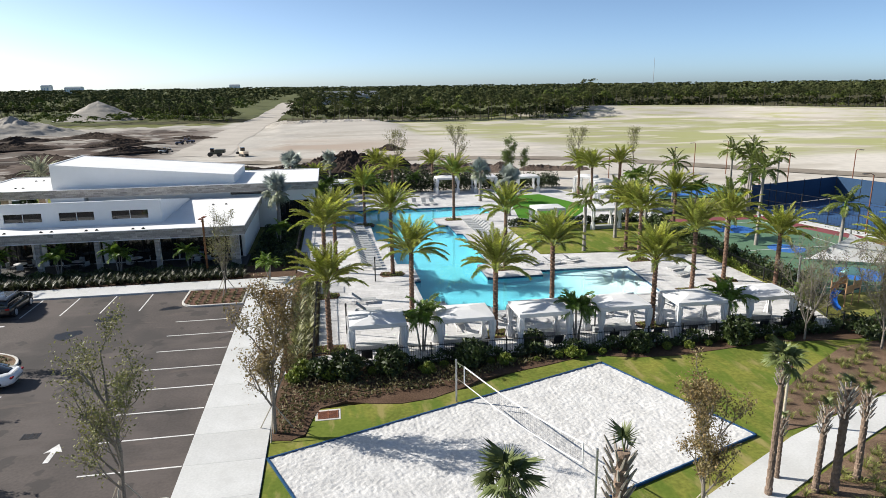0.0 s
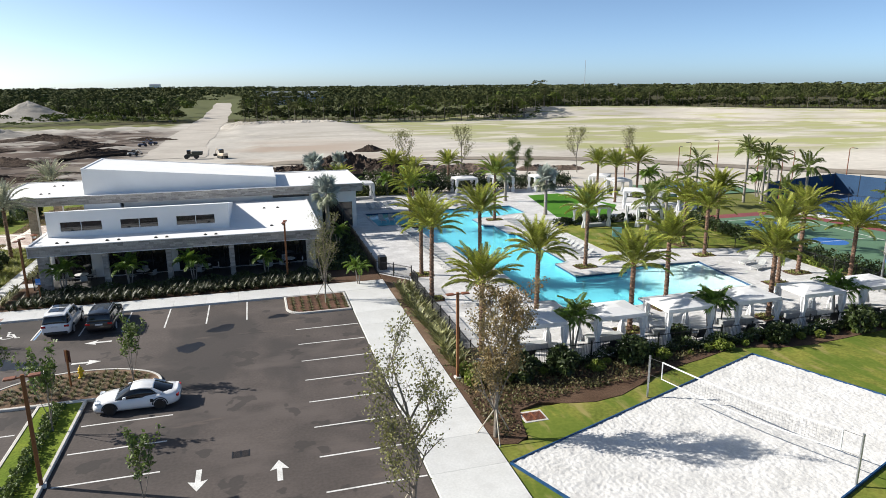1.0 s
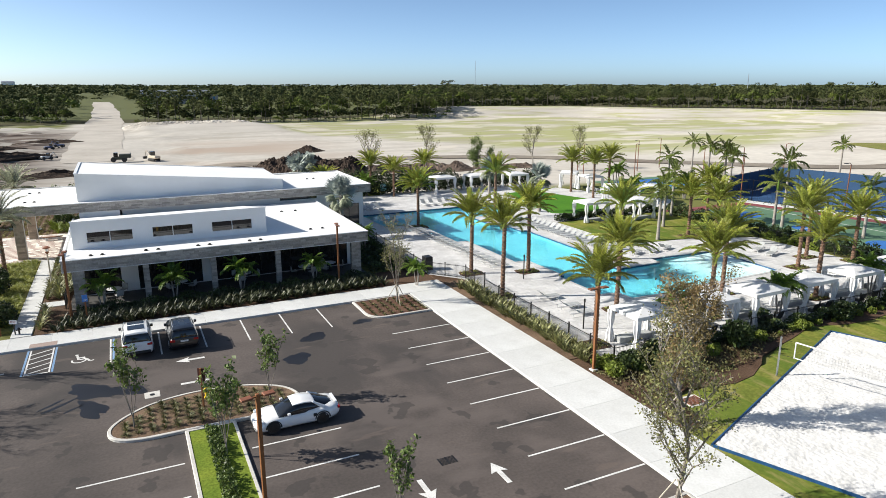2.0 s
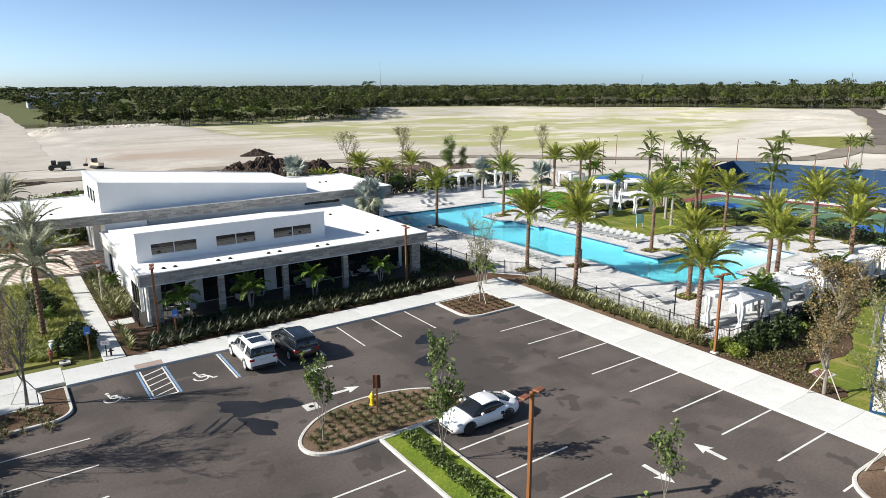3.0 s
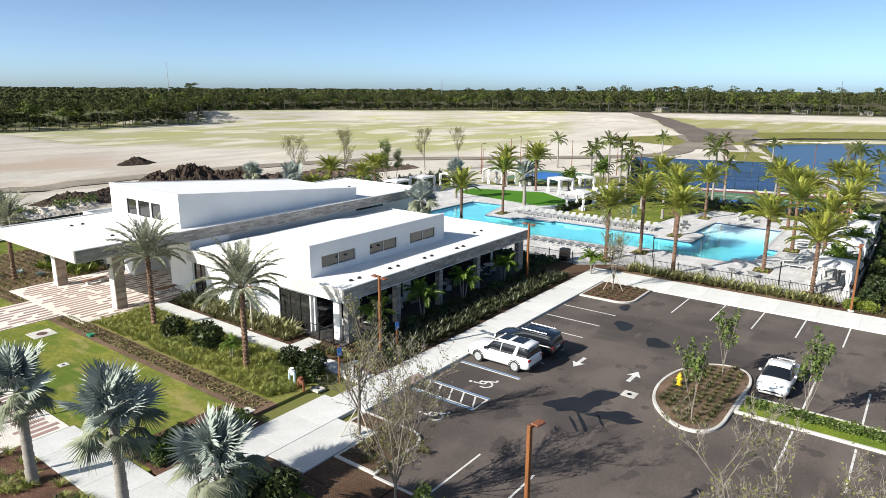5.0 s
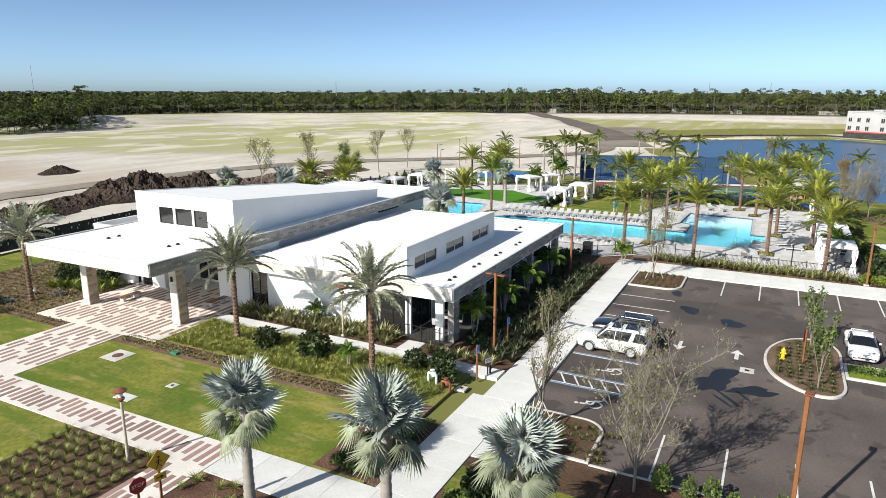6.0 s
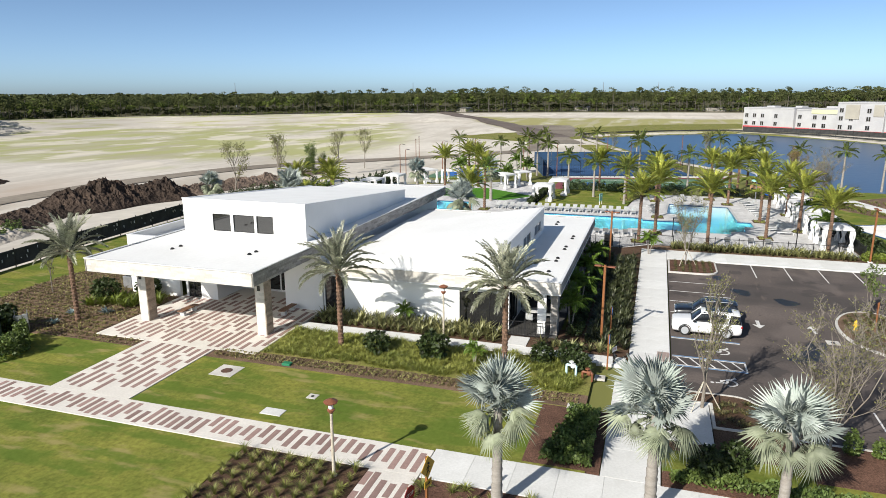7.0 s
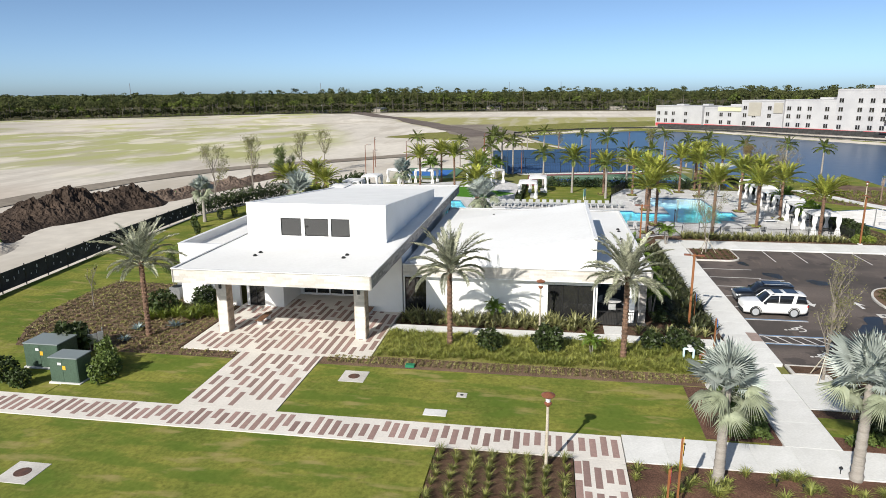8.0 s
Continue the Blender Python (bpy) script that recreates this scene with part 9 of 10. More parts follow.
# ---- lake bank ----
ribbon("lake_bank", [(43, -20), (43, 2), (43.5, 21), (54.5, 33.5), (77, 43), (95, 53), (113, 62.5), (142, 72), (165, 78.5), (181, 77), (194, 64), (208, 45), (217, 26), (191, 1), (161, -17), (129, -41), (104, -85)], 9.0, 0.05, M_LAWN_WILD, "grassy bank round the lake", "bank")
ribbon("lake_verge", [(62, 44), (80, 50), (95, 59), (112, 68), (136, 77)], 10.0, 0.03, M_LAWN_WILD, "rough grass between tennis court and lake", "verge")
ribbon("far_verge", [(150, 112), (200, 88), (240, 60), (268, 20), (262, -20)], 40.0, 0.04, M_LAWN_WILD, "rough green verge beyond the lake", "verge")


# ---- heaps of soil ----
def heap(name, label, x, y_, rx, ry, h, turn, seed, material, lumpy=0.5):
    n, m_ = 64, 26
    vs, fs = [], []
    for j in range(m_ + 1):
        s = j / m_
        for k in range(n):
            a = k * math.tau / n
            p = Vector((math.cos(a) * s * 3, math.sin(a) * s * 3, seed))
            w = 1 + 0.22 * noise.noise(Vector((math.cos(a) * 1.3, math.sin(a) * 1.3, seed * 3.1)))
            z = h * (1 - s) ** 1.15 * (1 + lumpy * noise.noise(p)) + lumpy * 0.5 * h * noise.noise(p * 2.3) * (1 - s) ** 0.5 + lumpy * 0.45 * h * noise.noise(p * 5.5) * (1 - s) ** 0.6 + lumpy * 0.25 * h * noise.noise(p * 12) * (1 - s) ** 0.6
            vs.append((rx * s * w * math.cos(a), ry * s * w * math.sin(a), z - (0.25 if j == m_ else 0)))
    for j in range(m_):
        for k in range(n):
            a, b = j * n + k, j * n + (k + 1) % n
            fs.append((a, a + n, b + n, b))
    gz = float(ground_height(np.array([x]), np.array([y_]))[0])
    ob = part(name, mesh_np(name, vs, fs), material, smooth=True)
    ob.matrix_basis = pose(x, y_, gz, 0, 0, turn)
    return tagged(ob, label, "soil heap")


def ridge(label, x0, y0, x1, y1, w, h, seed, material, low=0.45, rugged=1.0):
    """A long tipped bank of clods: a height field along a line, with broken crests."""
    a, b = Vector((x0, y0)), Vector((x1, y1))
    L, n, m_ = (b - a).length, int((b - a).length / 0.28), 44
    vs = []
    for i in range(n + 1):
        u = i / n
        e = min(1, min(u, 1 - u) * 7) ** 0.6
        crest = h * (low + (1 - low) * (0.5 + 0.9 * noise.noise(Vector((u * L * 0.16, seed, 0)))))
        shift = noise.noise(Vector((u * L * 0.12, seed, 7))) * w * 0.3
        for j in range(m_ + 1):
            v = 2 * j / m_ - 1
            X, Y = u * L, v * w * (0.75 + 0.45 * e) + shift
            p = Vector((X, Y, seed))
            z = crest * e * max(0, 1 - abs(v) ** 1.25)
            rug = (0.45 - abs(noise.noise(p * 0.5))) * 1.1 + (0.4 - abs(noise.noise(p * 1.3))) * 0.6 + noise.noise(p * 3.1) * 0.25
            rug *= rugged
            vs.append((X, Y, z * (0.75 + 0.5 * rug) + 0.3 * e * (1 - abs(v)) ** 0.5 * rug - (0.3 if abs(v) == 1 else 0.05)))
    k = m_ + 1
    fs = [(i * k + j, i * k + k + j, i * k + k + j + 1, i * k + j + 1) for i in range(n) for j in range(m_)]
    ob = part("soil_heap", mesh_np("soil_heap", vs, fs, True), material)
    d = b - a
    ob.matrix_basis = pose(x0, y0, float(ground_height(np.array([x0]), np.array([y0]))[0]), 0, 0, math.degrees(math.atan2(d.y, d.x)))
    return tagged(ob, label, "soil heap")


M_SOIL_PALE = mat("grey_brown_soil", (0.2, 0.15, 0.12), (0.1, 0.075, 0.06), 0.95, 0.3, 3, 0.8, fine=0.3, spec=0.1, depth=0.3)
ridge("low dark end of the heap of dug earth", -22, 133.5, -1, 138, 4.5, 1.6, 1, M_SOIL)
ridge("tall dark heap of dug earth beside the track", -6, 138.5, 15.5, 132.0, 5.6, 3.9, 2, M_SOIL)
ridge("low grey-brown bank of dug earth", 13, 132.5, 36, 126, 3.6, 1.7, 3, M_SOIL_PALE)
ridge("low broken bank of dug earth near the young trees", 36, 126.5, 50, 124.5, 2.4, 1.0, 4, M_SOIL_PALE)
M_SAND_BANK = mat("eroded_sand", (0.55, 0.51, 0.45), (0.4, 0.36, 0.31), 0.95, 0.15, 1.4, 0.6, fine=0.2, spec=0.1, depth=0.2)
ridge("eroded pale sand bank at the edge of the pad", -27, 290, 24, 290, 15.0, 3.0, 9, M_SAND_BANK, 0.9, 0.35)
ridge("weedy pale spoil bank behind the clubhouse", -40, 123.5, -15, 130.5, 2.6, 1.1, 12, M_SAND_BANK, 0.6)
heap("soil_heap", "small pointed heap of dark soil on the sand", 14.5, 175, 4.4, 3.6, 1.6, 0, 5, M_SOIL, 0.3)
M_GRAVEL = mat("grey_gravel", (0.36, 0.33, 0.29), (0.29, 0.265, 0.23), 0.95, 0.08, 1.2, 0.4, fine=0.15)
heap("gravel_heap", "tall grey cone of gravel on the building site", -122, 386, 24, 20, 10, 0, 6, M_GRAVEL, 0.1)
heap("soil_heap", "grey spoil heap at the site's edge", -112, 262, 26, 16, 7, 30, 7, M_GRAVEL, 0.25)
for i, (x, y_, rx, ry, h, a) in enumerate(((-62, 212, 12, 4, 1.8, 20), (-78, 240, 16, 5, 2.2, -15), (-52, 182, 10, 3.5, 1.6, 35), (-90, 205, 14, 5, 2.0, 10), (-70, 175, 12, 5, 1.5, -20), (-46, 232, 10, 3, 1.2, 0), (-100, 235, 14, 4, 2.0, 40), (-40, 150, 9, 3, 1.1, 10), (-58, 140, 12, 4, 1.2, -5), (-84, 160, 14, 5, 1.6, 15), (-30, 131, 7, 2.4, 0.9, 0))):
    heap("soil_heap", "brown churned earth bank on the building site", x, y_, rx, ry, h, a, 10 + i, M_SOIL)


# ---- site machines ----
def machine(name, label, x, y_, turn, paint, kind_):
    gz = float(ground_height(np.array([x]), np.array([y_]))[0])
    m_ = thing(name, label, "machine", "", (x, y_, gz + 0.1), turn)
    m_.matrix_basis = m_.matrix_basis @ Matrix.Scale(0.5 if kind_ == "wheeled" else 0.68, 4)
    for s in (-0.95, 0.95):
        if kind_ == "tracked":
            bm = bmesh.new()
            box(bm, -1.8, s - 0.28, 0, 1.8, s + 0.28, 0.8, 0.2)
            part("track", bm, M_RUBBER, m_)
        else:
            for xx in (-1.6, 1.6):
                bm = bmesh.new()
                lathe(bm, [(0.4, -0.25), (0.75, -0.25), (0.8, 0), (0.75, 0.25), (0.4, 0.25)], 16)
                part("wheel", bm, M_RUBBER, m_).matrix_basis = pose(xx, s, 0.8, 90, 0, 0)
    bm = bmesh.new()
    box(bm, -2.2, -1.0, 0.8, 1.6, 1.0, 1.7, 0.12)
    part("body", bm, paint, m_)
    bm = bmesh.new()
    box(bm, 0.2, -0.75, 1.7, 1.5, 0.6, 3.0, 0.12)
    part("cab", bm, M_CAR_GLASS, m_)
    if kind_ == "truck":
        bm = bmesh.new()
        vs = box(bm, -3.6, -1.25, 1.3, -0.2, 1.25, 2.5, 0.05)
        part("tipper", bm, paint, m_)
    else:
        bm = bmesh.new()
        tube(bm, (1.5, 0.3, 1.6), (3.4, 0.3, 3.2), 0.2, 0.16, 6), tube(bm, (3.4, 0.3, 3.2), (4.6, 0.3, 1.2), 0.16, 0.12, 6)
        part("arm", bm, paint, m_)
        bm = bmesh.new()
        box(bm, 4.2, -0.3, 0.4, 5.0, 0.9, 1.2, 0.1)
        part("bucket", bm, M_DARK_METAL, m_)


M_MACHINE_BLUE = plain("blue_machine_paint", (0.06, 0.08, 0.16), 0.5)
M_MACHINE_GREEN = plain("dark_machine_paint", (0.03, 0.035, 0.025), 0.6)
M_MACHINE_CREAM = plain("cream_machine_paint", (0.6, 0.5, 0.38), 0.5)
machine("dump_truck", "dark green tipper parked on the sand", -28.8, 169.5, 175, M_MACHINE_GREEN, "truck")
machine("excavator", "cream excavator parked on the sand", -21.8, 168, 120, M_MACHINE_CREAM, "tracked")
machine("loader", "dark blue wheel loader on the building site", -45, 208, 20, M_MACHINE_BLUE, "wheeled")
machine("tractor", "pale tractor on the building site", -43.5, 181, 30, M_GREY_METAL, "wheeled")
machine("loader", "dark blue wheel loader on the building site", -43, 214, 160, M_MACHINE_BLUE, "wheeled")
machine("excavator", "tan excavator beside the gravel heap", -98, 372, 60, M_MACHINE_CREAM, "tracked")


# ---- woods, all round the far side ----
def clump(rng, centre, radii, n, size, low=-0.4):
    """Leaf cards lying on the skin of a ragged clump, each facing outward."""
    d = rng.normal(size=(n * 3, 3))
    d /= np.linalg.norm(d, axis=1)[:, None]
    d = d[d[:, 2] > low][:n]
    k = len(d)
    nrm = d + rng.normal(size=(k, 3)) * 0.22
    nrm /= np.linalg.norm(nrm, axis=1)[:, None]
    a = np.cross(nrm, rng.normal(size=(k, 3)))
    a /= np.linalg.norm(a, axis=1)[:, None]
    b = np.cross(nrm, a)
    s = size * rng.uniform(0.6, 1.3, (k, 1))
    c = np.asarray(centre) + d * radii * rng.uniform(0.72, 1.08, (k, 1))
    v = np.stack([c - a * s, c + b * s * 0.7, c + a * s * 0.9 - nrm * s * 0.25, c - b * s * 0.7 - nrm * s * 0.2], 1).reshape(-1, 3)
    i = np.arange(k)[:, None] * 4
    return v, np.concatenate([i + [0, 1, 2], i + [0, 2, 3]], 0)


def wood_proto(rng, h, n, kind_, size):
    """A woodland tree's crown out of separate clumps with gaps between them."""
    vs, fs, base = [], [], 0
    count = 8 if kind_ == "pine" else 10
    for k in range(count):
        a = k * 2.4 + rng.uniform(-0.5, 0.5)
        if kind_ == "pine":
            z = h * (0.6 + 0.34 * (k + rng.uniform(0, 0.9)) / count)
            r = rng.uniform(0.4, 2.9) * (1.0 - 0.45 * max(0.0, z / h - 0.75) / 0.2)
            rad = np.array([1.7, 1.7, 0.95]) * rng.uniform(0.65, 1.3)
        else:
            r = 3.0 * math.sqrt((k + 0.5) / count)
            z = h * (0.3 + 0.6 * math.sqrt(max(0.0, 1 - (r / 3.5) ** 2)) * rng.uniform(0.75, 1.0))
            rad = np.array([1.6, 1.6, 1.35]) * rng.uniform(0.75, 1.2)
        v, f = clump(rng, (r * math.cos(a), r * math.sin(a), z), rad, n // count, size)
        vs.append(v), fs.append(f + base)
        base += len(v)
    return np.concatenate(vs).astype(np.float32), np.concatenate(fs).astype(np.int32)


def trunk_proto(h):
    vs = [(r * math.cos(a), r * math.sin(a), z) for r, z in ((0.2, -1.0), (0.1, h * 0.85)) for a in (0, 2.1, 4.2)]
    return np.array(vs, dtype=np.float32), np.array([(0, 1, 4), (0, 4, 3), (1, 2, 5), (1, 5, 4), (2, 0, 3), (2, 3, 5)], dtype=np.int32)


FRONT = [(-330, 470), (-230, 440), (-170, 452), (-110, 400), (-66, 350), (-44, 330), None, (-20, 322), (29, 306), (110, 305), (150, 345), (205, 388), (275, 380), (345, 335), (400, 275), (446, 205), (485, 110), (498, 20), (485, -90), (450, -220), (400, -340)]
wr = np.random.default_rng(77)
trunks, dark, green, under, dark_far, green_far = [], [], [], [], [], []


def wood_row(depth, step):
    for a, b in zip(FRONT, FRONT[1:]):
        if a is None or b is None:
            continue
        a, b = np.array(a, float), np.array(b, float)
        L = np.linalg.norm(b - a)
        d = (b - a) / L
        nrm = np.array([-d[1], d[0]])
        if nrm @ (a - np.array([0, 60])) < 0:
            nrm = -nrm
        s = wr.uniform(0, step)
        while s < L:
            p = a + d * s + nrm * (depth + wr.normal() * 2.2) + d * wr.normal() * 1.5
            if abs(p[0] + 34.5 + max(0, p[1] - 420) * 0.022) > 11.5:
                yield p
            s += step * wr.uniform(0.6, 1.5)


def zat(p):
    return float(ground_height(np.array([p[0]]), np.array([p[1]]))[0])


for depth, step in ((0, 4.5), (6, 4.5), (13, 5), (22, 6), (34, 7), (50, 8), (70, 9)):
    for p in wood_row(depth, step):
        leftside = p[0] < -30
        sc = (0.7 + 0.32 * wr.random() ** 2.2) * (0.78 if leftside and depth < 25 else 0.94 if p[0] < 170 else 1.08 if p[0] < 330 else 1.15 if p[0] < 430 else 1.3)
        row = (p[0], p[1], zat(p) - 0.2, wr.uniform(0, 6.28), sc * wr.uniform(0.9, 1.25), sc, wr.integers(0, 5))
        leafy_ = wr.random() < (0.5 if leftside else 0.32 if p[0] < 160 else 0.16)
        ((green if depth < 16 else green_far) if leafy_ else (dark if depth < 16 else dark_far)).append(row)
        if depth < 25:
            trunks.append((*row[:6], 0))
for p in wood_row(-3, 3.5):
    s = wr.uniform(0.1, 0.3)
    under.append((p[0], p[1], zat(p) - 0.3, wr.uniform(0, 6.28), s * 1.9, s, wr.integers(0, 5)))
thicket = []
for p in [*wood_row(4, 3.0), *wood_row(9, 3.0), *wood_row(17, 4.0)]:
    s = wr.uniform(0.3, 0.6)
    thicket.append((p[0], p[1], zat(p) - 0.3, wr.uniform(0, 6.28), s * 1.9, s, wr.integers(0, 5)))
for _ in range(90):
    under.append((wr.uniform(-150, -50), wr.uniform(322, 385), -0.3, wr.uniform(0, 6.28), 0.7 * wr.uniform(0.5, 1.2), 0.4 * wr.uniform(0.5, 1.2), wr.integers(0, 5)))
pines = [wood_proto(wr, 15.5, 300, "pine", 0.36) for _ in range(5)]
broad = [wood_proto(wr, 12.5, 380, "broad", 0.42) for _ in range(5)]
pines_far = [wood_proto(wr, 15.5, 110, "pine", 0.62) for _ in range(5)]
broad_far = [wood_proto(wr, 13.0, 90, "broad", 0.9) for _ in range(5)]
scrub = [wood_proto(wr, 12.0, 80, "broad", 0.8) for _ in range(5)]
for nm, lb, rows, protos, m_ in (("pine_woods", "dark belt of tall pines along the horizon", dark, pines, M_WOODS), ("broadleaf_woods", "brighter broadleaf trees among the pines", green, broad, M_WOODS_GREEN), ("pine_woods", "deeper rows of tall pines", dark_far, pines_far, M_WOODS), ("broadleaf_woods", "deeper rows of broadleaf trees", green_far, broad_far, M_WOODS_GREEN), ("undergrowth", "green scrub along the foot of the woods", under, scrub, M_WOODS_GREEN), ("thicket", "dark thicket between the trunks of the woods", thicket, scrub, M_WOODS), ("pine_trunks", "thin pale trunks at the edge of the woods", trunks, [trunk_proto(14.0)], M_WOODS_TRUNK)):
    v, f = scatter_np(wr, protos, rows)
    tagged(part(nm, mesh_np(nm, v, f), m_), lb, "woods", kind="stuff")
# the wooded plain beyond, to the horizon
far_rows = []
coarse = []
for n_, s_ in ((26, 0.75), (26, 0.8), (9, 1.6), (9, 1.7)):
    vs, fs, base = [], [], 0
    for k in range(6):
        v, f = clump(wr, (wr.normal() * 4.5, wr.normal() * 4.5, wr.uniform(7.5, 11.0)), np.array([2.6, 2.6, 1.7]) * wr.uniform(0.8, 1.3), n_, s_, -0.2)
        vs.append(v), fs.append(f + base)
        base += len(v)
    coarse.append((np.concatenate(vs).astype(np.float32), np.concatenate(fs).astype(np.int32)))
while len(far_rows) < 4400:
    az, r = radians(wr.uniform(-40, 125)), 400 + 2300 * wr.uniform(0, 1) ** 1.5
    x, y_ = -20 + r * math.sin(az), 40 + r * math.cos(az)
    near = min(math.hypot(x - a[0], y_ - a[1]) for a in FRONT if a)
    if near < 60 and r < 560:
        continue
    if abs(x + 34.5 + max(0, y_ - 420) * 0.022) < 12 and y_ < 900:
        continue
    if r < 700 and 20 < math.degrees(az) < 122 and r < 60 + np.interp(math.degrees(az), [20, 40, 60, 75, 90, 110, 122], [430, 470, 480, 500, 520, 530, 530]):
        continue
    if r < 460 or (-30 < math.degrees(az) < -5 and r < 520):
        continue
    s = wr.uniform(0.75, 1.25)
    far_rows.append((x, y_, -0.5, wr.uniform(0, 6.28), s * 1.3, s * wr.uniform(0.72, 0.95), wr.integers(0, 2) + (0 if r < 800 else 2)))
v, f = scatter_np(wr, coarse, far_rows)
tagged(part("distant_woods", mesh_np("distant_woods", v, f), M_WOODS), "wooded plain reaching to the horizon", "woods", kind="stuff")


# ---- far buildings ----
M_FAR_WHITE = mat("far_white_wall", (0.43, 0.43, 0.44), (0.37, 0.37, 0.385), 0.8, 0.2, 2, 0, fine=0.04)
M_FAR_DULL = mat("weathered_far_wall", (0.34, 0.31, 0.27), (0.26, 0.24, 0.21), 0.8, 0.2, 2, 0, fine=0.1)
M_FAR_RED = mat("red_site_wrap", (0.5, 0.07, 0.08), (0.42, 0.06, 0.07), 0.8, 0.3, 2, 0)
M_FAR_PANE = glass("far_blue_pane", (0.06, 0.24, 0.55), 0.3)
ap = thing("apartment_block", "long white apartment block under construction beyond the lake", "apartment block", "", (246, 22, 0), -135)
blocks = ((0, 24, 8.7, 0, M_FAR_WHITE), (24, 31, 8.3, 1.5, M_FAR_WHITE), (31, 42.5, 8.8, 0.6, M_FAR_WHITE), (42.5, 60, 11.4, -1.0, M_FAR_WHITE), (60, 80, 11.7, 0, M_FAR_WHITE), (80, 104, 15.6, -2.5, M_FAR_WHITE), (104, 140, 15.2, 0, M_FAR_WHITE))
WIN_F, WIN_P = None, None
for i, (a, b, h, off, m_) in enumerate(blocks):
    bm = bmesh.new()
    box(bm, a + 0.01, off, -0.5, b - 0.01, off + 15, h)
    part("wall", bm, m_, ap)
    bm = bmesh.new()
    box(bm, a + 0.1, off - 0.15, h, b - 0.1, off + 15.15, h + 0.45)
    part("parapet", bm, M_FAR_WHITE, ap)
    bm = bmesh.new()
    box(bm, a + 0.2, off - 0.06, 0, b - 0.2, off - 0.005, 1.35)
    part("base_wrap", bm, M_FAR_RED, ap)
    for z in (1.8, 5.0, 8.0, 11.2):
        if z + 2.2 > h:
            continue
        x = a + 1.7
        while x < b - 1.7:
            if WIN_F is None:
                bm = bmesh.new()
                for q4 in ((-0.75, -0.12, -0.1, 0.75, 0.0, 0.0), (-0.75, -0.12, 1.6, 0.75, 0.0, 1.7), (-0.75, -0.12, 0.0, -0.65, 0.0, 1.6), (0.65, -0.12, 0.0, 0.75, 0.0, 1.6), (-0.05, -0.1, 0.0, 0.05, 0.0, 1.6)):
                    box(bm, *q4)
                WIN_F = bpy.data.meshes.new("window_frame")
                bm.to_mesh(WIN_F)
                bm.free()
                bm = bmesh.new()
                box(bm, -0.65, -0.05, 0.0, 0.65, -0.01, 1.6)
                WIN_P = bpy.data.meshes.new("pane")
                bm.to_mesh(WIN_P)
                bm.free()
            w = part("window", WIN_F, M_FAR_WHITE, ap)
            w.matrix_basis = Matrix.Translation((x, off, z)) @ Matrix.Diagonal((1.15, 1.2, 0.95, 1))
            part("pane", WIN_P, M_FAR_PANE if a > 40 and (x * 7 + z) % 3 > 1 else M_GLASS, w)
            x += 3.9 if int(x) % 3 else 6.4
for z in (4.4, 7.6, 10.8, 13.2):
    bm = bmesh.new()
    box(bm, 97, -4.0, z, 102, -2.5, z + 0.25), box(bm, 97, -4.0, z + 0.25, 102, -3.92, z + 1.1)
    part("balcony", bm, M_SCREEN_BLACK, ap)
M_FAR_TAN = mat("tan_facade_panel", (0.36, 0.34, 0.29), (0.32, 0.3, 0.26), 0.8, 0.2, 2, 0, fine=0.04)
for x0, x1, off in ((45.8, 51, -1.0), (56.2, 59.8, -1.0)):
    bm = bmesh.new()
    box(bm, x0, off - 0.3, 5.6 if x0 < 50 else 6.8, x1, off - 0.01, 10.9)
    part("facade_panel", bm, M_FAR_TAN, ap)
for x0, x1, z0, z1, d0 in ((8, 12, 9.1, 9.8, 4), (20, 23, 9.1, 9.9, 6), (34, 40, 9.2, 10.0, 5), (70, 75, 12.1, 12.9, 6), (88, 96, 16.0, 17.2, 7)):
    bm = bmesh.new()
    box(bm, x0, d0, z0, x1, d0 + 4, z1, 0.1)
    part("roof_unit", bm, M_FAR_WHITE, ap)
bm = bmesh.new()
box(bm, 31.2, 0.3, 7.2, 42.3, 0.59, 8.7)
part("cream_band", bm, plain("pale_yellow_band", (0.6, 0.6, 0.36), 0.7), ap)


def shed(x, y_, w, d, h, turn, label, m_=None):
    s = thing("far_building", label, "building", "", (x, y_, 0), turn)
    bm = bmesh.new()
    box(bm, -w / 2, -d / 2, -0.5, w / 2, d / 2, h)
    part("wall", bm, m_ or M_FAR_WHITE, s)
    bm = bmesh.new()
    vs = [bm.verts.new(p) for p in ((-w / 2 - 0.4, -d / 2 - 0.4, h), (w / 2 + 0.4, -d / 2 - 0.4, h), (w / 2 + 0.4, d / 2 + 0.4, h), (-w / 2 - 0.4, d / 2 + 0.4, h), (-w / 2 - 0.4, 0, h + d * 0.12), (w / 2 + 0.4, 0, h + d * 0.12))]
    for q4 in ((0, 1, 5, 4), (2, 3, 4, 5), (0, 4, 3), (1, 2, 5), (3, 2, 1, 0)):
        bm.faces.new([vs[k] for k in q4])
    part("roof", bm, M_GREY_METAL, s)
    for k in range(max(2, int(w / 6))):
        bm = bmesh.new()
        xx = -w / 2 + w * (k + 0.5) / max(2, int(w / 6))
        box(bm, xx - 0.8, -d / 2 - 0.05, h * 0.35, xx + 0.8, -d / 2 - 0.005, h * 0.75)
        part("window", bm, M_FAR_PANE, s)


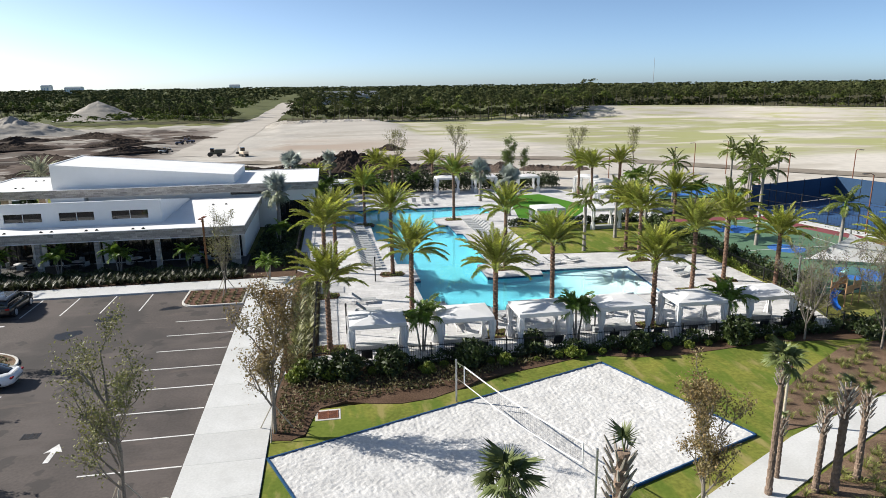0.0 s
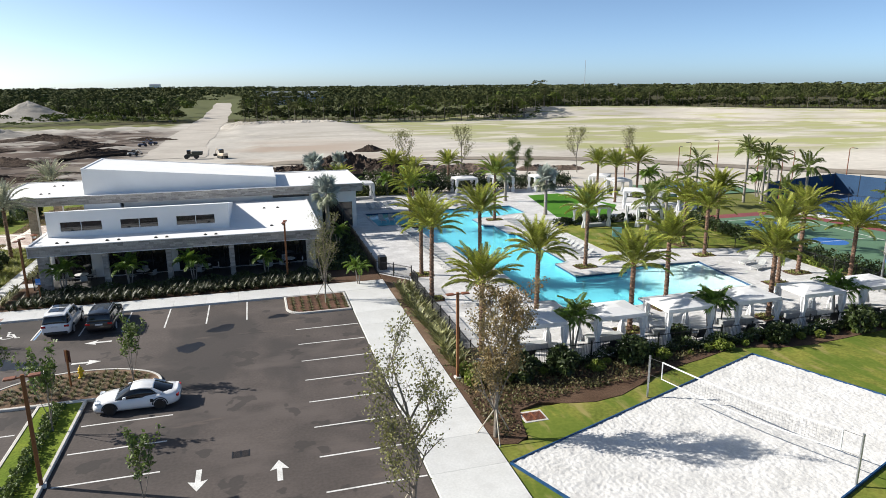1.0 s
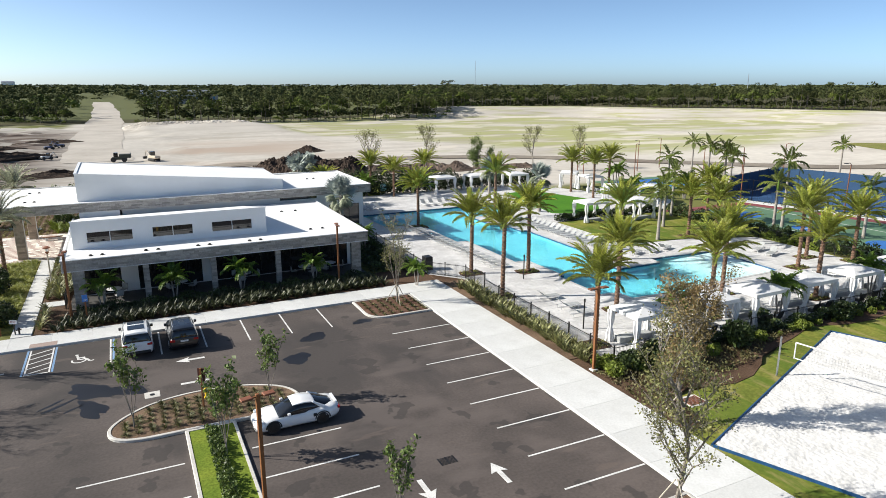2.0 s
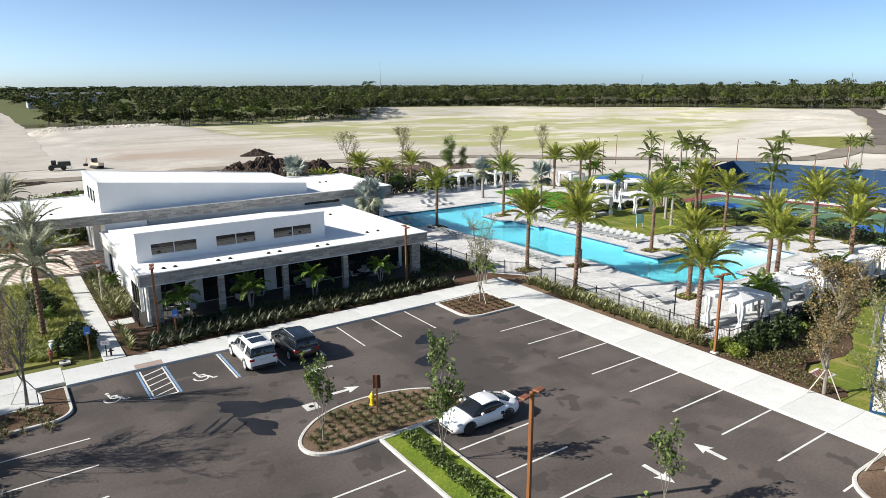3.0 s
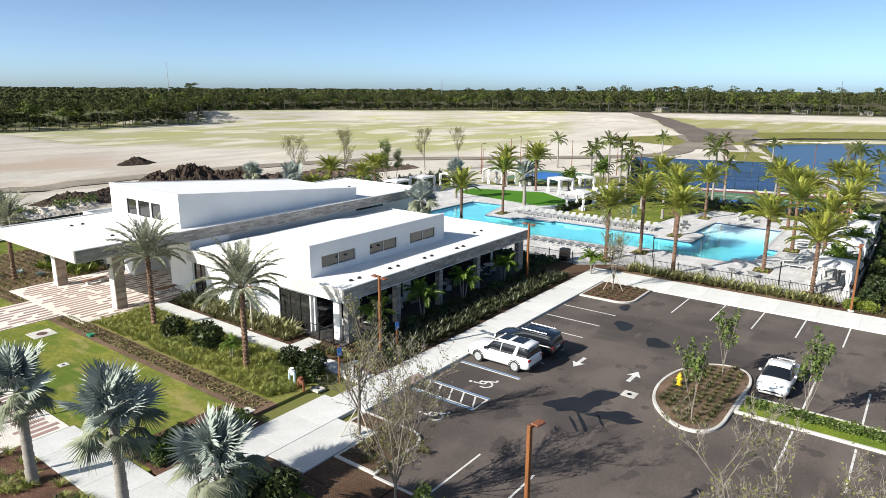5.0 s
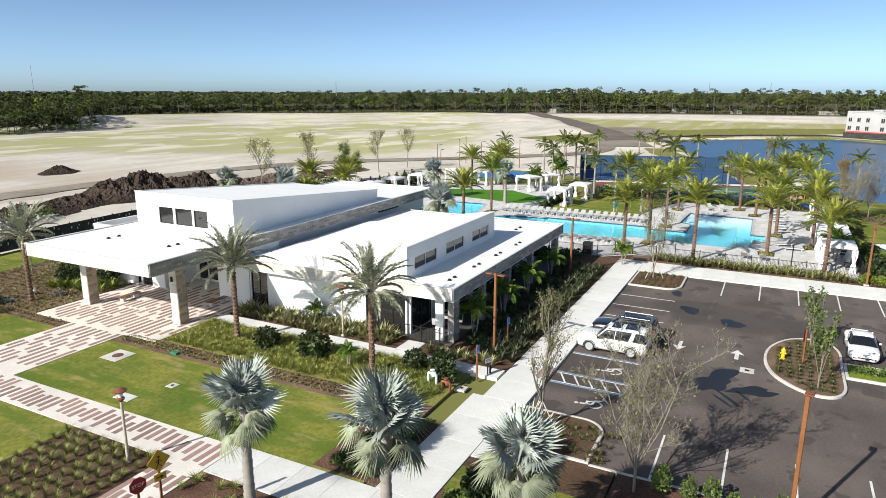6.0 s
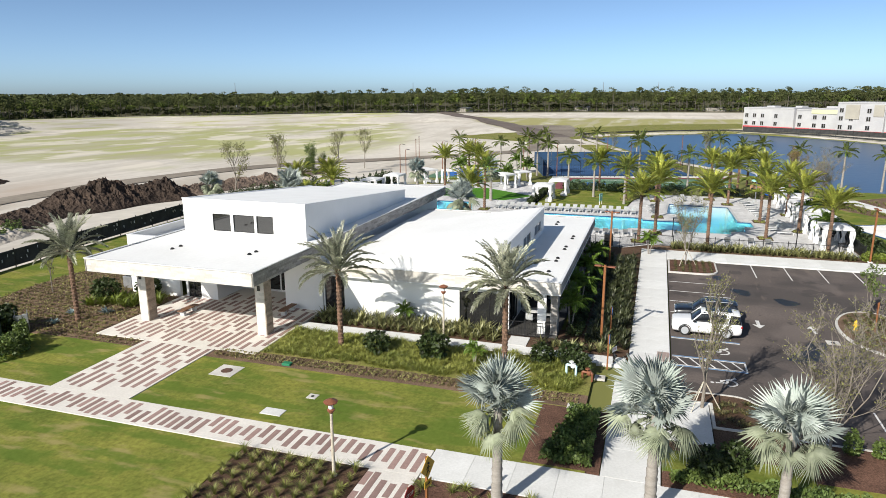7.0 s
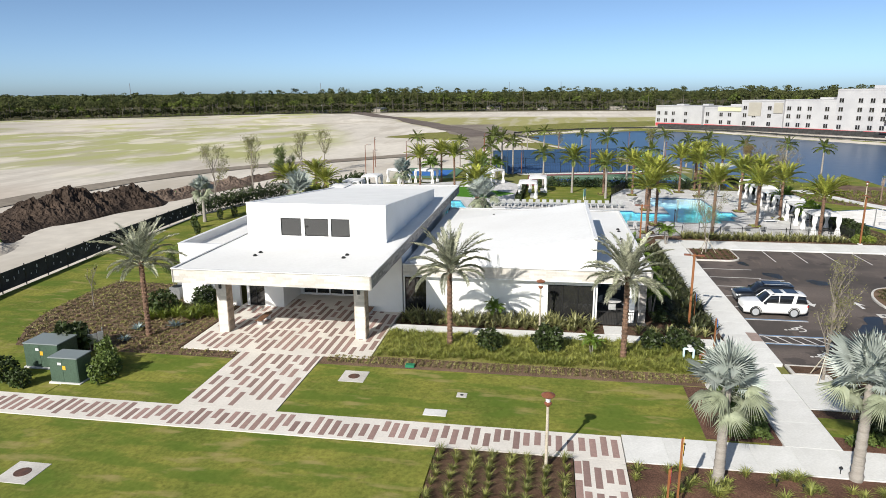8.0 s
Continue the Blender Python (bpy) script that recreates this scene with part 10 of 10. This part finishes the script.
shed(20, 610, 58, 26, 8.0, 0, "long white warehouse among the trees")
for x, y_, w, a in ((548, 318, 16, 40), (566, 262, 18, 60), (598, 225, 14, 65), (622, 150, 22, 75), (632, 98, 14, 85), (640, 20, 26, 90), (632, -40, 16, 95)):
    shed(x * 0.79, y_ * 0.79, w * 0.6, 8, 3.0, a, "small pale house at the edge of the woods", M_FAR_DULL)
for x, y_, w, h in ((-720, 2100, 44, 17), (-800, 2120, 22, 23), (-300, 2300, 30, 18)):
    shed(x, y_, w, 30, h, 0, "tall pale building on the horizon", M_WHITE)
for x, y_, h in ((420, 830, 46), (560, 500, 26), (660, 330, 26), (720, 120, 26), (730, 60, 26)):
    mt = thing("mast", "thin pale mast above the trees", "mast", "masts", (x, y_, 0))
    bm = bmesh.new()
    tube(bm, (0, 0, 0), (0, 0, h), 0.45, 0.25, 6)
    part("pole", bm, M_GREY_METAL, mt)
rv = random.Random(9)
for x, y_, a in ((-109, 400, 10), (-100.5, 397, 80), (-91, 393, 5), (-84.6, 390, 40), (-78.8, 387.6, 100)):
    vh = thing("site_vehicle", "white van parked before the woods on the building site", "vehicle", "site vehicles", (x, y_, 0), a)
    bm = bmesh.new()
    box(bm, -2.6, -1.0, 0.3, 2.6, 1.0, 1.9, 0.25)
    part("body", bm, M_CAR_WHITE, vh)
    bm = bmesh.new()
    box(bm, 0.9, -0.92, 1.2, 2.66, 0.92, 1.7, 0.1)
    part("windscreen", bm, M_CAR_GLASS, vh)
for k in range(14):
    a = 88 + k * 3.1
    p = Vector((246, 22)) + Vector((-0.707, -0.707)) * a + Vector((-0.707, 0.707)) * rv.uniform(5, 16)
    vh = thing("site_vehicle", "car or container parked before the apartment block", "vehicle", "site vehicles", (p.x, p.y, 0), rv.uniform(0, 360))
    bm = bmesh.new()
    box(bm, -2.2, -0.9, 0.25, 2.2, 0.9, 1.0, 0.15)
    part("body", bm, rv.choice((M_FAR_RED, M_CAR_WHITE, M_MACHINE_BLUE, M_CAR_BLACK, M_GREY_METAL)), vh)
    bm = bmesh.new()
    box(bm, -1.3, -0.8, 1.0, 1.0, 0.8, 1.55, 0.2)
    part("cabin", bm, M_CAR_GLASS, vh)
